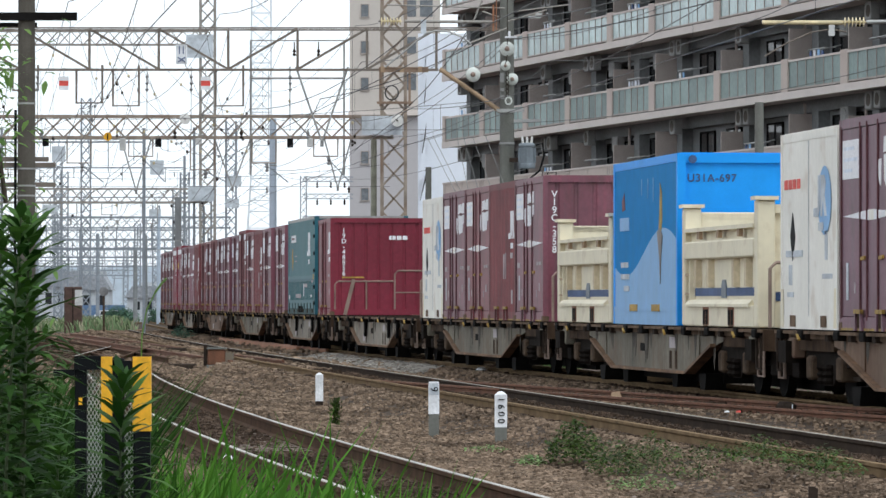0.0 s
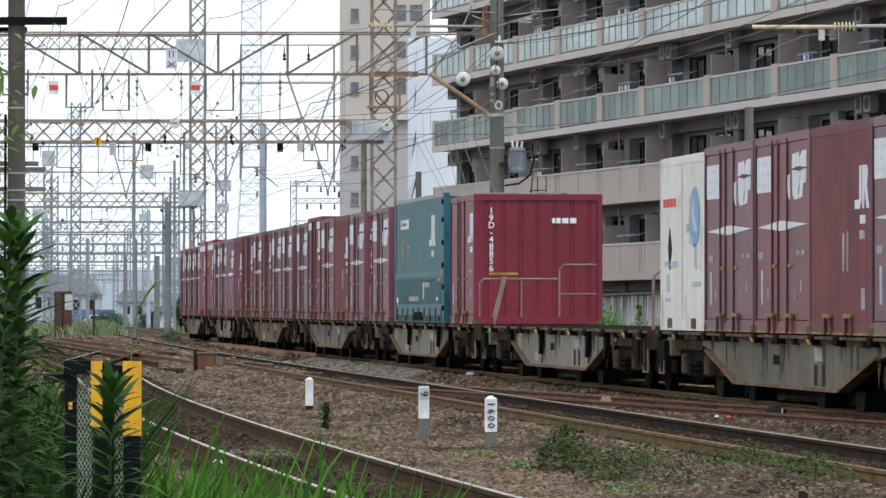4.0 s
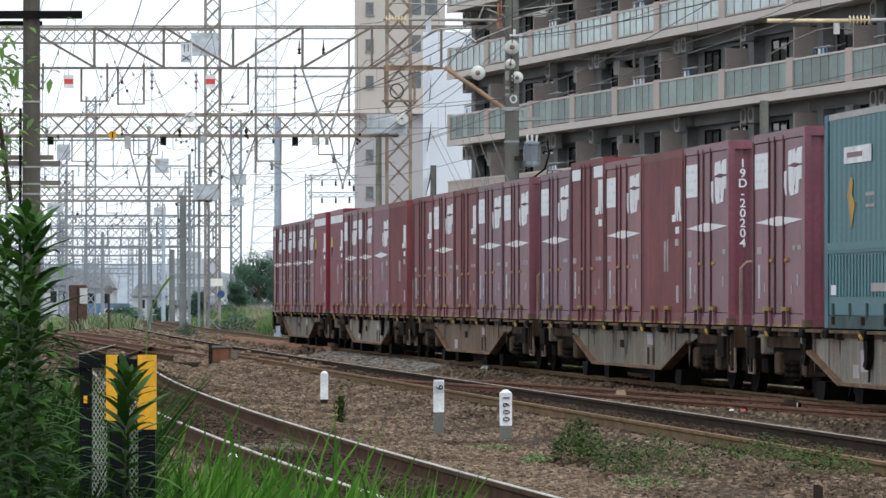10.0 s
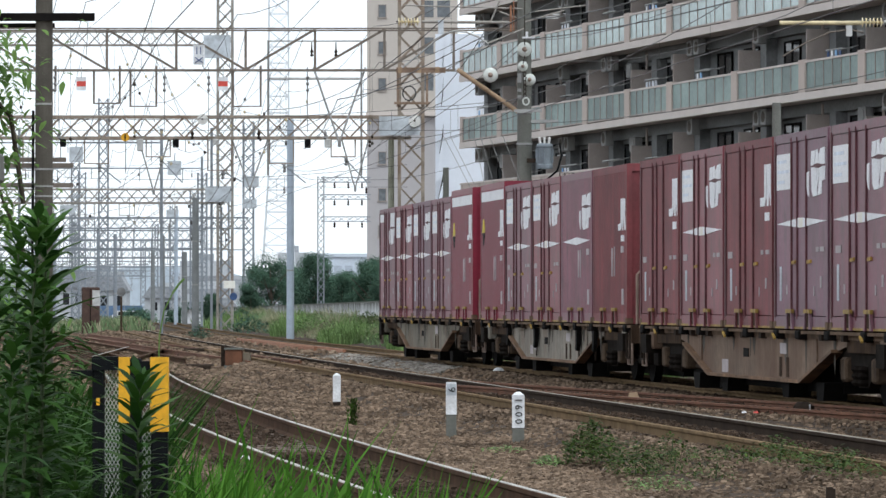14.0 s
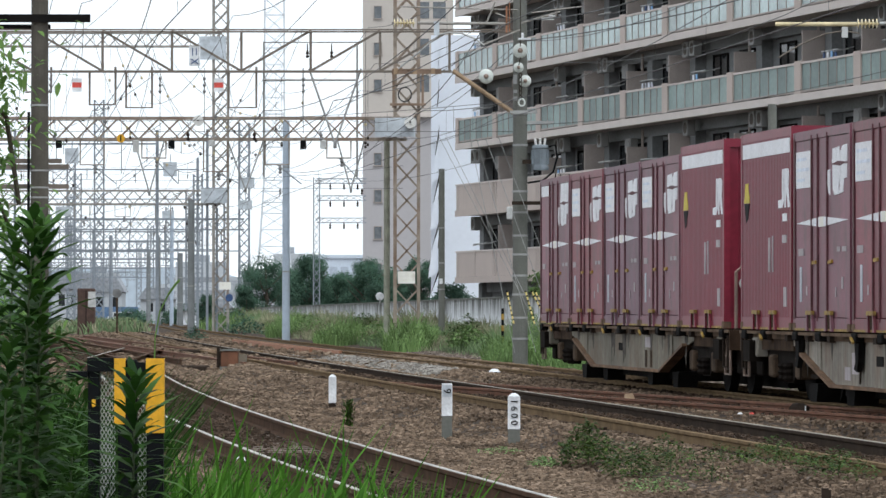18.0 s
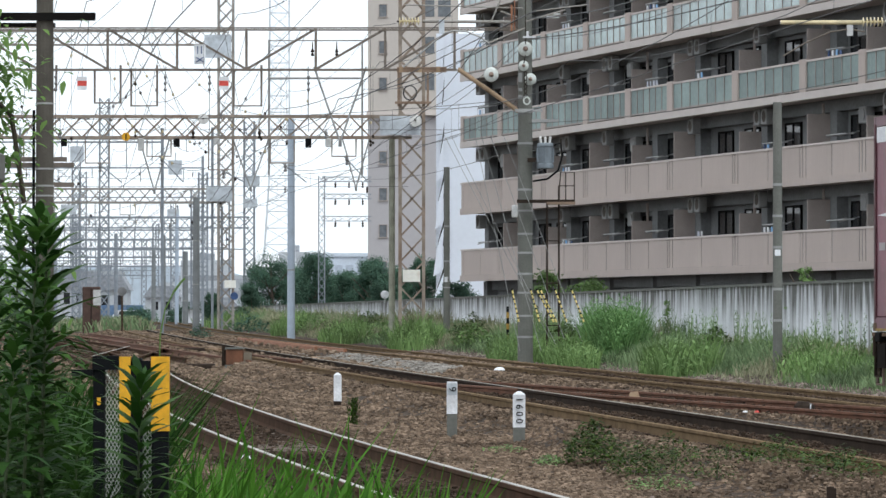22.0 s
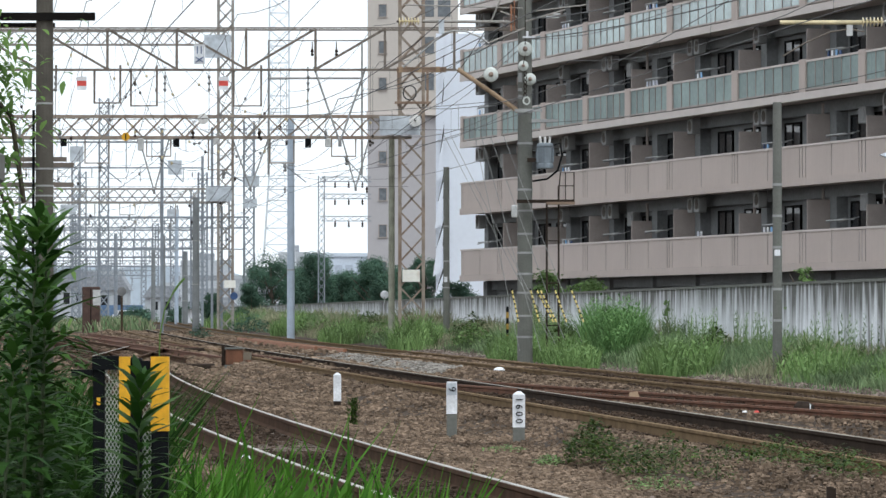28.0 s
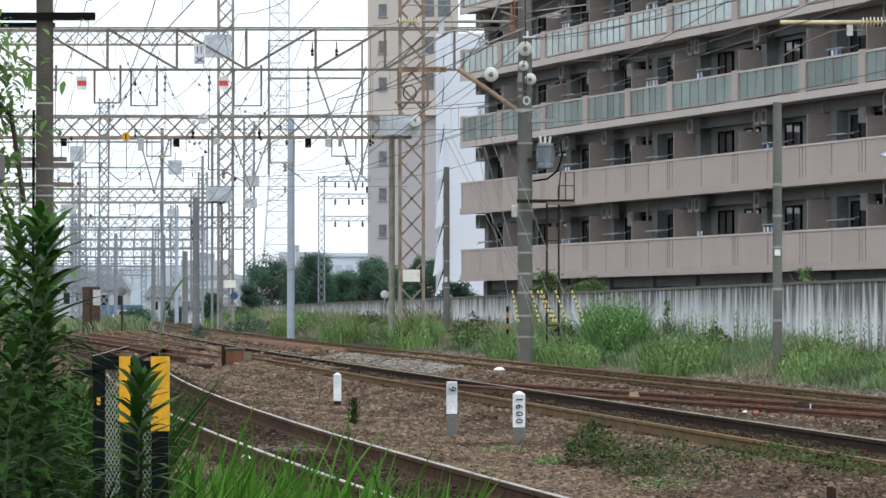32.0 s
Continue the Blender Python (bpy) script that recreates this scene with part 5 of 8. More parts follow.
                if i % 3 != 1:
                    for q in range(1 + (i + f) % 2):
                        hu = part("hanging_unit", Shape().soft(-0.3, 0.3, -0.16, 0.16, 0.0, 0.58, 0.03), M_UNIT, a, "grey air unit hung from the ceiling" if i == 2 else "")
                        hu.location = (x0 + 1.1 + 0.85 * q, 0.6, z + storey - 0.64)
                        part("fan_grille", Shape().lathe([(0.0, -0.175), (0.2, -0.175), (0.2, -0.16), (0.0, -0.16)], (0.05, 0.0, 0.29), 14, "y"), M_STAIN, hu)
                if rng.random() < 0.8:
                    part("air_conditioner", unit, None, a).location = (x0 + w * rng.uniform(0.55, 0.65), 0.98, z + (1.9 if rng.random() < 0.5 else 0.2))
    # ground floor behind the wall stays dark: piers reuse the shade-toned facade colour
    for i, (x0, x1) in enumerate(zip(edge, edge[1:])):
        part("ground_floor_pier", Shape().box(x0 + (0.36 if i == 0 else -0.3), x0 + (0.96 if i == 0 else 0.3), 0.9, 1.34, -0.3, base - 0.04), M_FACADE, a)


# ---- other buildings ----
def build_towers():
    t = thing("tower_block", "tall grey-brown tower block with small windows", "apartment building")
    t.matrix_basis = pose(0, 392, 0)
    x0, x1 = -5.95, 1.2
    H = 46
    part("wall", Shape().box(x0, x1, 0, 14, -0.3, H), M_TOWER, t, "grey-brown tiled wall")
    part("upper_wall", Shape().box(x0, x1, -0.4, 0.0, 17.4, H), M_TOWERB, t, "beige upper wall")
    part("ledge", Shape().box(x0 - 0.1, x1 + 0.1, -0.5, 0.0, 17.1, 17.4), M_SLAB, t)
    for f in range(14):
        z = 4.6 + 2.9 * f
        for x in (-4.75,):
            y = -0.4 if z > 17 else 0.0
            g = part("window", Shape().box(x - 0.28, x + 0.28, y - 0.02, y + 0.05, z, z + 0.95), M_TGLASS, t)
            part("window_frame", Shape().box(x - 0.34, x - 0.28, y - 0.06, y + 0.05, z, z + 0.95).box(x + 0.28, x + 0.34, y - 0.06, y + 0.05, z, z + 0.95).box(x - 0.34, x + 0.34, y - 0.06, y + 0.05, z + 0.95, z + 1.0).box(x - 0.38, x + 0.38, y - 0.1, y + 0.05, z - 0.08, z), M_DIVIDER, g)
        if z > 17:
            for x in (-1.2, 0.1):
                part("window", Shape().box(x - 0.5, x + 0.5, -0.43, -0.35, z, z + 1.3), M_TGLASS, t)
    w = thing("white_stair_tower", "white tiled stair tower with a jagged fin", "building")
    w.matrix_basis = pose(0, 246, 0)
    part("wall", Shape().box(-0.35, 2.2, 0, 4, -0.3, 15.2), M_WTILE, w, "white tiled wall")
    for i in range(6):
        z = 0.8 + i * 2.35
        fin = Shape().prism([(-0.58 + 0.09 * i, z), (-0.15 + 0.02 * i, z + 0.2), (0.05 + 0.02 * i, z + 2.6), (-0.38 + 0.09 * i, z + 1.5)], "y", -0.5, -0.3)
        part("fin", fin, M_WTILE, w, "white jagged fin panel")
    for i in range(5):
        z = 2.2 + i * 2.35
        dk = Shape().prism([(-0.42 + 0.09 * i, z), (0.02, z + 0.1), (0.06, z + 1.5)], "y", -0.29, -0.2)
        part("fin_gap", dk, M_DARK, w, "dark wedge between the panels")


# ---- poles, masts and gantries ----
def pole(name, label, x, d, h, r0, r1, material, bands=(), z0=-0.4, cat="pole"):
    p = thing(name, label, cat, at=pose(x, d, 0))
    part("shaft", Shape().tube((0, 0, z0), (0, 0, h), r0, r1, 16), material, p, smooth=False)
    for z in bands:
        r = r0 + (r1 - r0) * z / h + 0.008
        part("band", Shape().tube((0, 0, z), (0, 0, z + 0.05), r, n=16), M_GALV, p, "steel band")
    return p


def lattice(s, a, b, w, cell, leg=0.06, brace=0.035):
    """A square lattice mast or boom from a to b."""
    a, b = Vector(a), Vector(b)
    L = (b - a).length
    d = (b - a) / L
    if abs(d.z) > 0.7:
        u, v = Vector((1, 0, 0)), Vector((0, 1, 0))
    else:
        u, v = Vector((0, 1, 0)), Vector((0, 0, 1))
    cs = [u * (w / 2 * i) + v * (w / 2 * j) for i, j in ((-1, -1), (1, -1), (1, 1), (-1, 1))]
    for c in cs:
        s.bar(a + c, b + c, leg)
    n = max(1, round(L / cell))
    for k in range(n):
        p, q = a + d * (L * k / n), a + d * (L * (k + 1) / n)
        for i in range(4):
            c0, c1 = cs[i], cs[(i + 1) % 4]
            s.bar(p + c0, q + c1, brace)
            s.bar(p + c1, q + c0, brace)
    return s


def build_gantries():
    # first gantry: two concrete poles and an open girder
    g = thing("catenary_gantry", "steel catenary gantry on two concrete poles over the tracks", "gantry", at=pose(0, 118, 0))
    for x, r, top, nm in ((-17.0, 0.2, 8.6, "left"), (1.95, 0.185, 9.2, "right")):
        part("pole", Shape().tube((x, 0, -0.4), (x, 0, top), r, r * 0.88, 18), M_CONC, g, "grey concrete pole")
        for z in ((0.6, 1.1, 1.65, 2.1, 2.6, 3.05, 3.6, 4.1, 5.2, 5.95) if nm == "right" else (3.6, 4.1, 4.9, 6.2)):
            part("band", Shape().tube((x, 0, z), (x, 0, z + 0.05), r + 0.004, n=18), M_GALV, g)
    top, low = 7.95, 6.99
    x0, x1 = -17.0, 2.2
    part("upper_chord", Shape().box(x0, 2.0, -0.05, -0.02, top - 0.045, top - 0.005).box(x0, 2.0, 0.02, 0.05, top + 0.01, top + 0.045), M_GIRDER, g)
    part("lower_chord", Shape().box(x0, 0.32, -0.05, 0.05, low - 0.04, low + 0.015), M_GIRDER, g)
    part("splice_channel", Shape().box(-1.1, 0.08, -0.09, -0.055, low - 0.075, low - 0.045).box(-1.1, 0.08, -0.09, -0.055, low + 0.02, low + 0.05).box(-1.1, 0.08, -0.075, -0.052, low - 0.06, low + 0.03), M_LATTR, g, "rust-red splice channel")
    for x in (-1.0, -0.55, -0.12):
        part("bolt_plate", Shape().box(x - 0.05, x + 0.05, -0.11, -0.09, low - 0.08, low + 0.06), M_TANRUST, g)
    xs = [-7.98 + 1.65 * i for i in range(-4, 6)]
    for i, x in enumerate(xs):
        part("girder_post", Shape().bar((x, 0, low), (x, 0, top), 0.06), M_GIRDER, g)
        if i < len(xs) - 1:
            p, q = ((x, 0, top), (x + 1.65, 0, low)) if i < 6 else ((x, 0, low), (x + 1.65, 0, top))
            part("girder_brace", Shape().bar(p, q, 0.055), M_GIRDER, g)
    part("knee_brace", Shape().tube((0.35, 0, 7.0), (2.0, 0, 5.85), 0.055), M_TANRUST, g, "rusty brace to the pole")
    for x, w, h in ((-7.67, 0.62, 0.80), (-6.8, 0.62, 0.87), (-4.32, 0.66, 0.87), (-9.2, 0.6, 0.5)):
        part("hanger_frame", Shape().run([(x - w, 0, low), (x - w, 0, low - h), (x, 0, low - h), (x, 0, low + 0.1)], 0.03), M_GIRDER, g)


def portal(name, label, d, xm, xl, zlo, zhi, mast_w, mast_top, material, cell=0.75, beams=()):
    g = thing(name, label, "gantry", "catenary gantries", at=pose(0, d, 0))
    part("mast", lattice(Shape(), (xm, 0, -0.4), (xm, 0, mast_top), mast_w, mast_w * 1.05, 0.11, 0.05), material, g, "lattice mast")
    part("mast", lattice(Shape(), (xl, 0, -0.4), (xl, 0, mast_top), mast_w, mast_w * 1.05, 0.11, 0.05), material, g, "lattice mast")
    for lo, hi in ((zlo, zhi), *beams):
        b = Shape()
        h = hi - lo
        for y in (-0.12, 0.12):
            b.bar((xl, y, lo), (xm, y, lo), 0.07, 0.10)
            b.bar((xl, y, hi), (xm, y, hi), 0.07, 0.10)
            n = max(2, round((xm - xl) / (h * 1.9)))
            for k in range(n):
                p, q = xl + (xm - xl) * k / n, xl + (xm - xl) * (k + 1) / n
                m = (p + q) / 2
                b.bar((p, y, lo), (m, y, hi), 0.042)
                b.bar((m, y, hi), (q, y, lo), 0.042)
                b.bar((p, y, hi), (m, y, lo), 0.042)
                b.bar((m, y, lo), (q, y, hi), 0.042)
        part("beam", b, material, g, "lattice cross beam")
    return g


def build_masts():
    g = portal("catenary_gantry", "weathered lattice gantry with a cross beam over the tracks", 165, -1.04, -17.5, 7.08, 7.78, 0.78, 13.0, M_LATT)
    part("notice_board", Shape().box(-1.34, -0.76, -0.5, -0.46, 2.28, 2.68), M_CREAM, g, "cream notice board")
    part("transformer_board", Shape().box(-2.1, -0.75, -0.5, -0.44, 7.15, 7.78), M_SIGNB, g, "pale grey board")
    part("feeder_bracket", Shape().box(-1.52, -1.44, -0.5, -0.44, 8.1, 9.4).box(-0.55, -0.47, -0.5, -0.44, 8.1, 9.4).box(-1.52, -0.47, -0.52, -0.44, 9.3, 9.38).box(-1.6, -0.4, -0.52, -0.44, 8.18, 8.26), M_LATTR, g, "rusty feeder bracket")
    part("cable_coil", Shape().run([(-1.1 + 0.22 * math.cos(k * 0.5236), -0.48, 8.55 + 0.24 * math.sin(k * 0.5236)) for k in range(13)], 0.025), M_WIRE, g, "dark cable coil")
    g = portal("catenary_gantry", "tall pale lattice gantry carrying feeder wires", 258, -11.3, -32.0, 7.1, 7.8, 0.75, 22.0, M_LATTP, beams=((15.3, 16.0),))
    part("notice_board", Shape().box(-11.35, -10.75, -0.5, -0.46, 2.65, 3.05), M_CREAM, g, "cream notice board")
    part("grey_board", Shape().box(-12.3, -10.95, -0.5, -0.44, 7.15, 7.95), M_SIGNB, g)
    part("grey_board", Shape().box(-12.4, -11.0, -0.5, -0.44, 14.6, 15.8), M_SIGNB, g)
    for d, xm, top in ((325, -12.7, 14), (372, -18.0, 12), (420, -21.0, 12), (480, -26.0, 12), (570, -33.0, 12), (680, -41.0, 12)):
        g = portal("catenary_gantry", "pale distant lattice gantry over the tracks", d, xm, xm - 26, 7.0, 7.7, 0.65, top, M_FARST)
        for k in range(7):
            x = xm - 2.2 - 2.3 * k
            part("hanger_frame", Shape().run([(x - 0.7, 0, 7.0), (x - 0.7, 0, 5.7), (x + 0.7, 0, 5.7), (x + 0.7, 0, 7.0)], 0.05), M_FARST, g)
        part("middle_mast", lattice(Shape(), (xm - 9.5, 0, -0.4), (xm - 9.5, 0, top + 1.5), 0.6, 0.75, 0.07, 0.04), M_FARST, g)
    for d, x0, n, step, m in ((165, -15.6, 7, 2.05, M_LATT), (258, -29.0, 8, 2.1, M_LATTP)):
        g = thing("hanger_row", "row of small hanger frames below the cross beam", "gantry bar", "hanger rows", at=pose(0, d, 0))
        part("top_bar", Shape().bar((x0 - 1.0, 0.0, 7.06), (x0 + n * step, 0.0, 7.06), 0.05), m, g)
        for k in range(n):
            x, h = x0 + step * k, 0.6 + 0.45 * ((k * 5) % 3) / 2
            fr = part("hanger_frame", Shape().run([(x - 0.4, 0, 7.06), (x - 0.4, 0, 7.06 - h), (x + 0.4, 0, 7.06 - h), (x + 0.4, 0, 7.06)], 0.028), m, g)
            part("insulator", Shape().lathe([(0.02, -0.3), (0.07, -0.26), (0.03, -0.18), (0.07, -0.13), (0.02, 0.0)], (x + 0.1, 0, 7.06 - h), 8), M_INSG, fr)
            part("pull_arm", Shape().tube((x, 0, 7.06 - h), (x + 0.8, 0.2, 5.6), 0.02, n=5), M_FARST, fr)
    pole("tube_mast", "tall pale blue-grey tube mast beside the tracks", -5.82, 190, 8.7, 0.15, 0.13, M_BLUEPOLE, bands=(2.9, 6.9), cat="mast")
    pole("side_pole", "pale green-grey pole beside the lattice mast", -1.72, 166.5, 7.2, 0.11, 0.1, mat("pale_green_grey", (0.38, 0.39, 0.31), 0.8, streak=0.3))
    pole("utility_pole", "plain grey concrete pole in the verge", 6.40, 95, 5.2, 0.094, 0.084, M_CONC, bands=(1.0, 1.6, 2.4, 3.0, 3.6))
    q = bpy.data.objects["utility_pole"]
    part("small_label", Shape().box(-0.06, 0.05, -0.11, -0.1, 2.26, 2.38), M_WHITE, q, "small white label")
    pole("utility_pole", "thin dark concrete pole in the verge", 0.12, 170, 6.25, 0.115, 0.1, M_CONC, bands=(2.1, 3.0, 4.2))


def marker(label, x, d, w, top, white_from, words="", size=0.1, flat=False, foot=None):
    m = thing("track_marker", label, "marker post", "marker posts by the track", at=pose(x, d, 0))
    h = w / 2
    part("base", Shape().soft(-h, h, -h, h, -0.45, white_from, 0.01), foot or M_CONC, m, "bare concrete foot").matrix_basis = pose(0, 0, 0)
    s = Shape().box(-h - 0.002, h + 0.002, -h - 0.002, h + 0.002, white_from, top - 0.035)
    k = h * (0.97 if flat else 0.3)
    s.poly([(-h, -h, top - 0.035), (h, -h, top - 0.035), (h, h, top - 0.035), (-h, h, top - 0.035), (-k, -k, top), (k, -k, top), (k, k, top), (-k, k, top)],
           ((0, 1, 5, 4), (1, 2, 6, 5), (2, 3, 7, 6), (3, 0, 4, 7), (4, 5, 6, 7)))
    part("white_head", s, M_SIGNW, m, "white painted head with a bevelled top")
    if words:
        zc = top - 0.085 if flat else (top + white_from) / 2 - 0.01
        if flat:
            part("figure_plate", Shape().box(-h * 0.9, h * 0.9, -h - 0.005, -h - 0.0025, top - 0.15, top - 0.02), M_SIGNB, m, "grey figure plate")
        lettering("number", words, size, M_BLACK, m, Matrix.Translation((0, -h - 0.007, zc)) @ pose(0, 0, 0, 90, 0, 0) @ pose(0, 0, 0, 0, 0, -90), label="black painted figures", space=1.45, thin=0.0)
    return m


def build_markers():
    marker("white concrete marker post lettered 1600", 0.81, 53, 0.128, 0.285, -0.10, "1600", 0.105)
    marker("white concrete marker post with a grey figure", 0.10, 56, 0.118, 0.35, -0.015, "9", 0.12, flat=True)
    marker("short white concrete marker post", -1.548, 72.8, 0.109, 0.268, -0.15, foot=M_GRIME)


build_ground()
build_tracks()
build_wall()
build_apartments()
build_towers()
build_gantries()
build_masts()
build_markers()
build_train()


# ---- plants and stones ----
def leaf_mat(name, c1, c2, rough=0.6, through_light=0.25):
    m = bpy.data.materials.new(name)
    m.use_nodes = True
    n, l = m.node_tree.nodes, m.node_tree.links
    p = n["Principled BSDF"]
    p.inputs["Roughness"].default_value = rough
    p.inputs["Specular IOR Level"].default_value = 0.12
    mx = n.new("ShaderNodeMix")
    mx.data_type = "RGBA"
    g = n.new("ShaderNodeNewGeometry")
    l.new(g.outputs["Random Per Island"], mx.inputs["Factor"])
    mx.inputs["A"].default_value, mx.inputs["B"].default_value = (*c1, 1), (*c2, 1)
    co = n.new("ShaderNodeTexCoord")
    t = n.new("ShaderNodeTexNoise")
    t.inputs["Scale"].default_value = 0.5
    l.new(co.outputs["Object"], t.inputs["Vector"])
    r = n.new("ShaderNodeMapRange")
    r.inputs["From Min"].default_value, r.inputs["From Max"].default_value = 0.3, 0.7
    r.inputs["To Min"].default_value, r.inputs["To Max"].default_value = 0.45, 1.4
    l.new(t.outputs["Fac"], r.inputs["Value"])
    v = n.new("ShaderNodeVectorMath")
    v.operation = "SCALE"
    l.new(mx.outputs["Result"], v.inputs[0]), l.new(r.outputs["Result"], v.inputs["Scale"])
    l.new(v.outputs["Vector"], p.inputs["Base Color"])
    tr = n.new("ShaderNodeBsdfTranslucent")
    l.new(v.outputs["Vector"], tr.inputs["Color"])
    ms = n.new("ShaderNodeMixShader")
    ms.inputs["Fac"].default_value = through_light
    l.new(p.outputs["BSDF"], ms.inputs[1]), l.new(tr.outputs["BSDF"], ms.inputs[2])
    l.new(ms.outputs["Shader"], n["Material Output"].inputs["Surface"])
    return m


G_VERGE = leaf_mat("verge_grass", (0.125, 0.205, 0.095), (0.235, 0.31, 0.16))
G_DRY = leaf_mat("dry_grass", (0.235, 0.25, 0.15), (0.35, 0.33, 0.22))
G_TALL = leaf_mat("tall_green_weeds", (0.115, 0.20, 0.065), (0.22, 0.335, 0.125))
G_NEAR = leaf_mat("fresh_grass_blades", (0.04, 0.13, 0.014), (0.10, 0.25, 0.03), 0.6)
G_WEED = leaf_mat("dark_weed_leaves", (0.022, 0.046, 0.010), (0.085, 0.135, 0.03), 0.6)
G_LUSH = leaf_mat("lush_weed_leaves", (0.012, 0.044, 0.008), (0.07, 0.165, 0.028), 0.6)
G_BANK = leaf_mat("bank_of_dark_weeds", (0.085, 0.175, 0.06), (0.17, 0.295, 0.11))
# The deep shade among stems is put into this dark green.
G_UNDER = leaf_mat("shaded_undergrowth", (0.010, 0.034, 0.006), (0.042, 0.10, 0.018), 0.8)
# The bluish lean of these leaves is haze put into the green.
G_TREE = leaf_mat("dark_tree_leaves", (0.07, 0.14, 0.105), (0.11, 0.19, 0.125), 0.9)
G_PALE = leaf_mat("pale_tree_leaves", (0.13, 0.25, 0.07), (0.26, 0.42, 0.13), 0.6, 0.6)
G_STEM = mat("green_brown_stem", (0.06, 0.085, 0.035), 0.7)
G_BARK = mat("tree_bark", (0.09, 0.07, 0.055), 0.9, bump=0.4)


def raw(name, verts, faces, material, label="", category="", kind="", parent=None):
    me = bpy.data.meshes.new(name)
    me.from_pydata(verts, [], faces)
    me.materials.append(material)
    ob = new(name, me)
    ob.parent = parent
    tagged(ob, label, category, kind=kind)
    return ob


def blade(v, f, p, h, w, lean, face, droop=0.35):
    """One tapered, bending grass blade."""
    k = len(v)
    cx, cy = math.cos(face) * w / 2, math.sin(face) * w / 2
    lx, ly = math.cos(lean[0]) * lean[1], math.sin(lean[0]) * lean[1]
    for s, q in ((0, 1.0), (0.45, 0.95), (0.8, 0.6)):
        b = h * s * s * droop
        x, y, z = p[0] + lx * h * s + math.cos(lean[0]) * b, p[1] + ly * h * s + math.sin(lean[0]) * b, p[2] + h * s * (1 - 0.25 * s * droop)
        v.append((x - cx * q, y - cy * q, z))
        v.append((x + cx * q, y + cy * q, z))
    b = h * droop
    v.append((p[0] + lx * h + math.cos(lean[0]) * b, p[1] + ly * h + math.sin(lean[0]) * b, p[2] + h * (1 - 0.3 * droop)))
    f += [(k, k + 1, k + 3, k + 2), (k + 2, k + 3, k + 5, k + 4), (k + 4, k + 5, k + 6)]


def leaf(v, f, base, way, length, width, droop=0.3, up=Vector((0, 0, 1))):
    """One lance-shaped leaf with a fold along its middle."""
    k = len(v)
    way = way.normalized()
    side = way.cross(up)
    side = side.normalized() if side.length > 1e-3 else Vector((1, 0, 0))
    nrm = side.cross(way)
    for s, q in ((0.0, 0.15), (0.35, 1.0), (0.7, 0.75), (1.0, 0.0)):
        c = base + way * (length * s) - up * (droop * length * s * s)
        if q == 0:
            v.append(tuple(c))
        else:
            v.append(tuple(c - side * (width / 2 * q) + nrm * (width * 0.12 * q)))
            v.append(tuple(c + side * (width / 2 * q) + nrm * (width * 0.12 * q)))
    f += [(k, k + 1, k + 3, k + 2), (k + 2, k + 3, k + 5, k + 4), (k + 4, k + 5, k + 6)]


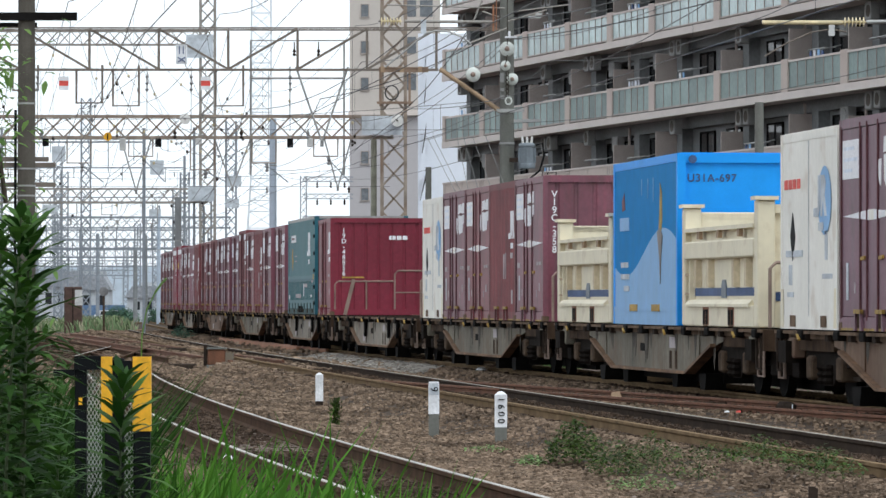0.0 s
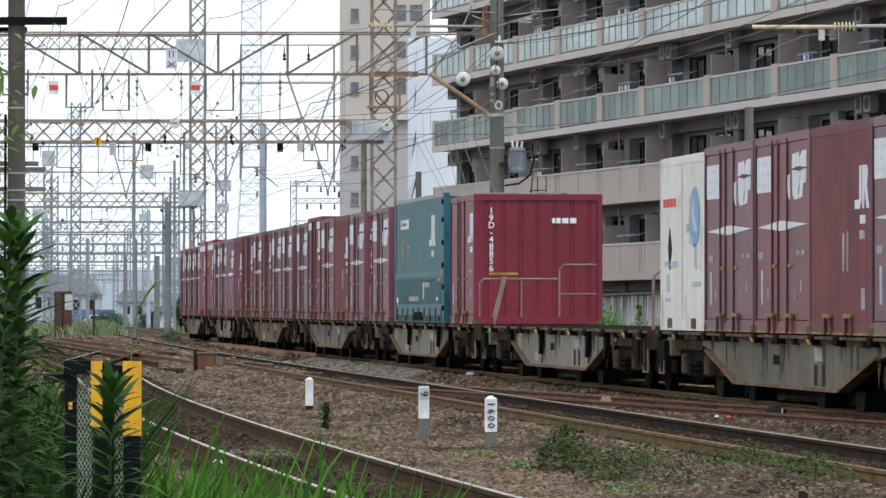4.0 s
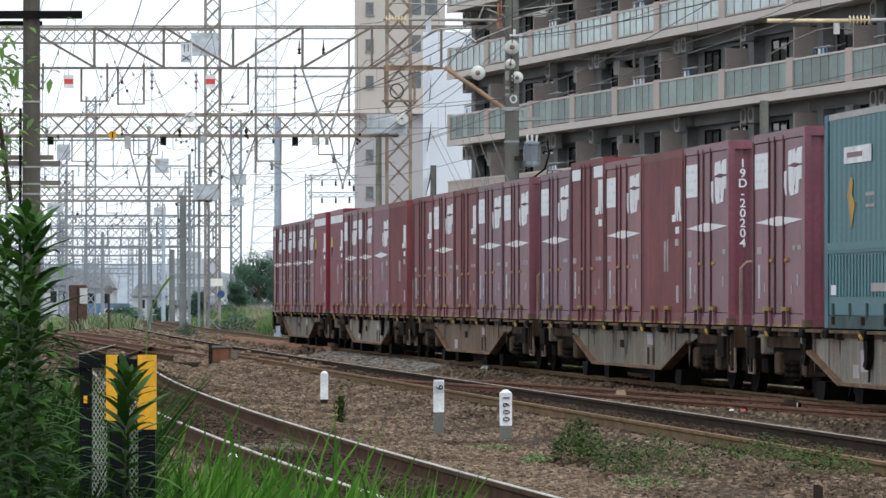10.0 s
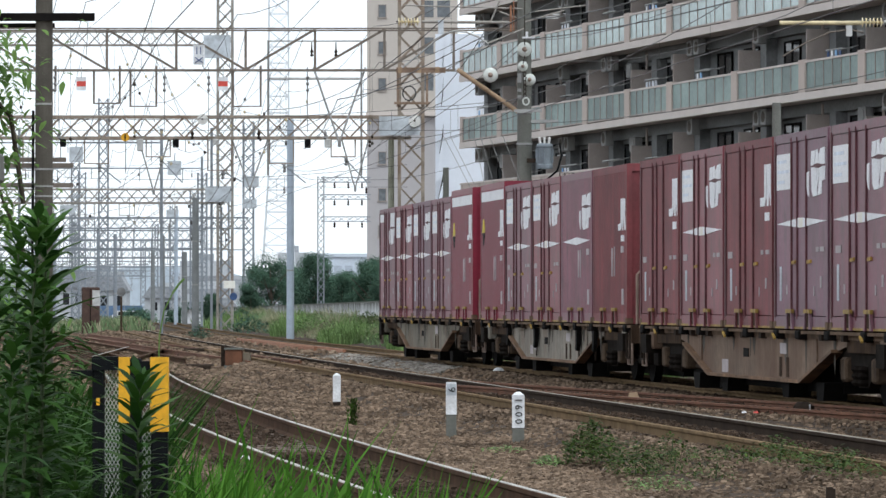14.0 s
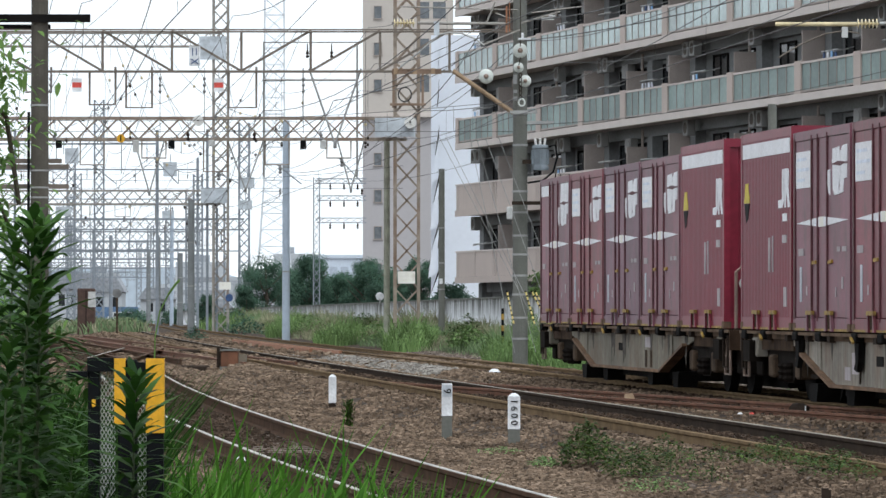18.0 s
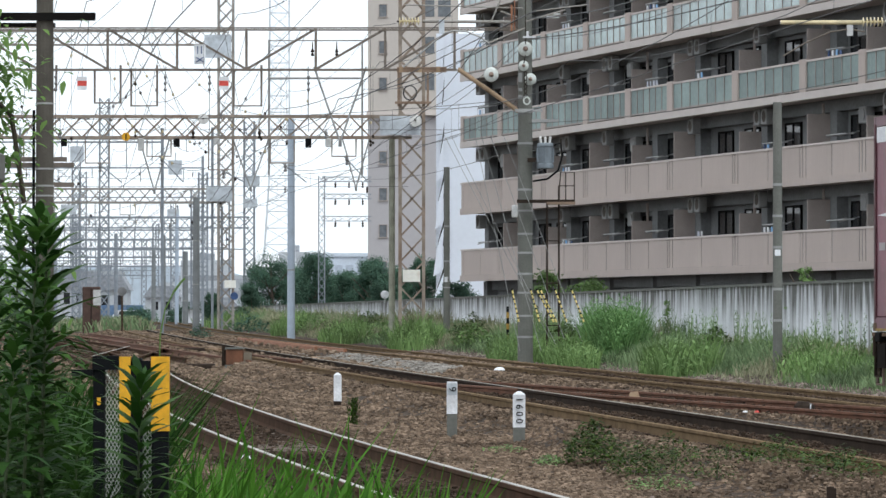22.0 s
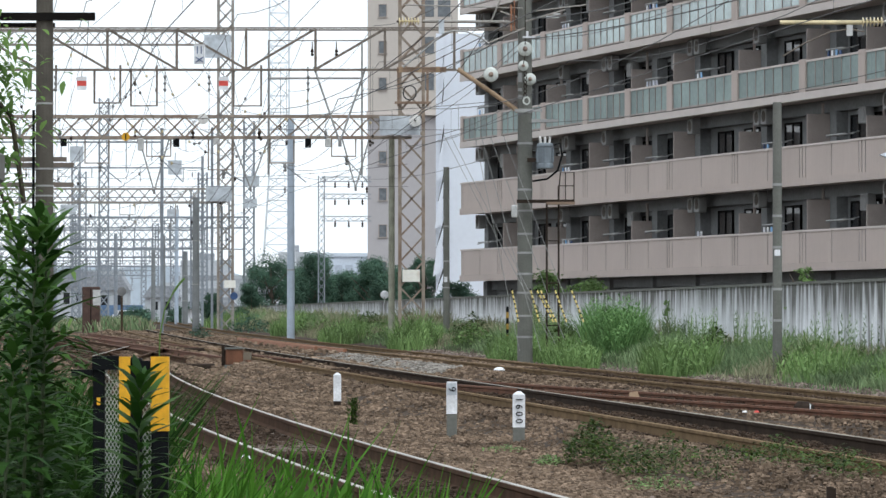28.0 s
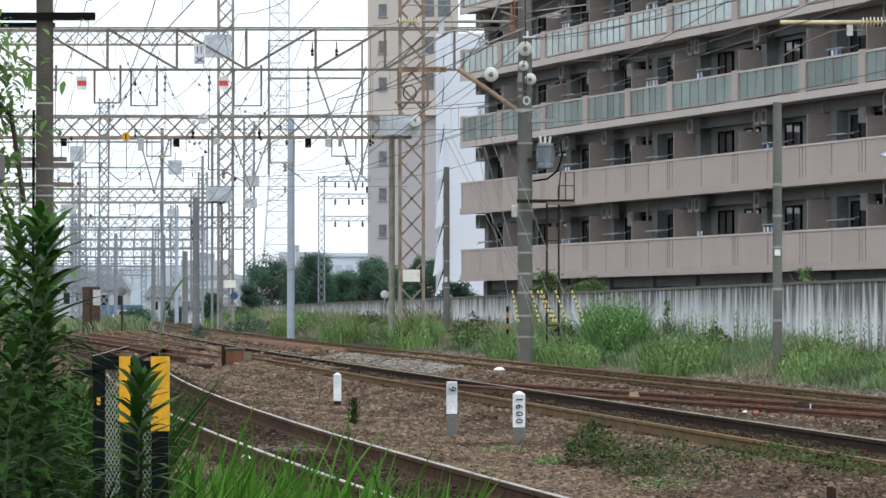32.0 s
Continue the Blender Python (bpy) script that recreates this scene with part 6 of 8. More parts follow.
def build_verge():
    rng = random.Random(3)
    # low grass from the ballast edge to the wall
    sets = {"a": ([], []), "b": ([], []), "c": ([], []), "e": ([], [])}
    count = 0
    while count < 90000:
        d = 52 + 290 * rng.random() ** 1.5
        lo, hi = line_main(d) + (2.9 if d < 110 else 3.2), line_wall(d) - 0.05
        x = lo + (hi - lo) * rng.random()
        e = (x - lo) / (hi - lo)
        n1 = noise.noise((x * 0.5, d * 0.18, 3.0))
        n2 = noise.noise((x * 0.9 + 7, d * 0.5, 9.0))
        if e < 0.22 + 0.2 * n2 and rng.random() < 0.8:
            continue
        z = ground_height(x, d)
        h = (0.2 + 0.65 * e + 1.1 * max(n1, 0) * e) * rng.uniform(0.5, 1.15) * (0.8 + min(max(d - 125, 0), 60) / 240)
        key = "b" if noise.noise((x * 0.3, d * 0.1, 20.0)) + 0.3 * rng.random() > (0.36 if d < 150 else 0.16) else "a"
        blade(*sets[key], (x, d, z - 0.03), h, rng.uniform(0.012, 0.026) * (1 if d < 160 else 1.7), (rng.uniform(0, 6.28), rng.uniform(0.0, 0.35)), rng.uniform(-0.9, 0.9), rng.uniform(0.1, 0.5))
        count += 1
    # dense tall weeds: one green bank behind the poles and patches along the wall
    for cx, cd, rx, rd, h0, num in ((4.2, 121, 0.78, 4.5, 1.85, 8000), (2.9, 112, 0.6, 5.0, 0.95, 1800), (4.8, 101, 0.8, 4.0, 1.1, 1500), (1.9, 125, 0.8, 6.0, 1.05, 1500), (7.0, 92, 0.8, 5.0, 0.85, 1300), (8.2, 84, 0.9, 6.0, 0.8, 1600), (8.9, 72, 0.9, 6.0, 0.85, 1600),
                                    (-0.9, 160, 0.9, 10.0, 1.25, 1700), (-3.6, 185, 1.0, 12, 1.2, 1500), (-6.9, 232, 1.0, 20, 1.3, 1600), (-12.0, 300, 2.2, 30, 1.4, 1500)):
        for _ in range(num):
            a, r = rng.uniform(0, 6.28), math.sqrt(rng.random())
            x, d = cx + math.cos(a) * r * rx, cd + math.sin(a) * r * rd
            h = h0 * (1.0 - 0.45 * r * r) * rng.uniform(0.55, 1.1) * (0.85 + 0.4 * noise.noise((x * 1.3, d * 0.4, 2)))
            k = rng.random()
            key = "e" if h0 > 1.8 else "c"
            if k < (0.2 if key == "e" else 0.45):
                blade(*sets[key], (x, d, ground_height(x, d) - 0.03), h, rng.uniform(0.02, 0.04), (rng.uniform(0, 6.28), rng.uniform(0.0, 0.2)), rng.uniform(-0.9, 0.9), 0.25)
            else:
                b = Vector((x, d, ground_height(x, d) + h * rng.uniform(0.25, 1.0)))
                leaf(*sets[key], b, Vector((rng.uniform(-1, 1), rng.uniform(-1, 1), rng.uniform(-0.1, 0.8))), rng.uniform(0.12, 0.25), rng.uniform(0.03, 0.055))
    for _ in range(420):
        d = rng.uniform(66, 150)
        x = line_wall(d) - rng.uniform(0.15, 1.6)
        if noise.noise((x * 0.8, d * 0.12, 31.0)) < -0.05:
            continue
        z, h = ground_height(x, d), rng.uniform(0.6, 1.25)
        blade(*sets["c"], (x, d, z - 0.03), h, 0.016, (rng.uniform(0, 6.28), 0.06), 0.0, 0.03)
        for k in range(26):
            q = 0.2 + 0.8 * k / 26
            a = k * 2.4
            leaf(*sets["c"], Vector((x, d, z + h * q)), Vector((math.cos(a), math.sin(a), 0.9)), 0.16 * (1.15 - 0.7 * q), 0.03)
    for _ in range(9000):
        d = rng.uniform(236, 335)
        x = d * rng.uniform(-0.092, -0.05)
        if abs(x - line_main(d)) < 2.0 or noise.noise((x * 0.35, d * 0.05, 40.0)) < -0.1:
            continue
        blade(*sets["b" if rng.random() < 0.35 else "a"], (x, d, ground_height(x, d) - 0.05), rng.uniform(0.25, 0.75), rng.uniform(0.04, 0.09), (rng.uniform(0, 6.28), rng.uniform(0.0, 0.35)), rng.uniform(-0.9, 0.9), 0.3)
    raw("verge_grass", *sets["a"], G_VERGE, "green uneven grass on the railway verge", "grass", "stuff")
    raw("weed_bank", *sets["e"], G_BANK, "rounded bank of dark green weeds before the wall", "weeds", "stuff")
    raw("dry_grass", *sets["b"], G_DRY, "dry straw-coloured grass on the verge", "grass", "stuff")
    raw("tall_weeds", *sets["c"], G_TALL, "dense tall green weeds along the wall", "weeds", "stuff")


# Beds whose stones get the colour with shade put in.
def shaded_bed(x, d):
    e = 0.12 * noise.noise((x * 2.0, d * 0.5, 8.0))
    return abs(x - line_near(d)) < 0.9 + e or (d < 100 and abs(x - line_main(d)) < 0.95 + e) or (d < 100 and abs(x - line_middle(d)) < 0.75 + e) or (48 < d < 83 and abs(x - line_cross(d)) < 0.7 + e)


def build_stones():
    rng = np.random.RandomState(4)
    cube = np.array([(x, y, z) for x in (-1, 1) for y in (-1, 1) for z in (-1, 1)], float)
    quads = np.array([(0, 1, 3, 2), (4, 6, 7, 5), (0, 4, 5, 1), (2, 3, 7, 6), (1, 5, 7, 3)])
    spots, pale, pink = [], [], []
    while len(spots) < 104000:
        d = 27.5 + 100 * rng.rand() ** 1.9
        half = d * 0.095 + 0.3
        x = rng.uniform(-half, half)
        if x > line_main(d) + 2.7:
            continue
        if any(abs(abs(x - line(d)) - 0.56) < 0.1 for line in (line_main, line_middle, line_near)):
            continue
        z = ground_height(x, d)
        spots.append((x, d, z, (0.0105 + 0.0145 * rng.rand()) * (1.0 if d < 50 else 1.0 + (d - 50) / 55)))
    for _ in range(14000):
        d = rng.uniform(105, 230)
        x = line_middle(d) + rng.uniform(-12, 3.0)
        spots.append((x, d, ground_height(x, d), 0.04 + 0.045 * rng.rand()))
    while len(pale) < 6000:
        k = rng.rand()
        if k < 0.45:
            d = rng.uniform(101, 128)
            x = line_main(d) - 1.75 + rng.uniform(-0.7, 0.7)
            if x < line_middle(d) + 0.9:
                continue
        else:
            d = rng.uniform(52, 150)
            x = line_main(d) + 2.7 + rng.uniform(-0.9, 0.7)
            pink.append((x, d, ground_height(x, d), 0.022 + 0.025 * rng.rand()))
            continue
        pale.append((x, d, ground_height(x, d), 0.03 + 0.035 * rng.rand()))
    grimy = [p for p in spots if shaded_bed(p[0], p[1])]
    spots = [p for p in spots if not shaded_bed(p[0], p[1])]
    for name, pts, m, label in (("ballast_stones", spots, M_STONE, "loose brown ballast stones"), ("grimy_stones", grimy, M_SHADESTONE, "dark dusty ballast stones between the rails, shade put into their colour"), ("pinkish_stones", pink, M_PINKSTONE, "dusty pinkish grey stones along the verge"), ("grey_stones", pale, M_PALESTONE, "pale grey fresh ballast stones")):
        pts = np.array(pts)
        n = len(pts)
        v = cube[None] * rng.uniform(0.55, 1.15, (n, 1, 3)) * rng.uniform(0.75, 1.1, (n, 8, 3))
        a = rng.uniform(0, 6.28, n)
        b = rng.uniform(-0.6, 0.6, n)
        ca, sa, cb, sb = (q[:, None] for q in (np.cos(a), np.sin(a), np.cos(b), np.sin(b)))
        x, y, z = v[..., 0], v[..., 1], v[..., 2]
        x, z = x * cb - z * sb, x * sb + z * cb
        x, y = x * ca - y * sa, x * sa + y * ca
        out = np.stack([x, y, z * 0.8], -1) * pts[:, 3][:, None, None] + pts[:, None, :3] + np.array([0.0, 0.0, 0.014])
        f = (quads[None] + 8 * np.arange(n)[:, None, None]).reshape(-1, 4)
        raw(name, out.reshape(-1, 3).tolist(), f.tolist(), m, label, "ballast", "stuff")


def tall_weed(x, d, top, lean, seed, leaf_len=0.15, label="tall leafy green weed with narrow leaves", from_z=-0.45, spacing=0.0085, spread=1.25):
    rng = random.Random(seed)
    t = thing("tall_weed", label, "weed", "weeds beside the fence", at=pose(x, d, from_z))
    h = top - from_z
    pts = [Vector((lean * (k / 8) ** 2, 0.02 * math.sin(k), h * k / 8)) for k in range(9)]
    s = Shape()
    for i, p in enumerate(pts):
        s.v += [(p.x + (0.009 - 0.0008 * i) * math.cos(a * math.pi / 3), p.y + (0.009 - 0.0008 * i) * math.sin(a * math.pi / 3), p.z) for a in range(6)]
    s.f += [(i * 6 + a, i * 6 + (a + 1) % 6, i * 6 + 6 + (a + 1) % 6, i * 6 + 6 + a) for i in range(8) for a in range(6)]
    part("stem", s, G_STEM, t)
    v, f = [], []
    z, ang = h * 0.22, rng.uniform(0, 6)
    while z < h:
        k = z / h
        base = Vector((lean * k * k, 0.02 * math.sin(8 * k), z))
        ang += 2.4
        rise = 0.35 + 0.9 * max(0, k - 0.8) * 5
        ll = leaf_len * rng.uniform(0.7, 1.15) * (1.0 if k < 0.85 else 1.0 - 3.2 * (k - 0.85)) * spread
        leaf(v, f, base, Vector((math.cos(ang), math.sin(ang), rise)), ll, min(0.032, leaf_len * rng.uniform(0.19, 0.27)), rng.uniform(0.15, 0.5))
        z += spacing * rng.uniform(0.7, 1.3)
    raw("leaves", v, f, G_LUSH, parent=t)
    return t


def build_near_plants():
    rng = random.Random(11)
    for x, d, top, lean, seed, ll in ((-1.20, 14.0, 1.36, 0.06, 1, 0.155), (-1.27, 14.4, 1.22, -0.03, 2, 0.15), (-1.225, 13.6, 0.98, 0.05, 3, 0.14), (-1.31, 15.2, 1.05, 0.02, 4, 0.15),
                                      (-1.12, 14.8, 0.70, 0.03, 6, 0.14), (-1.38, 15.6, 1.34, 0.05, 9, 0.15), (-1.17, 14.6, 0.88, -0.02, 12, 0.14), (-1.24, 14.9, 1.12, 0.03, 13, 0.145)):
        tall_weed(x, d, top, lean, seed, ll)
    tall_weed(-1.145, 14.1, 1.345, 0.02, 31, 0.185, "tall broad-leaved green weed before the pole", spacing=0.0075, spread=1.4)
    tall_weed(-1.175, 14.3, 1.15, 0.03, 32, 0.17, "tall broad-leaved green weed before the pole", spacing=0.008, spread=1.4)
    tall_weed(-1.0, 16.2, 0.865, 0.01, 5, 0.2, "leafy green weed growing in front of the fence", spacing=0.006, spread=1.5)
    v, f = [], []
    for _ in range(1000):
        d = rng.uniform(17.5, 24)
        px = rng.uniform(-0.062, 0.0)
        if rng.random() < 0.35:
            px = rng.uniform(-0.062, -0.035)
        x = px * d
        hmax = 0.66 - 0.22 * (px + 0.062) / 0.062
        h = hmax * rng.uniform(0.45, 1.0) + 0.32
        if rng.random() < 0.05:
            h += 0.2
        blade(v, f, (x, d, -0.44), h + 0.12, rng.uniform(0.011, 0.026), (rng.uniform(0, 6.28), rng.uniform(0.0, 0.25)), rng.uniform(-0.8, 0.8), rng.uniform(0.05, 0.4))
    raw("foreground_grass", v, f, G_NEAR, "fresh green grass blades by the fence", "grass", "stuff")
    v, f = [], []
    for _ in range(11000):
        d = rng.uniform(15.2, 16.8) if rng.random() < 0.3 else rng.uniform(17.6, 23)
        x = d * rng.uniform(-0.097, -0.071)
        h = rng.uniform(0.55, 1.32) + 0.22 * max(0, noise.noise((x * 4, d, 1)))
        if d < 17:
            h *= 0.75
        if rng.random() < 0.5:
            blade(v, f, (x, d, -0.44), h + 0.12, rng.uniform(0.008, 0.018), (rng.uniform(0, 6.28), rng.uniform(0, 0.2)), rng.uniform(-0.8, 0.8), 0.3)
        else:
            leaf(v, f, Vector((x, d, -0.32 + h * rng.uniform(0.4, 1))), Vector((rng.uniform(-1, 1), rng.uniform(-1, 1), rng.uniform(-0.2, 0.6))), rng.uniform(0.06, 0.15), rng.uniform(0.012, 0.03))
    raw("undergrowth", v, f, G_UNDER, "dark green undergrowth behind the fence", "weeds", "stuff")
    # a pale branch hangs in from the side
    b = thing("tree_branch", "pale green leafy branch beside the pole", "branch", at=pose(-2.05, 23, 1.5))
    s = Shape().run([(-0.5, 0, 0.9), (-0.2, 0, 0.75), (0.05, 0.0, 0.5), (0.1, 0.1, 0.1)], 0.012).run([(-0.4, 0.1, 0.2), (0, 0, 0.15), (0.12, 0, -0.15)], 0.01)
    part("twig", s, G_BARK, b)
    v, f = [], []
    for _ in range(2200):
        c = Vector((rng.gauss(-0.12, 0.14), rng.gauss(0, 0.15), rng.choice((rng.gauss(0.75, 0.12), rng.gauss(0.45, 0.12), rng.gauss(0.05, 0.15), rng.gauss(-0.3, 0.12)))))
        leaf(v, f, c, Vector((rng.uniform(-1, 1), rng.uniform(-1, 1), rng.uniform(-0.5, 0.6))), rng.uniform(0.05, 0.09), rng.uniform(0.018, 0.03))
    raw("leaves", v, f, G_PALE, parent=b)
    # one thin arching grass stalk above the fence
    st = thing("grass_stalk", "single arching pale grass stalk", "grass", at=pose(-0.99, 17.3, 0))
    part("stalk", Shape().run([(0.01, 0, -0.2), (0.0, 0, 0.85), (0.004, 0, 1.0), (0.02, 0, 1.09), (0.05, 0, 1.15)], 0.0028), G_PALE, st)
    part("seed_head", Shape().run([(0.05, 0, 1.15), (0.075, 0, 1.185), (0.09, 0, 1.2)], 0.0045), G_PALE, st)


def weed_patch(label, x, d, rx, rd, h, num, seed, m=None, size=0.06):
    rng = random.Random(seed)
    t = thing("weed_clump", label, "weed", "weeds on the ballast", at=pose(x, d, ground_height(x, d)))
    v, f, s = [], [], Shape()
    for _ in range(num):
        a, r = rng.uniform(0, 6.28), rng.random() ** 0.7
        px, py = math.cos(a) * r * rx, math.sin(a) * r * rd
        hh = h * (1 - 0.6 * r) * rng.uniform(0.2, 1.0)
        leaf(v, f, Vector((px, py, hh)), Vector((rng.uniform(-1, 1), rng.uniform(-1, 1), rng.uniform(-0.1, 0.5))), size * rng.uniform(0.6, 1.3), size * rng.uniform(0.35, 0.6))
    part("stem", Shape().tube((0, 0, -0.05), (0.02, 0, h * 0.7), 0.006, n=6), G_STEM, t)
    raw("leaves", v, f, m or G_WEED, parent=t)


def build_weeds():
    weed_patch("dark green leafy weed growing in the ballast", 1.38, 45.8, 0.28, 0.8, 0.5, 1300, 1, None, 0.06)
    weed_patch("dark green leafy weed growing in the ballast", 1.68, 43.4, 0.26, 0.7, 0.38, 650, 12, None, 0.055)
    weed_patch("low straggling weed on the ballast", 2.05, 44.6, 0.26, 0.9, 0.3, 420, 15, None, 0.05)
    weed_patch("low straggling weed on the ballast", 2.45, 43.2, 0.3, 0.9, 0.2, 220, 16, None, 0.05)
    weed_patch("low straggling weed on the ballast", 1.75, 40.4, 0.3, 0.8, 0.16, 240, 17, G_TALL, 0.045)
    weed_patch("scattered small weeds on the ballast", 2.0, 43.0, 0.34, 1.2, 0.24, 300, 2, None, 0.045)
    weed_patch("thin twiggy weed on the ballast", 2.25, 41.0, 0.22, 0.8, 0.26, 160, 14, None, 0.045)
    weed_patch("low weeds creeping along the rail", 2.85, 42.0, 0.34, 2.0, 0.27, 560, 3, None, 0.055)
    weed_patch("low weeds creeping along the rail", 3.15, 39.2, 0.3, 1.6, 0.27, 480, 4, None, 0.055)
    weed_patch("small low weed on the ballast", 0.98, 46.0, 0.14, 0.5, 0.12, 160, 5, G_TALL, 0.06)
    weed_patch("small low weed on the ballast", 0.62, 50.0, 0.25, 0.9, 0.08, 160, 6, G_TALL, 0.045)
    t = thing("weed_tuft", "narrow upright green weed tuft on the ballast", "weed", at=pose(-1.08, 60, -0.28))
    v, f = [], []
    rng = random.Random(8)
    for _ in range(420):
        z = rng.uniform(0, 0.36)
        leaf(v, f, Vector((rng.gauss(0, 0.025), rng.gauss(0, 0.03), z)), Vector((rng.uniform(-1, 1), rng.uniform(-1, 1), 1.2)), 0.07, 0.014)
    raw("leaves", v, f, G_WEED, parent=t)
    part("stem", Shape().tube((0, 0, -0.05), (0, 0, 0.34), 0.006, n=6), G_STEM, t)
    for k, (d, e, h, r) in enumerate(((128, 0.45, 0.95, 0.7), (146, 0.35, 0.8, 0.7), (158, 0.6, 1.1, 0.8), (176, 0.4, 1.0, 0.9), (196, 0.55, 1.1, 0.9), (214, 0.35, 1.0, 1.0), (112, 0.75, 0.9, 0.5), (88, 0.7, 0.8, 0.5), (78, 0.85, 0.75, 0.5))):
        x = line_main(d) + 2.5 + e * (line_wall(d) - line_main(d) - 2.6)
        weed_patch("dark green bushy weed on the verge", x, d, r, r * 1.6, h, 700, 40 + k, G_TALL if k % 2 else G_WEED, 0.16)
    weed_patch("dark shrub beside the main track", -8.7, 222, 1.0, 1.0, 1.2, 600, 9, G_TREE, 0.2)
    weed_patch("small dark shrub beside the middle track", -9.3, 190, 0.5, 0.8, 0.7, 400, 10, G_TREE, 0.14)


def tree(label, x, d, h, w, seed, m=None, num=5200, size=0.26, low=0.15, z0=-0.3):
    rng = random.Random(seed)
    t = thing("tree", label, "tree", "trees behind the wall", at=pose(x, d, z0))
    tr = Shape().tube((0, 0, 0), (0.1, 0, h * 0.45), 0.13 * h / 5, 0.09 * h / 5, 9).tube((0.1, 0, h * 0.45), (0, 0.1, h * 0.8), 0.09 * h / 5, 0.03, 8)
    for i in range(6):
        a = i * 1.05 + rng.random()
        z = h * rng.uniform(0.3, 0.6)
        tr.tube((0.07, 0, z), (math.cos(a) * w * 0.33, math.sin(a) * w * 0.33, z + h * 0.25), 0.05 * h / 5, 0.015, 6)
    part("trunk", tr, G_BARK, t)
    lumps = []
    for _ in range(64):
        a, k = rng.uniform(0, 6.28), rng.random()
        z = h * (low + (0.9 - low) * k)
        rr = w / 2 * (0.35 + 0.65 * math.sin(math.pi * min(1, (k * 0.85 + 0.12)))) * rng.uniform(0.2, 0.85)
        lumps.append((math.cos(a) * rr, math.sin(a) * rr, z, w * rng.uniform(0.10, 0.17)))
    v, f = [], []
    for _ in range(num):
        c = rng.choice(lumps)
        out = Vector((rng.gauss(0, 1), rng.gauss(0, 1), rng.gauss(0, 0.8))).normalized()
        at = Vector(c[:3]) + out * (c[3] * rng.uniform(0.35, 1.15))
        face = (out + Vector((0, 0, 0.35)) + Vector((rng.gauss(0, 0.4), rng.gauss(0, 0.4), rng.gauss(0, 0.4)))).normalized()
        a = face.orthogonal().normalized()
        b = face.cross(a)
        turn = rng.uniform(0, 6.28)
        p, q = a * math.cos(turn) + b * math.sin(turn), b * math.cos(turn) - a * math.sin(turn)
        ln, wd = size * rng.uniform(0.6, 1.2), size * rng.uniform(0.3, 0.55)
        k = len(v)
        v += [tuple(at - p * ln), tuple(at + q * wd), tuple(at + p * ln), tuple(at - q * wd)]
        f.append((k, k + 1, k + 2, k + 3))
    raw("crown", v, f, m or G_TREE, parent=t)


def build_trees():
    for x, d, h, w, low in ((-11.2, 322, 5.9, 4.8, 0.05), (-8.5, 326, 5.9, 4.2, 0.1), (-6.7, 330, 4.6, 4.0, 0.05), (-4.7, 324, 5.6, 4.4, 0.05), (-9.9, 331, 5.0, 3.8, 0.05), (-2.9, 330, 5.2, 3.6, 0.05), (-6.0, 333, 4.8, 3.6, 0.05), (-7.6, 336, 4.6, 4.4, 0.05)):
        tree("dark green bushy tree behind the wall", x, d, h, w, int(d + x), None, 24000, 0.075, low)
    tree("dark green bush hiding the far end of the wall", -11.7, 302, 3.6, 2.2, 2, None, 14000, 0.07, 0.0)
    tree("dark green tree behind the lattice mast", -3.2, 262, 3.4, 3.0, 6, None, 13000, 0.07, 0.05)
    tree("dark green tree behind the lattice mast", -0.95, 262, 5.0, 2.6, 7, None, 14000, 0.07, 0.1)
    tree("low green shrub behind the wall", 0.6, 222, 3.2, 2.4, 8, None, 9000, 0.07)
    tree("green shrub standing above the wall", 3.3, 158, 3.1, 1.6, 9, G_TALL, 2200, 0.075)
    tree("green shrub standing above the wall", 4.6, 156, 2.75, 2.2, 10, G_TALL, 2400, 0.075)
    tree("bushy green shrub leaning over the wall", 7.95, 109.6, 2.75, 0.9, 71, G_TALL, 800, 0.055)
    tree("trimmed dark hedge bush beyond the tracks", -15.4, 330, 2.4, 1.9, 72, None, 6000, 0.08, 0.0, 0.45)
    for i, (x, d, h, w) in enumerate(((-40, 470, 2.4, 7), (-27, 440, 1.6, 5), (-45, 500, 4.0, 8), (-22, 430, 2.0, 5), (-28.6, 400, 0.8, 2.5))):
        tree("dark low shrubs at the far end of the yard", x, d, h * 0.8, w, 60 + i, None, 5000, 0.13, low=0.0, z0=0.45)
    for i, (x, d, h) in enumerate(((6.75, 121, 2.1), (7.4, 118, 2.3), (5.6, 128, 2.1))):
        tree("small green shrub peeping over the wall", x + 0.35, d, h, 0.9, 20 + i, G_TALL, 700, 0.055)


build_verge()
build_stones()
build_near_plants()
build_weeds()
build_trees()


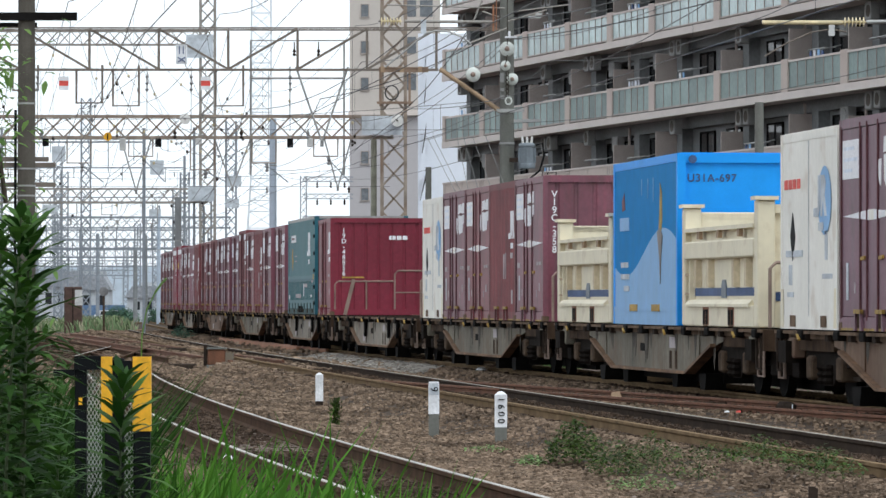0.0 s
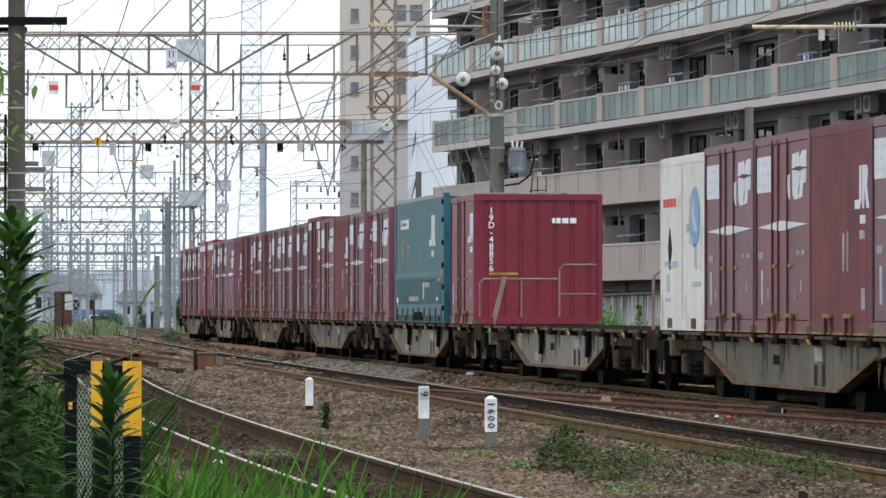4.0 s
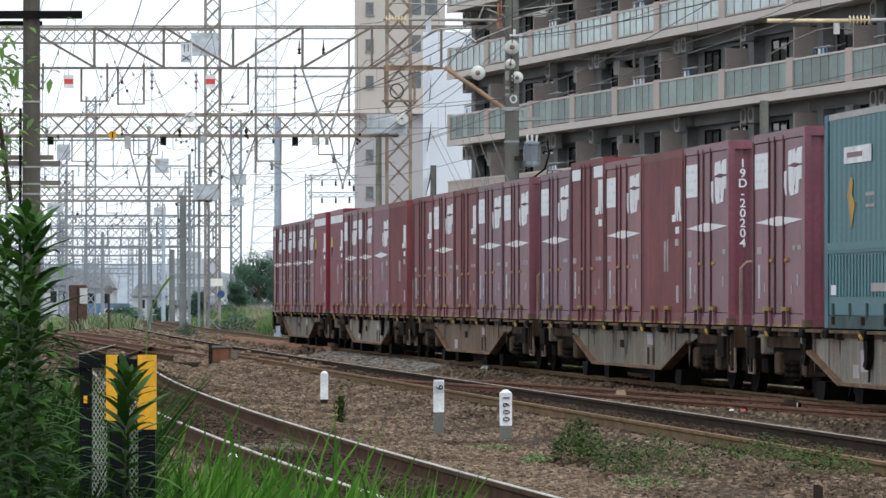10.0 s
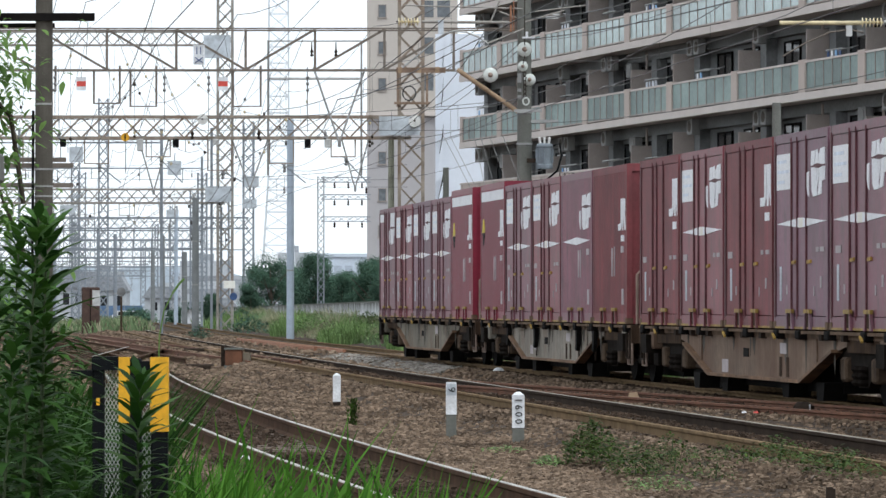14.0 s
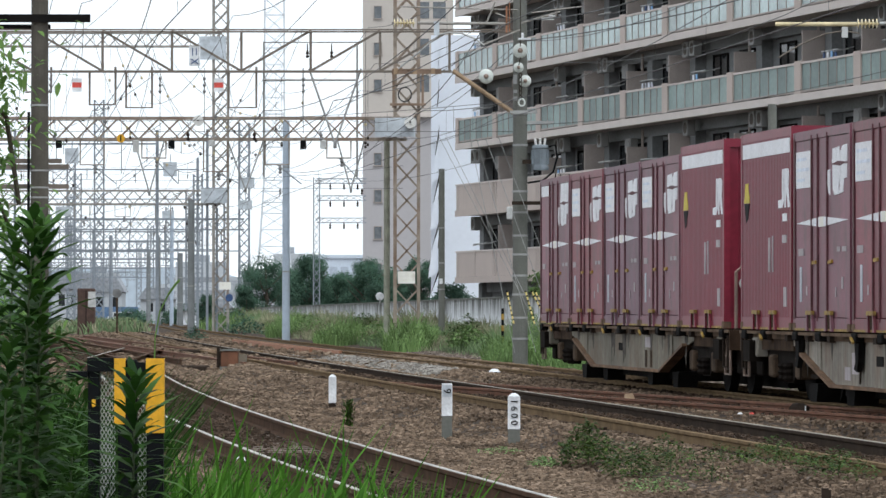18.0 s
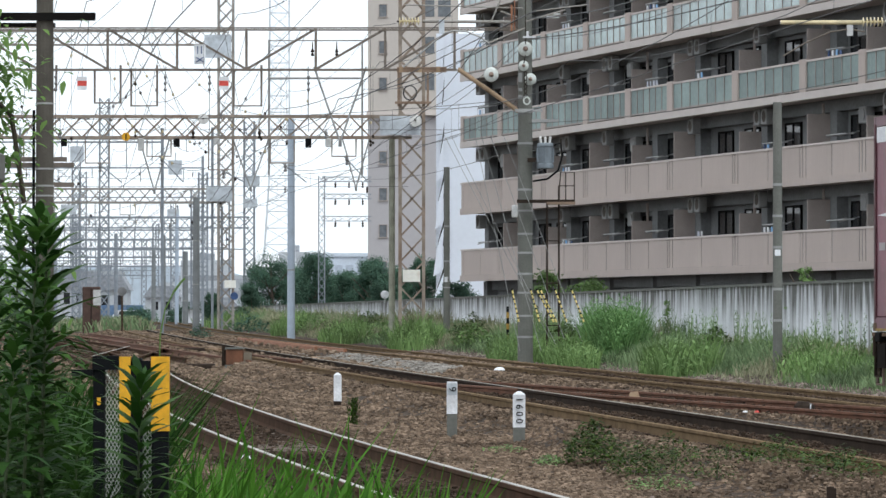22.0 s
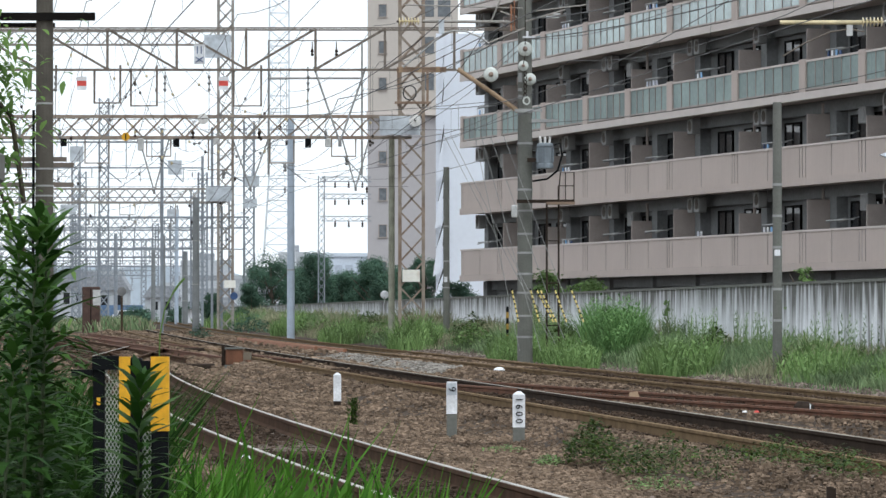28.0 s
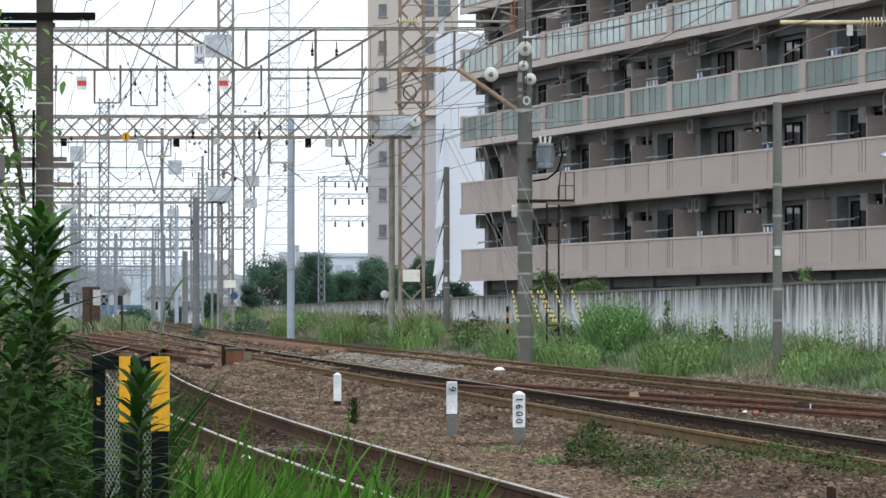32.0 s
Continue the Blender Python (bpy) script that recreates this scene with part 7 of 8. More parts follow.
# ---- the fence by the camera ----
def build_fence():
    f = thing("fence_gate", "black steel fence end with yellow tape and wire mesh", "fence", at=pose(0, 17, 0))
    top = 0.93
    part("post", Shape().soft(-0.02, 0.02, -0.03, 0.03, -0.4, top, 0.004), M_BLACK, f, "dark grey angle post").location = (-1.178, 0.02, 0)
    for x, w, y0 in ((-1.062, 0.066, 0.705), (-0.968, 0.058, 0.675)):
        part("post", Shape().soft(-w / 2, w / 2, -0.02, 0.02, -0.4, top - 0.004, 0.006), M_BLACK, f, "black square post").location = (x, 0, 0)
    part("yellow_tape", Shape().box(-1.107, -1.069, -0.024, 0.024, 0.705, top), M_YELTAPE, f, "yellow warning tape")
    part("yellow_tape", Shape().box(-0.999, -0.937, -0.024, 0.024, 0.675, top), M_YELTAPE, f, "yellow warning tape")
    part("top_rail", Shape().box(-1.2, -1.109, -0.02, 0.05, top - 0.045, top + 0.002), M_BLACK, f)
    part("top_rail", Shape().box(-1.067, -1.0, -0.02, 0.05, top - 0.05, top - 0.014), M_BLACK, f)
    part("bracket", Shape().box(-1.272, -1.2, -0.01, 0.05, 0.865, 0.885), M_BLACK, f)
    part("reflector", Shape().box(-1.184, -1.172, -0.018, -0.008, 0.765, 0.79), M_YELTAPE, f)
    for x0, x1 in ((-1.158, -1.107), (-1.03, -0.998)):
        m = Shape()
        step = 0.013
        z = 0.1
        n = max(2, round((x1 - x0) / step))
        while z < top - 0.05:
            for k in range(n):
                a = x0 + (x1 - x0) * k / n
                b = x0 + (x1 - x0) * (k + 1) / n
                m.bar((a, 0.03, z), (b, 0.03, z + 0.024), 0.0028, 0.003)
                m.bar((a, 0.032, z + 0.024), (b, 0.032, z), 0.0028, 0.003)
            z += 0.024
        part("wire_mesh", m, M_BIN, f, "pale expanded metal mesh")
    p = thing("near_post", "plain grey steel post close to the camera", "post", at=pose(-0.955, 10, 0))
    part("shaft", Shape().tube((0, 0, -0.4), (0, 0, 3.0), 0.06, n=20), mat("dull_grey_post", (0.12, 0.115, 0.105), 0.8, streak=0.4), p)
    part("slotted_box", Shape().soft(-0.066, 0.066, -0.075, 0.075, 1.335, 1.395, 0.006), M_CONC, p, "grey slotted clamp box")
    for k in (-0.03, 0.0, 0.03, 0.05):
        part("slot", Shape().box(k - 0.006, k + 0.006, -0.079, -0.0745, 1.35, 1.38), M_BLACK, p)
    d = thing("utility_pole", "dark weathered pole with black cross arms", "pole", at=pose(-5.62, 70, 0))
    part("shaft", Shape().tube((0, 0, -0.4), (0, 0, 6.2), 0.135, 0.118, 16), mat("dark_olive_concrete", (0.105, 0.095, 0.078), 0.9, streak=0.5, dirt=(0.06, 0.05, 0.04)), d, "dark weathered shaft")
    part("cross_arm", Shape().box(-1.2, 0.72, -0.16, -0.08, 5.26, 5.37), M_DARK, d, "black cross arm")
    part("cross_arm", Shape().box(-1.2, 0.14, 0.08, 0.14, 5.18, 5.24), M_DARK, d, "black cross arm")
    for z, w in ((2.92, 0.40), (3.2, 0.40), (3.28, 0.3)):
        part("side_arm", Shape().box(-0.9, w, 0.13, 0.19, z, z + 0.065), M_GIRDER, d)
    for z in (2.78, 2.92, 3.16, 4.08):
        part("band", Shape().tube((0, 0, z), (0, 0, z + 0.025), 0.133, n=16), M_GALV, d, "pale steel band")
    part("cable", Shape().tube((-0.16, -0.05, -0.3), (-0.15, -0.05, 4.0), 0.02), M_BLACK, d)


# ---- wires ----
def cable(name, label, pts, r, material=None, group="overhead wires", sag=0.0, cat="wire"):
    s = Shape()
    way = [Vector(pts[0])]
    for a, b in zip(pts, pts[1:]):
        a, b = Vector(a), Vector(b)
        n = 8 if sag else 1
        way += [a.lerp(b, i / n) - Vector((0, 0, sag * 4 * (i / n) * (1 - i / n))) for i in range(1, n + 1)]
    s.run(way, r, 5)
    return solid(name, s, material or M_WIRE, label, cat, group)


def build_wires():
    stops = [28, 72, 118, 165, 212, 258, 325, 372, 420, 480, 570, 680]
    for k, line in enumerate((line_main, line_middle, line_near)):
        t = thing("overhead_line", "thin dark overhead wire line hung above the track", "overhead wire", "overhead wires")
        z1, z2 = (6.05, 5.2)
        ms, ct = Shape(), Shape()
        hung = [Vector((line(stops[0]), stops[0], z1))]
        for a, b in zip(stops, stops[1:]):
            pa, pb = Vector((line(a), a, z1)), Vector((line(b), b, z1))
            n = 9
            for i in range(1, n + 1):
                p = pa.lerp(pb, i / n)
                p.z -= 0.55 * 4 * (i / n) * (1 - i / n)
                hung.append(p)
                if a < 300 and i < n:
                    part("dropper", Shape().tube(p, (p.x, p.y, z2), 0.0035, n=4), M_WIRE, t)
        ms.run(hung, 0.008, 5)
        ct.run([(line(d), d, z2) for d in stops], 0.008, 5)
        part("messenger_wire", ms, M_WIRE, t)
        part("contact_wire", ct, M_WIRE, t)
    for dx, z, r in ((2.6, 8.7, 0.014), (3.1, 9.6, 0.014), (2.3, 7.7, 0.012), (-9.0, 8.6, 0.014), (-9.6, 9.4, 0.014), (-5.0, 8.3, 0.012), (2.9, 10.8, 0.012), (-12.5, 7.4, 0.012), (3.4, 7.2, 0.012)):
        cable("feeder_wire", "thin dark feeder wire running along the railway", [(line_main(d) + dx * (1 if dx > 0 else 0.9), d, z) for d in (40, 72, 118, 165, 212, 258, 325, 420, 570)], r * 0.7, sag=0.7)
    for pts, r in ((((1.95, 118, 7.6), (-1.4, 165, 7.2)), 0.012), (((1.95, 118, 6.2), (-1.2, 165, 6.8)), 0.012), (((2.0, 118, 5.2), (-3.0, 190, 6.4)), 0.01), (((2.0, 118, 8.2), (5.2, 84, 7.2)), 0.02),
                   (((2.0, 118, 7.7), (9.0, 95, 8.2)), 0.02), (((2.0, 118, 5.7), (9.5, 96, 6.1)), 0.011), (((1.9, 118, 8.0), (-2.5, 118.4, 6.3)), 0.016), (((-2.5, 118.4, 6.3), (-4.2, 150, 6.2)), 0.014),
                   (((1.0, 118, 7.9), (-0.8, 122, 6.0)), 0.014), (((-5.0, 70, 5.3), (-8.5, 118, 7.3)), 0.008), (((-12, 150, 9.0), (-6, 110, 9.3)), 0.01), (((-9.0, 140, 5.0), (-2.0, 100, 8.0)), 0.01),
                   (((-13.0, 200, 6.0), (-8.0, 140, 8.6)), 0.011), (((-8, 165, 7.0), (-5, 118, 5.0)), 0.011), (((-11.0, 165, 7.0), (-6.4, 118, 5.9)), 0.011)):
        cable("span_wire", "slanting dark wire between the poles", pts, r * 0.7, sag=0.25)


def insulator(name, label, at, r, axis="y", n=2, material=None):
    """A stack of porcelain sheds."""
    prof = []
    for i in range(n):
        k = i * r * 0.75
        prof += [(r * 0.25, k), (r, k + r * 0.1), (r * 0.92, k + r * 0.28), (r * 0.3, k + r * 0.42)]
    prof = [(0.0, 0.0)] + prof + [(0.0, n * r * 0.75)]
    i = thing(name, label, "insulator", "insulators", at=Matrix.Translation(at))
    part("porcelain_body", Shape().lathe(prof, (0, 0, 0), 18, axis), material or M_INS, i, smooth=False)
    part("cap", Shape().lathe([(0, -0.05), (r * 0.16, -0.05), (r * 0.16, 0.0), (0, 0.0)], (0, 0, 0), 10, axis), M_GRIME, i)
    return i


def build_fittings():
    lab = "white porcelain disc insulator hanging on the pole"
    for x, z, r in ((1.14, 6.85, 0.178), (1.95, 7.46, 0.178), (1.91, 7.06, 0.125), (2.07, 6.74, 0.145)):
        i = thing("insulator", lab, "insulator", "insulators", at=Matrix.Translation((x, 117.66, z)))
        part("porcelain_shed", Shape().lathe([(0, -0.02), (r * 0.35, -0.02), (r * 0.7, 0.0), (r * 0.95, 0.03), (r, 0.06), (r * 0.96, 0.085), (r * 0.5, 0.07), (0, 0.07)], (0, 0, 0), 26, "y"), M_INSD, i)
        part("cap", Shape().lathe([(0, -0.10), (r * 0.16, -0.10), (r * 0.26, -0.07), (r * 0.34, -0.021), (0, -0.021)], (0, 0, 0), 12, "y"), M_TUBE, i, "tan metal cap")
        part("pin", Shape().tube((0, 0.07, 0), (0, 0.17, 0), 0.02, n=8), M_GRIME, i)
    h = thing("insulator_hanger", "dark hanger rod with chain links and a ring", "hanger", at=pose(1.95, 117.5, 0))
    part("rod", Shape().run([(0.0, 0, 8.7), (0.0, 0, 7.55)], 0.012).run([(0.0, 0, 7.3), (-0.04, 0, 7.1)], 0.012), M_GRIME, h)
    part("bracket", Shape().box(-0.06, 0.24, -0.02, 0.02, 7.71, 7.75).box(0.02, 0.08, -0.02, 0.02, 7.75, 7.87), M_SIGNW, h, "white bracket")
    for i in range(6):
        z = 6.92 - 0.105 * i
        part("link", Shape().run([(0.0, 0, z), (0.035, 0, z - 0.03), (0.02, 0, z - 0.1), (-0.02, 0, z - 0.1), (-0.035, 0, z - 0.03), (0.0, 0, z)], 0.012), M_GRIME, h)
    part("ring", Shape().run([(0.03 + 0.075 * math.cos(k * 0.6283), 0, 6.22 + 0.085 * math.sin(k * 0.6283)) for k in range(11)], 0.022), M_INSD, h, "white ring")
    part("clamp", Shape().box(-0.17, -0.08, -0.02, 0.1, 6.27, 6.36).box(-0.17, -0.08, -0.02, 0.1, 6.45, 6.52).box(-0.17, -0.08, -0.02, 0.1, 6.66, 6.88), M_UNIT, h)
    insulator("insulator", "white porcelain disc insulator on the lattice mast", (-0.92, 164.3, 7.62), 0.2)
    insulator("insulator", "white porcelain disc insulator on the beam", (-7.95, 164.3, 7.68), 0.18)
    insulator("insulator", "cream ribbed rod insulator on the cantilever", (-1.05, 117.6, 8.11), 0.098, "x", 7, M_INSC)
    insulator("insulator", "cream ribbed rod insulator on the cantilever", (8.45, 100, 7.04), 0.10, "x", 6, M_INSC)
    c = thing("cantilever_arm", "rusty tube cantilever arm above the tracks", "bracket", at=pose(0, 117.6, 0))
    part("tube", Shape().tube((-0.48, 0, 8.11), (1.7, 0, 8.09), 0.036), M_LATTP, c)
    part("clip", Shape().box(-0.1, 0.03, -0.045, 0.045, 7.82, 8.15), M_SIGNB, c, "pale grey hanger clip")
    part("end_plate", Shape().box(1.6, 1.645, -0.04, 0.04, 7.87, 8.5).box(1.68, 1.705, -0.04, 0.04, 7.9, 8.6), M_ORANGE, c, "orange rusty end plate")
    part("curved_pipe", Shape().run([(-0.95, 0, 7.02), (-0.5, 0, 7.38), (-0.2, 0, 7.64), (0.05, 0, 7.83), (0.25, 0, 7.89), (0.55, 0, 7.87), (0.85, 0, 7.75), (1.1, 0, 7.58)], 0.022), M_GALV, c)
    for p, q, r in (((1.15, 0, 8.12), (1.35, 0, 8.6), 0.02), ((1.35, 0, 8.35), (1.75, 0, 8.2), 0.018), ((-0.9, 0, 8.5), (1.9, 0, 8.42), 0.016), ((1.95, 0, 8.1), (2.9, 0, 8.38), 0.022), ((2.2, 0, 8.35), (3.4, 0, 8.5), 0.016), ((1.1, 0, 7.6), (1.95, 0, 7.95), 0.022)):
        part("strut", Shape().tube(p, q, r, n=8), M_LATTP, c)
    part("strut_clamp", Shape().box(2.45, 2.75, -0.03, 0.03, 8.18, 8.24).box(2.62, 2.78, -0.03, 0.03, 8.26, 8.3), M_BIN, c)
    c = thing("cantilever_arm", "tube cantilever arm with a rusty end", "bracket", at=pose(0, 100, 0))
    part("tube", Shape().tube((6.8, 0, 7.03), (8.45, 0, 7.03), 0.045), M_INSC, c)
    part("tube_end", Shape().tube((8.9, 0, 7.04), (10.6, 0, 7.06), 0.045), M_GALV, c)
    part("curved_pipe", Shape().run([(6.85, 0, 6.35), (7.3, 0, 6.62), (7.8, 0, 6.84), (8.2, 0, 6.9), (8.5, 0, 6.84)], 0.016), M_GIRDER, c)
    part("clamp", Shape().box(8.14, 8.26, -0.05, 0.05, 6.76, 6.98), M_BIN, c)
    pole("utility_pole", "grey concrete pole carrying the cantilever", 10.6, 100, 8.2, 0.16, 0.14, M_CONC)
    # transformer and small platform on the first gantry's pole
    t = thing("pole_transformer", "grey drum transformer mounted on the concrete pole", "transformer", at=pose(2.42, 117.7, 4.62))
    part("drum", Shape().lathe([(0, 0), (0.19, 0), (0.2, 0.04), (0.2, 0.1), (0.185, 0.12), (0.185, 0.5), (0.2, 0.52), (0.2, 0.56), (0.17, 0.6), (0, 0.62)], (0, 0, 0), 16), M_DRUM, t, "blue-grey steel drum")
    for i in range(6):
        q = i * 1.05
        part("fin", Shape().box(-0.012, 0.012, 0.18, 0.235, 0.14, 0.48), M_DRUM, t).matrix_basis = Matrix.Rotation(q, 4, "Z")
    for i in range(3):
        part("bushing", Shape().tube((-0.1 + 0.1 * i, -0.05, 0.6), (-0.12 + 0.12 * i, -0.08, 0.75), 0.03, n=8), M_INS, t)
    part("bracket", Shape().box(-0.42, -0.15, -0.05, 0.05, 0.15, 0.25), M_GRIME, t)
    part("cable_loop", Shape().run([(0.2, -0.1, 0.55), (0.36, -0.1, 0.6), (0.4, -0.1, 0.3), (0.3, -0.1, -0.05), (0.05, -0.1, -0.25), (-0.3, -0.1, -0.3)], 0.025), M_BLACK, t)
    p = thing("pole_platform", "rusty working platform with rails on the concrete pole", "platform", at=pose(0, 117.6, 0))
    part("beam", Shape().box(1.75, 3.1, -0.1, 0.1, 3.8, 3.88), M_GRIME, p)
    part("grating", Shape().box(2.45, 3.12, -0.3, 0.1, 3.76, 3.82), M_LATTR, p)
    part("rail", Shape().run([(2.72, -0.25, 3.82), (2.78, -0.25, 4.52), (3.1, -0.25, 4.52), (3.1, -0.25, 3.82)], 0.015).run([(2.72, -0.25, 4.2), (3.1, -0.25, 4.2)], 0.012).run([(2.9, -0.25, 3.82), (2.9, -0.25, 4.52)], 0.012), M_GRIME, p)
    part("ladder", Shape().run([(2.46, -0.1, -0.2), (2.46, -0.1, 3.8)], 0.025).run([(2.74, -0.1, -0.2), (2.74, -0.1, 4.2)], 0.025).run([(2.46, -0.1, 0.9), (2.74, -0.1, 0.9)], 0.014).run([(2.46, -0.1, 1.9), (2.74, -0.1, 1.9)], 0.014).run([(2.46, -0.1, 2.9), (2.74, -0.1, 2.9)], 0.014), M_GRIME, p, "rusty ladder")
    part("cable_box", Shape().soft(1.62, 1.76, -0.2, -0.06, 3.45, 3.75, 0.02), M_BIN, p)
    for x, z in ((1.95, 6.0), (2.35, 5.75)):
        part("cable_clamp", Shape().box(x - 0.25, x + 0.4, -0.12, -0.05, z - 0.04, z + 0.03), M_GALV, p)
    # stay wires with striped guards
    for xa, xb in ((1.66, 1.78), (2.11, 2.27), (2.30, 2.60), (2.38, 2.67), (2.70, 2.91), (3.09, 3.31)):
        g = thing("stay_wire", "pole stay wire with a yellow and black striped guard", "stay wire", "stay wires of the pole", at=pose(0, 116.8, 0))
        b = Vector((xb + 0.2 * (xb - xa), 0, 0.3))
        up = Vector(((xa - xb) * 1.35, 0, 0.78))
        part("wire", Shape().tube(b, b + up * 6.5, 0.007, n=6), M_GALV, g)
        q = Vector((xb, 0, 0.98))
        for i in range(14):
            part("guard_ring", Shape().tube(q + up * ((i + (0.35 if i % 2 else 0.0)) / 14), q + up * ((i + (1.0 if i % 2 else 1.35)) / 14), 0.02, n=8), M_BLACK if i % 2 else M_STRIPE, g)
    b = thing("striped_marker", "short black and yellow marker rod in the grass", "marker", at=pose(1.82, 140, 0.34))
    part("rod", Shape().tube((0, 0, -0.7), (0, 0, 0.1), 0.03, n=8), M_BLACK, b)
    for i in range(6):
        part("ring", Shape().tube((0, 0, 0.1 + 0.16 * i), (0, 0, 0.26 + 0.16 * i), 0.04, n=10), M_BLACK if i % 2 else M_YEL, b)
    # a white flood lamp on a slim pole before the wall
    f = thing("flood_lamp", "white box flood lamp on a slim pale pole before the wall", "lamp", at=pose(8.51, 93, 0))
    part("post", Shape().tube((0, 0, -0.3), (0, 0, 3.95), 0.045, 0.04, 12), M_BLUEPOLE, f)
    part("collar", Shape().tube((0, 0, 3.86), (0, 0, 3.93), 0.06, n=12), M_GALV, f)
    part("housing", Shape().prism([(-0.15, 3.96), (0.12, 3.93), (0.12, 4.23), (-0.14, 4.2)], "y", -0.13, 0.13), M_WTILE, f, "white lamp housing")
    part("visor", Shape().prism([(-0.16, 3.96), (-0.15, 4.2), (-0.33, 4.13), (-0.2, 4.08)], "y", -0.13, 0.13), M_WTILE, f)
    # signs and signals hung from the beams
    for x, z, w, d, zz, kind in ((-5.78, 7.05, 0.27, 117.8, 0.42, "marks"), (-12.4, 12.25, 0.55, 190, 0.0, ""), ):
        if kind == "marks":
            s = thing("track_sign", "white hanging sign with dark strokes and a cross", "sign", at=pose(x, d, z))
            part("board", Shape().box(-w / 2, w / 2, 0, 0.02, 0.05, 0.52), M_SIGNW, s)
            for k2 in (-0.05, 0.04):
                part("stroke", Shape().box(k2 - 0.012, k2 + 0.012, -0.006, 0.0, 0.3, 0.48), M_NAVY, s)
            part("stroke", Shape().bar((-0.09, -0.004, 0.1), (0.09, -0.004, 0.22), 0.022), M_NAVY, s)
            part("stroke", Shape().bar((-0.09, -0.006, 0.22), (0.09, -0.006, 0.1), 0.022), M_NAVY, s)
            part("hook", Shape().tube((0.09, 0.01, 0.0), (0.09, 0.01, 0.56), 0.012, n=6), M_GALV, s)
    for x, d, z in ((-8.58, 117.85, 6.65), (-5.21, 117.85, 6.65)):
        s = thing("section_sign", "white hanging sign with a red band", "sign", "red and white signs", at=pose(x, d, z))
        part("board", Shape().box(-0.115, 0.115, 0, 0.02, -0.16, 0.16), M_SIGNW, s)
        part("band", Shape().box(-0.11, 0.11, -0.006, 0.0, -0.06, 0.06), M_SIGNR, s, "red band")
        part("hanger", Shape().tube((0, 0.02, 0.15), (0, 0.1, 0.4), 0.01, n=6), M_GALV, s)
    for x, m, lab, h in ((-12.55, M_BLACK, "small black signal box under the beam", 0.26), (-8.82, M_BLACK, "small black signal box under the beam", 0.28), (-4.46, M_BLACK, "small black signal box under the beam", 0.3),
                         (-10.0, M_BIN, "small white sign under the beam", 0.4), (-3.8, M_BIN, "small grey box under the beam", 0.28), (-7.5, M_BIN, "small grey box under the beam", 0.2)):
        s = thing("beam_box", lab, "signal", "boxes under the beam", at=pose(x, 164.2, 7.02 - h))
        part("body", Shape().soft(-0.1, 0.1, -0.08, 0.08, 0, h, 0.02), m, s)
        part("bracket", Shape().bar((0, 0, h), (0, 0, h + 0.12), 0.03), M_GALV, s)
    s = thing("yellow_signal", "round yellow sign with a dark figure on the beam", "sign", at=pose(-10.5, 164.2, 7.08))
    part("disc", Shape().lathe([(0, 0), (0.14, 0), (0.14, 0.03), (0, 0.03)], (0, 0, 0), 18, "y"), M_YELTAPE, s)
    part("figure", Shape().box(-0.02, 0.02, -0.01, 0.0, -0.1, 0.1), M_BLACK, s)
    # the triangular pull-off arms below the girder
    for x, d, z0, z1, w in ((-2.45, 118, 7.05, 5.25, 0.62), (-2.9, 165, 7.05, 5.4, 0.45), (-9.6, 165, 7.05, 5.3, 0.5), (-6.4, 165, 7.05, 5.4, 0.6)):
        v = thing("pull_off_arm", "grey V-shaped steel arm hanging from the beam", "bracket", "pull-off arms", at=pose(x, d, 0))
        part("arm", Shape().tube((-w, 0, z0), (0, 0, z1), 0.024, n=8), M_GALV, v)
        part("arm", Shape().tube((w, 0, z0), (0, 0, z1), 0.024, n=8), M_GALV, v)
        part("foot", Shape().box(-0.04, 0.04, -0.03, 0.03, z1 - 0.1, z1 + 0.04), M_INSG, v)
    for x in (-9.2, -6.6, -5.55, -3.2):
        v = thing("hanging_insulator", "thin string of porcelain sheds hanging from the girder", "insulator", "hanging insulators", at=pose(x, 117.8, 0))
        part("rod", Shape().tube((0, 0, 5.5), (0, 0, 7.05), 0.008, n=5), M_WIRE, v)
        part("porcelain_body", Shape().lathe([(0.015, 6.45), (0.045, 6.5), (0.015, 6.54), (0.015, 6.6), (0.045, 6.65), (0.015, 6.69), (0.015, 6.75), (0.045, 6.8), (0.015, 6.84)], (0, 0, 0), 10), M_INSG, v)


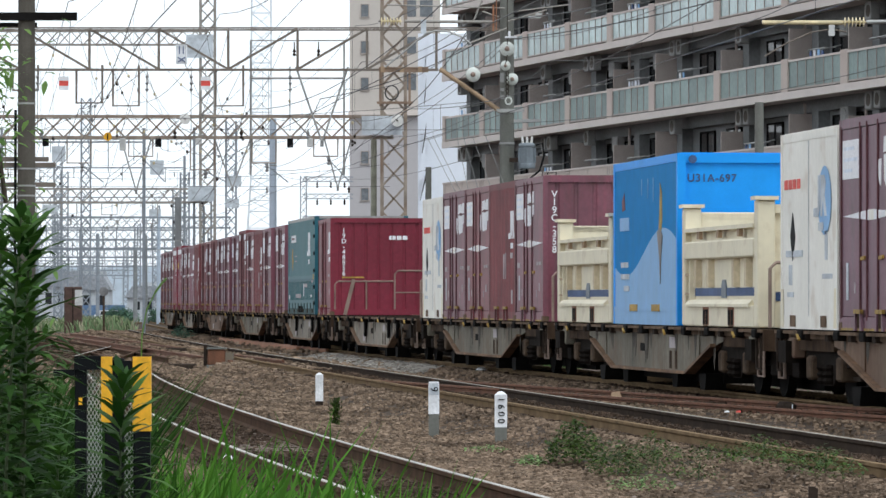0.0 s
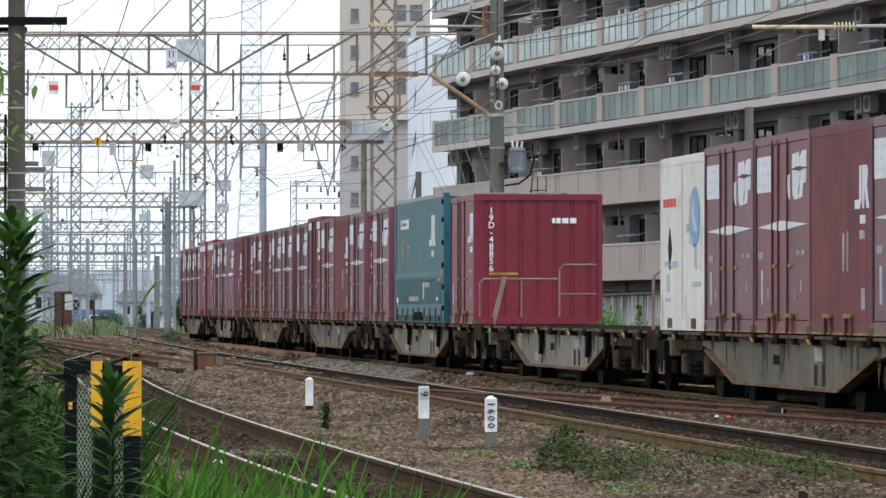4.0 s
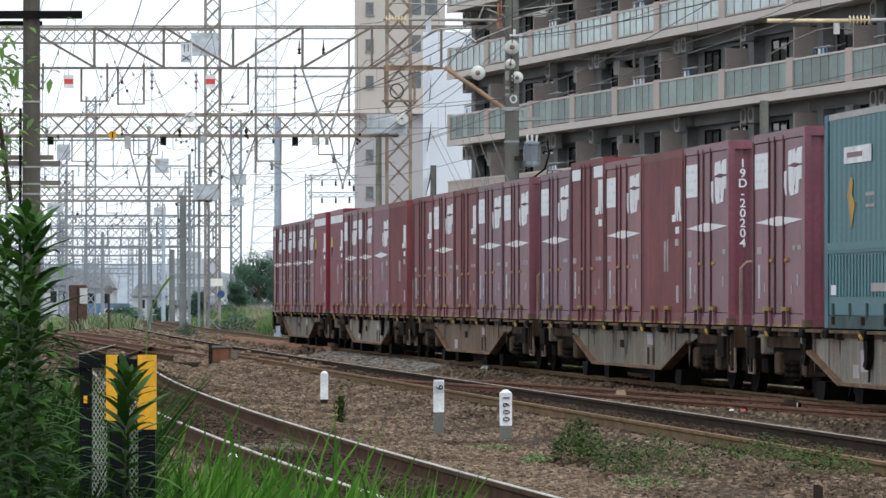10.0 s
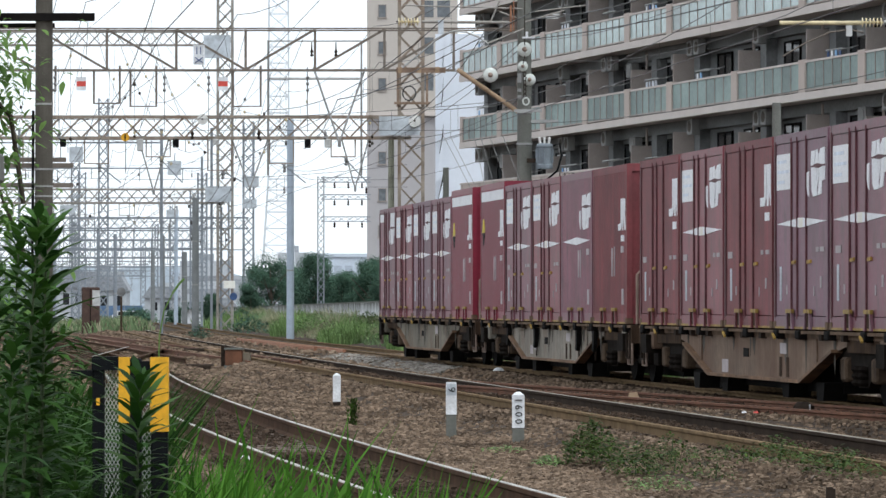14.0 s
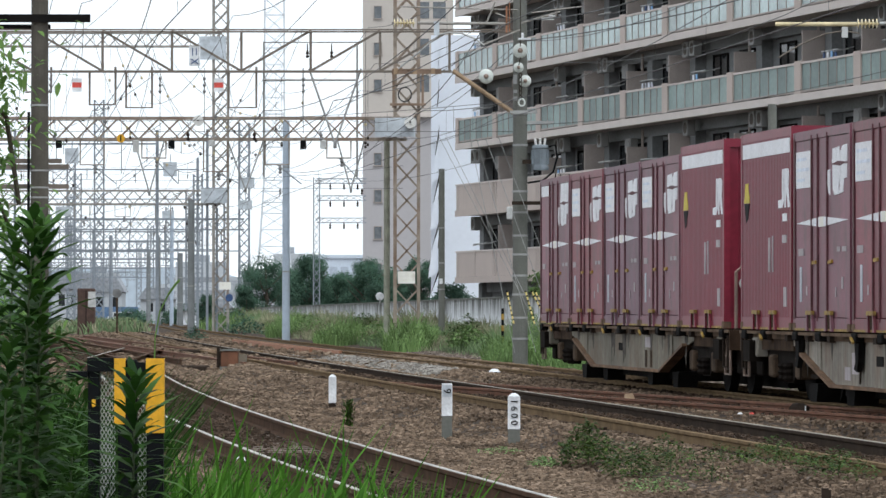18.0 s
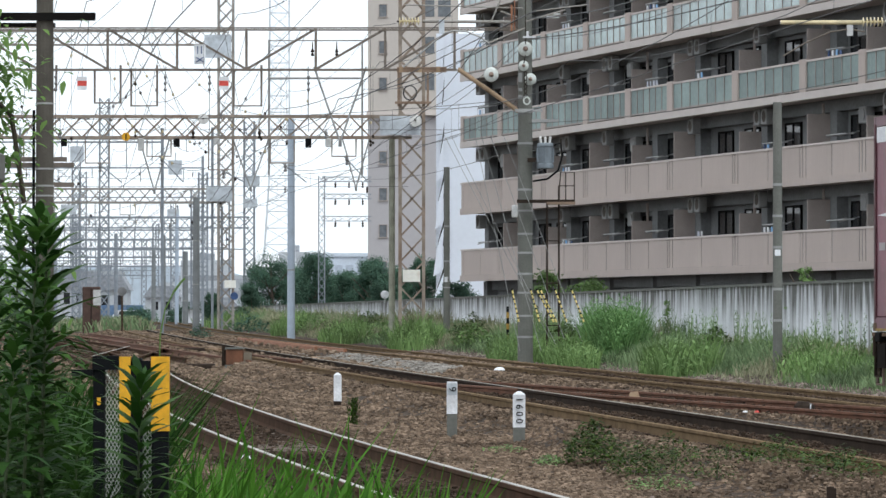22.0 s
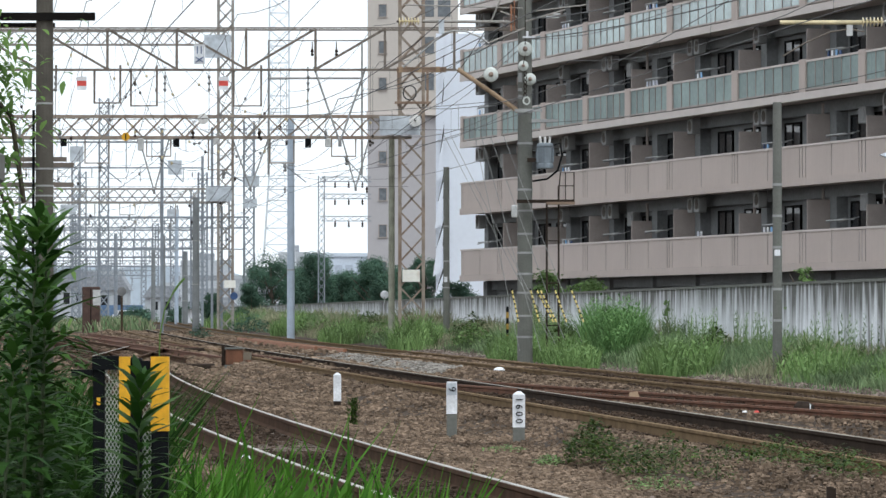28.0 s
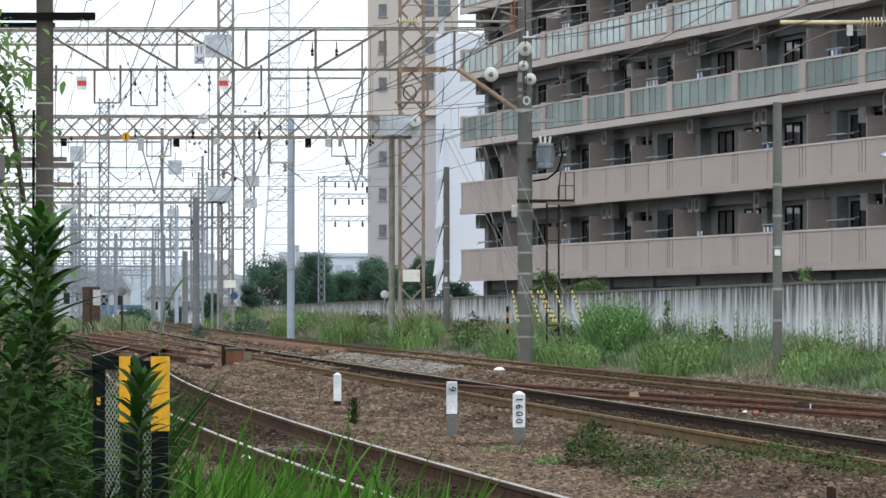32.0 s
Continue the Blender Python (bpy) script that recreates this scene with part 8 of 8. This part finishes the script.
# ---- small things on the ballast ----
def build_trackside():
    b = thing("track_box", "rusty brown box with a pale lid edge between the tracks", "equipment box", at=pose(-4.57, 109, ground_height(-4.57, 109)))
    part("body", Shape().soft(-0.19, 0.19, -0.3, 0.3, 0.0, 0.36, 0.03), M_REDRAIL, b, "rusty brown body")
    part("lid", Shape().box(-0.21, 0.21, -0.32, 0.32, 0.361, 0.40), M_CONC, b)
    part("side_plate", Shape().box(-0.28, -0.2, -0.2, 0.2, 0.0, 0.46), M_GRIME, b)
    part("side_plate", Shape().box(0.2, 0.36, -0.25, 0.25, 0.0, 0.28), M_WAGON, b)
    part("foot", Shape().box(-0.21, 0.0, -0.34, 0.3, -0.05, 0.02), M_CONC, b)
    w = thing("white_lump", "small white rounded plastic cover on the ballast", "cover", at=pose(1.10, 97, 0.03))
    part("shell", Shape().lathe([(0, 0.085), (0.05, 0.08), (0.085, 0.065), (0.11, 0.03), (0.115, 0.0)], (0, 0, 0), 14), M_SIGNW, w)
    w = thing("pale_rock", "pale tan rock beside the red rail", "rock", at=pose(2.60, 67.6, -0.03))
    part("stone", Shape().poly([(-0.09, -0.06, -0.05), (0.1, -0.05, -0.05), (0.09, 0.07, -0.05), (-0.08, 0.06, -0.05), (-0.06, -0.03, 0.09), (0.05, -0.04, 0.1), (0.06, 0.03, 0.08), (-0.05, 0.04, 0.07)],
                               ((3, 2, 1, 0), (4, 5, 6, 7), (0, 1, 5, 4), (1, 2, 6, 5), (2, 3, 7, 6), (3, 0, 4, 7))), M_TANRUST, w)
    s = thing("rusty_stub", "short rusty steel stub standing in the ballast", "post", at=pose(2.26, 29.0, -0.34))
    part("stub", Shape().box(-0.02, 0.02, -0.02, 0.02, 0, 0.42).box(0.02, 0.034, -0.02, 0.02, 0.34, 0.41), M_GRIME, s)
    s = thing("stone_lump", "dark mossy stone lump with a white streak", "rock", at=pose(4.5, 62, ground_height(4.5, 62)))
    sh = Shape()
    rng = random.Random(55)
    pts = [(math.cos(a) * r * rng.uniform(0.8, 1.1), math.sin(a) * r * rng.uniform(0.8, 1.1), z) for z, r in ((0.0, 0.16), (0.08, 0.14), (0.13, 0.07)) for a in [i * 0.9 for i in range(7)]]
    sh.poly(pts, [tuple(range(14, 21)), *[(k * 7 + i, k * 7 + (i + 1) % 7, k * 7 + 7 + (i + 1) % 7, k * 7 + 7 + i) for k in range(2) for i in range(7)]])
    part("stone", sh, M_GRIME, s)
    part("chip", Shape().box(0.07, 0.085, -0.15, -0.13, 0.03, 0.1), M_SIGNW, s)
    s = thing("litter", "crumpled white plastic litter beside the near rail", "litter", at=pose(-1.66, 41.6, -0.13))
    part("sheet", Shape().poly([(-0.05, 0, 0.0), (0.0, -0.03, 0.05), (0.05, 0, 0.01), (0.04, 0.05, 0.04), (-0.03, 0.05, 0.045)], ((0, 1, 4), (1, 2, 3), (1, 3, 4))), M_SIGNW, s)
    rng = random.Random(2)
    for i in range(16):
        x, d = rng.uniform(0.4, 3.2), rng.uniform(33, 46)
        s = solid("stone", Shape().lathe([(0.0, -0.02), (0.02, -0.016), (0.03, 0.0), (0.02, 0.014), (0.0, 0.018)], (0, 0, 0), 6), M_PINKSTONE, "single pale stone lying on the ballast", "stone", "pale stones")
        s.matrix_basis = pose(x, d, ground_height(x, d) + 0.02, rng.uniform(0, 40), 0, rng.uniform(0, 360))
    for x, d, m, lab in ((3.67, 60.4, M_SIGNW, "small white scrap lying between the rails"), (3.80, 60.2, M_SIGNR, "small red scrap lying between the rails"), (3.33, 111.8, M_SIGNW, "white scrap at the edge of the verge")):
        s = thing("litter", lab, "litter", "scraps on the ballast", at=pose(x, d, ground_height(x, d) + 0.03))
        part("scrap", Shape().poly([(-0.03, -0.02, 0.0), (0.03, -0.02, 0.0), (0.035, 0.03, 0.01), (-0.025, 0.03, 0.01), (-0.015, -0.01, 0.022), (0.015, 0.0, 0.025)], ((0, 1, 5, 4), (1, 2, 5), (2, 3, 4, 5), (3, 0, 4))), m, s)
    # spare rails lie beside the main track
    for k, (d0, d1, off) in enumerate(((131, 168, -0.82), (137, 172, -1.12))):
        s = Shape()
        for i in range(9):
            d = d0 + (d1 - d0) * i / 8
            x = line_main(d) + off - 0.01 * i
            g = grade(d) + 0.02
            s.v += [(x - 0.06, d, g - 0.2), (x + 0.06, d, g - 0.2), (x + 0.04, d, g), (x - 0.04, d, g)]
        for i in range(8):
            s.f += [(i * 4 + j, i * 4 + (j + 1) % 4, i * 4 + 4 + (j + 1) % 4, i * 4 + 4 + j) for j in range(4)]
        s.f += [(0, 1, 2, 3), (35, 34, 33, 32)]
        solid("spare_rail", s, M_ORANGE, "loose orange rusty rail lying on the ballast", "rail", "spare rails")
    # switch rods and point machines far down the line
    for x, d, w in ((-6.75, 136, 0.7), (-9.1, 151, 0.6), (-5.45, 110, 0.8)):
        s = thing("point_machine", "dark low point machine beside the switch", "equipment box", "point machines", at=pose(x, d, ground_height(x, d)))
        part("case", Shape().soft(-w / 2, w / 2, -0.25, 0.25, 0.0, 0.13, 0.03), M_GRIME, s)
        part("rod", Shape().tube((w / 2, 0, 0.08), (w / 2 + 1.6, 0, 0.06), 0.03, n=6), M_RAIL, s)


# ---- the far end ----
def build_far():
    # haze is put into the pale colours of the far houses
    far = mat("hazy_far_plaster", (0.50, 0.53, 0.56), 0.9, var=0.06, rnd=0.15)
    roof = mat("hazy_far_roof", (0.34, 0.36, 0.39), 0.9, rnd=0.15)
    rng = random.Random(7)
    for x, d, w, h, lab in ((-35.5, 520, 4.8, 5.2, "pale grey house beyond the yard"), (-30.6, 540, 3.6, 4.2, "small grey house beyond the yard"), (-41, 560, 5.0, 6.0, "grey house beyond the yard"), (-26.5, 560, 4.0, 3.4, "low pale shed beyond the yard"),
                            (-20.5, 450, 3.4, 2.6, "small white hut beyond the tracks")):
        b = thing("far_house", lab, "house", "houses beyond the yard", at=pose(x, d, 0.4))
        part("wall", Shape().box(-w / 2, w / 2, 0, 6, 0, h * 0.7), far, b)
        part("roof", Shape().prism([(-w / 2 - 0.3, h * 0.7), (w / 2 + 0.3, h * 0.7), (w / 2 - 0.6, h), (-w / 2 + 0.6, h)], "y", -0.3, 6.3), roof, b)
        for k in range(max(2, int(w / 1.5))):
            xx = -w / 2 + 0.7 + k * 1.4
            g = part("window", Shape().box(xx, xx + 0.7, -0.03, 0.02, h * 0.38, h * 0.6), M_DGLASS, b)
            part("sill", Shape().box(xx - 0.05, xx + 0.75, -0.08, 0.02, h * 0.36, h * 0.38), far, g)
    # the hall's pale blue is haze painted into wall and windows
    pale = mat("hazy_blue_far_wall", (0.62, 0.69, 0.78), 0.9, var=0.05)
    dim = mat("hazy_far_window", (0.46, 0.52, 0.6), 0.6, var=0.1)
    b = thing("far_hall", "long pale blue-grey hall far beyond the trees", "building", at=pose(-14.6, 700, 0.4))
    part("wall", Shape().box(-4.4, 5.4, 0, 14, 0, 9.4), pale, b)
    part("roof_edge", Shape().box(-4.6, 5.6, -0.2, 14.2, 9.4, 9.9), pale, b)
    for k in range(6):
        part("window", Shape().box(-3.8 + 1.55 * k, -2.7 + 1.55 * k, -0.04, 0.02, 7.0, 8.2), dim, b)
    f = thing("blue_fence", "low faded blue fence beyond the tracks", "fence", at=pose(-33.0, 500, 0.72))
    bl = mat("faded_blue", (0.12, 0.2, 0.33), 0.8)
    for i in range(6):
        part("fence_panel", Shape().box(-2.6 + i * 0.9, -1.72 + i * 0.9, 0, 0.05, 0.1, 1.7), bl, f)
        part("fence_post", Shape().box(-2.66 + i * 0.9, -2.6 + i * 0.9, -0.03, 0.08, 0, 1.8), M_FARST, f)
    for x, lab in ((-30.2, "small white car parked beyond the tracks"), (-38.4, "pale grey car parked beyond the tracks")):
        c = thing("car", lab, "car", "parked cars", at=pose(x, 480, 0.55))
        part("body", Shape().prism([(-1.7, 0.3), (1.7, 0.3), (1.75, 0.75), (0.95, 0.85), (0.5, 1.3), (-1.2, 1.32), (-1.7, 0.85)], "y", -0.8, 0.8), M_SIGNW, c)
        part("side_window", Shape().prism([(-1.15, 0.88), (0.75, 0.88), (0.42, 1.22), (-1.05, 1.24)], "y", -0.815, -0.8), M_DGLASS, c)
        for xx in (-1.05, 1.05):
            part("wheel", Shape().lathe([(0, -0.1), (0.28, -0.1), (0.3, 0.0), (0.28, 0.1), (0, 0.1)], (xx, -0.75, 0.3), 14, "y"), M_BLACK, c)
    for i in range(16):
        x, d = -150 + i * 9.5 + rng.uniform(-3, 3), rng.uniform(1050, 1400)
        h, w = rng.uniform(7, 17), rng.uniform(6, 14)
        b = thing("far_building", "pale hazy building on the skyline", "building", "skyline buildings", at=pose(x, d, -0.3))
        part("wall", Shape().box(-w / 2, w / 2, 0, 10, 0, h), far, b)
        part("roof_box", Shape().box(-w / 5, w / 6, 2, 6, h, h + 1.6), roof, b)
        for fl in range(int(h / 3)):
            part("window_band", Shape().box(-w / 2 + 0.6, w / 2 - 0.6, -0.05, 0.02, 1.2 + 3 * fl, 2.4 + 3 * fl), roof, b)
    s = Shape()
    n = 60
    for i in range(n + 1):
        x = -900 + 1500 * i / n
        h = 38 + 14 * noise.noise((x * 0.006, 0, 0)) + 6 * noise.noise((x * 0.03, 3, 0))
        s.v += [(x, 3800, -5), (x, 3800, h), (x, 4000, h * 0.7)]
    for i in range(n):
        s.f += [(i * 3, i * 3 + 3, i * 3 + 4, i * 3 + 1), (i * 3 + 1, i * 3 + 4, i * 3 + 5, i * 3 + 2)]
    # the ridge gets its pale blue from haze put into the colour
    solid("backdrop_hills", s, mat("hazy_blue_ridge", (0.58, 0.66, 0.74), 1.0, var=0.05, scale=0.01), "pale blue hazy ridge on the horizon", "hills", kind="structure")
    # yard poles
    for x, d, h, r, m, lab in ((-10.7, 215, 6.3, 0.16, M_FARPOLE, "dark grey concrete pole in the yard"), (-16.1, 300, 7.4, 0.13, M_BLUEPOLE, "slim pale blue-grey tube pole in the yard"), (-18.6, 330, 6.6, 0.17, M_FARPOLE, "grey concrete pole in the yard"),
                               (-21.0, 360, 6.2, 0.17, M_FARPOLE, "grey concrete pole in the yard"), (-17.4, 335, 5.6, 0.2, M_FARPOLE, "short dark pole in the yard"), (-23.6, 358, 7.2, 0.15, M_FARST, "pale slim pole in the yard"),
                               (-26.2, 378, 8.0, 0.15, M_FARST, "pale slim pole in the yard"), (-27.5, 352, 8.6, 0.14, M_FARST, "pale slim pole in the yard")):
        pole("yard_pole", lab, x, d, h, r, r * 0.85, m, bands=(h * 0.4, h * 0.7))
    b = thing("rusty_cabinet", "tall rusty brown cabinet standing in the yard", "cabinet", at=pose(-17.0, 240, -0.3))
    part("body", Shape().soft(-0.42, 0.42, -0.3, 0.3, 0.0, 2.9, 0.04), mat("dark_red_rust", (0.085, 0.05, 0.04), 0.85, var=0.3), b)
    part("notice", Shape().box(0.1, 0.46, -0.32, -0.30, 2.0, 2.75), M_BIN, b)
    part("door_gap", Shape().box(-0.02, 0.02, -0.312, -0.30, 0.1, 2.8), M_DARK, b)
    s = thing("yard_sign", "round dark sign on a thin post in the yard", "sign", at=pose(-14.1, 218, -0.3))
    part("post", Shape().tube((0, 0, 0), (0, 0, 2.6), 0.05, n=8), M_AXLE, s)
    part("disc", Shape().lathe([(0, 0), (0.2, 0), (0.2, 0.03), (0, 0.03)], (0, -0.06, 2.55), 16, "y"), M_INSG, s)
    # the tall transmission pylon
    p = thing("transmission_pylon", "tall pale lattice transmission pylon", "pylon", at=pose(-19.8, 600, 0))
    s = Shape()
    levels = [(-0.3, 3.2), (3, 2.7), (8, 1.9), (14, 1.5), (18, 1.25), (24, 1.22), (30, 1.2), (36, 1.18), (42, 1.15), (50, 1.1)]
    for (z0, w0), (z1, w1) in zip(levels, levels[1:]):
        for i, j in ((-1, -1), (1, -1), (1, 1), (-1, 1)):
            s.bar((i * w0, j * w0, z0), (i * w1, j * w1, z1), 0.13)
        m = 3
        for k in range(m):
            za, zb = z0 + (z1 - z0) * k / m, z0 + (z1 - z0) * (k + 1) / m
            wa, wb = w0 + (w1 - w0) * k / m, w0 + (w1 - w0) * (k + 1) / m
            for j in (-1, 1):
                s.bar((-wa, j * wa, za), (wb, j * wb, zb), 0.06)
                s.bar((wa, j * wa, za), (-wb, j * wb, zb), 0.08)
                s.bar((-wb, j * wb, zb), (wb, j * wb, zb), 0.08)
    # the pylon's steel is lightened to paint in the haze
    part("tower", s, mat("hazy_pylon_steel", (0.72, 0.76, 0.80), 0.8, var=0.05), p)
    for z, w in ((46, 8),):
        part("cross_arm", lattice(Shape(), (-w, 0, z), (w, 0, z), 0.9, 1.6, 0.12, 0.07), M_FARST, p)
    # a ladder-like feeder mast with side arms
    m = thing("feeder_mast", "pale lattice feeder mast with short arms", "mast", at=pose(-7.1, 290, 0))
    part("mast", lattice(Shape(), (0, 0, -0.4), (0, 0, 9.4), 0.36, 0.45, 0.05, 0.03), M_FARST, m)
    for z in (9.2, 8.2, 6.9):
        part("arm", lattice(Shape(), (0, 0, z), (2.9, 0, z), 0.28, 0.45, 0.04, 0.025), M_FARST, m)
        for k in (0.8, 1.6, 2.4):
            part("insulator", Shape().lathe([(0.02, -0.5), (0.08, -0.45), (0.03, -0.35), (0.08, -0.3), (0.03, -0.2), (0.02, -0.1)], (k, 0, z), 8), M_GRIME, m)
    # the white frames behind the first girder
    fr = thing("feeder_gantry", "pale rectangular feeder frame behind the girder", "gantry", at=pose(0, 205, 0))
    part("frame", Shape().run([(-7.2, 0, 7.0), (-7.2, 0, 12.55), (-3.35, 0, 12.55), (-3.35, 0, 7.0)], 0.05).run([(-7.2, 0, 11.0), (-3.35, 0, 11.0)], 0.05), M_GALV, fr)
    for x in (-5.4, -4.4):
        part("insulator", Shape().lathe([(0.02, 11.9), (0.08, 11.95), (0.03, 12.05), (0.08, 12.1), (0.03, 12.2), (0.02, 12.5)], (x, 0, 0), 8), M_GRIME, fr)


def build_small_signs():
    m = thing("wall_mirror", "round white-backed mirror standing on the wall", "mirror", at=pose(-2.53, 215.6, 0))
    part("post", Shape().tube((0, 0, 1.7), (0, 0, 2.0), 0.03, n=8), M_GALV, m)
    part("disc", Shape().lathe([(0, 0), (0.15, 0.0), (0.18, 0.03), (0.18, 0.06), (0, 0.08)], (0, 0, 2.1), 18, "y"), M_SIGNW, m)
    b = thing("round_sign", "small round blue sign on the lattice mast", "sign", at=pose(-10.83, 257.4, 2.23))
    part("disc", Shape().lathe([(0, 0), (0.2, 0), (0.2, 0.03), (0, 0.03)], (0, 0, 0), 16, "y"), M_NAVY, b)
    part("bracket", Shape().bar((0, 0.04, 0), (-0.2, 0.3, 0), 0.04), M_GALV, b)
    p = thing("pole_plate", "small white plate fixed to the thin pole", "plate", at=pose(0.10, 169.87, 2.4))
    part("plate", Shape().soft(-0.055, 0.055, -0.01, 0.01, -0.09, 0.09, 0.004), M_SIGNW, p)
    part("clip", Shape().box(-0.02, 0.02, 0.01, 0.03, -0.02, 0.02), M_GALV, p)


def build_clutter():
    rng = random.Random(21)
    # wires strung from gantry to gantry, with small insulators on them
    ends = {118: (-11.5, -1.0, (7.05, 7.98)), 165: (-15.5, -1.8, (7.1, 7.78)), 258: (-26.0, -11.8, (7.12, 7.78, 15.35)), 325: (-33.0, -13.0, (7.0, 7.7)), 372: (-40.0, -18.4, (7.0, 7.7))}
    for i in range(46):
        da, db = rng.choice(((118, 165), (118, 165), (165, 258), (165, 258), (258, 325), (325, 372)))
        pa, pb = (Vector((rng.uniform(*ends[d][:2]), d, rng.choice(ends[d][2]))) for d in (da, db))
        if abs(pa.x / da - pb.x / db) > 0.035:
            pb.x = min(max(pa.x / da * db, ends[db][0]), ends[db][1])
        n = thing("strung_wire", "thin dark wire strung between gantries with small insulators", "overhead wire", "strung wires", at=Matrix())
        sag = rng.uniform(0.2, 1.6)
        way = [pa.lerp(pb, k / 10) - Vector((0, 0, sag * 4 * (k / 10) * (1 - k / 10))) for k in range(11)]
        part("wire", Shape().run(way, 0.006 * db / 150, 4), M_WIRE, n)
        for _ in range(rng.randint(1, 3)):
            p = way[rng.randint(1, 9)]
            r = 0.045 * p.y / 165
            part("insulator", Shape().lathe([(0, -r * 1.2), (r * 0.7, -r), (r, 0), (r * 0.7, r), (0, r * 1.2)], p, 8), rng.choice((M_GRIME, M_INSG, M_INSC)), n)
    # head-span wires across the tracks below the beams, with droppers
    for d, x0, x1, z in ((165, -17.5, -1.17, 6.2), (258, -32.0, -11.3, 6.4), (258, -32.0, -11.3, 9.4), (118, -17.0, 1.95, 6.3)):
        n = thing("head_span", "sagging wire with droppers across the tracks", "overhead wire", "head spans", at=pose(0, d, 0))
        way = [Vector((x0 + (x1 - x0) * k / 24, 0, z - 0.5 * 4 * (k / 24) * (1 - k / 24))) for k in range(25)]
        part("wire", Shape().run(way, 0.009, 4), M_WIRE, n)
        part("lower_wire", Shape().run([(x0, 0, z - 0.75), (x1, 0, z - 0.75)], 0.008, 4), M_WIRE, n)
        for p in way[2:-1:2]:
            part("dropper", Shape().tube(p, (p.x, 0, z - 0.75), 0.006, n=4), M_WIRE, n)
            if rng.random() < 0.5:
                part("insulator", Shape().lathe([(0.01, -0.22), (0.05, -0.18), (0.02, -0.13), (0.05, -0.08), (0.01, 0.0)], (p.x, 0, z - 0.75), 8), rng.choice((M_GRIME, M_INSG)), n)
    for x, d, z, w, h in ((-13.9, 258, 8.9, 0.7, 0.75), (-9.9, 258, 8.2, 0.75, 0.55), (-19.0, 258, 9.6, 0.7, 0.8), (-24.5, 325, 8.2, 1.0, 0.6), (-12.6, 325, 8.6, 0.9, 0.6), (-20.2, 372, 8.9, 0.9, 0.7)):
        b = thing("feeder_board", "pale lavender-grey board on the gantry", "sign board", "pale boards", at=pose(x, d - 0.6, z))
        part("board", Shape().box(-w / 2, w / 2, 0, 0.04, -h / 2, h / 2), M_SIGNB, b)
        part("hanger", Shape().bar((0, 0.05, h / 2), (0, 0.5, h / 2 + 0.4), 0.05), M_FARST, b)
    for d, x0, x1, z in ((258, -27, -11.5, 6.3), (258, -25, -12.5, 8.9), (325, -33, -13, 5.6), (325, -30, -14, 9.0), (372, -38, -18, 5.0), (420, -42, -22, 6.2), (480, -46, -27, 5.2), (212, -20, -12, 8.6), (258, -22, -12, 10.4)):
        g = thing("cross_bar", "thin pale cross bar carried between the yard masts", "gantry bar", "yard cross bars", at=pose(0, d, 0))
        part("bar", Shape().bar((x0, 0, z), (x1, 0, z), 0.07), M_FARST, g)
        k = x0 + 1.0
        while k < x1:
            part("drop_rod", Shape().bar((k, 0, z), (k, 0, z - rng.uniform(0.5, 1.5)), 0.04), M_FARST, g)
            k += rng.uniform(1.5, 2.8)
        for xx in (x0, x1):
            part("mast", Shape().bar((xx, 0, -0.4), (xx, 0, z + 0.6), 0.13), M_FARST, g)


build_fence()
build_clutter()
build_wires()
build_fittings()
build_trackside()
build_far()
build_small_signs()


# ---- what moves ----
def motions():
    for ob, u, z in TRAIN:
        walk(ob, [(t, rolling(u, z, t)) for t in (0, 2, 4, 6, 8, 10, 12, 14, 16, 18, 20, 22, 24, 26, 28, 30, 32)])


motions()
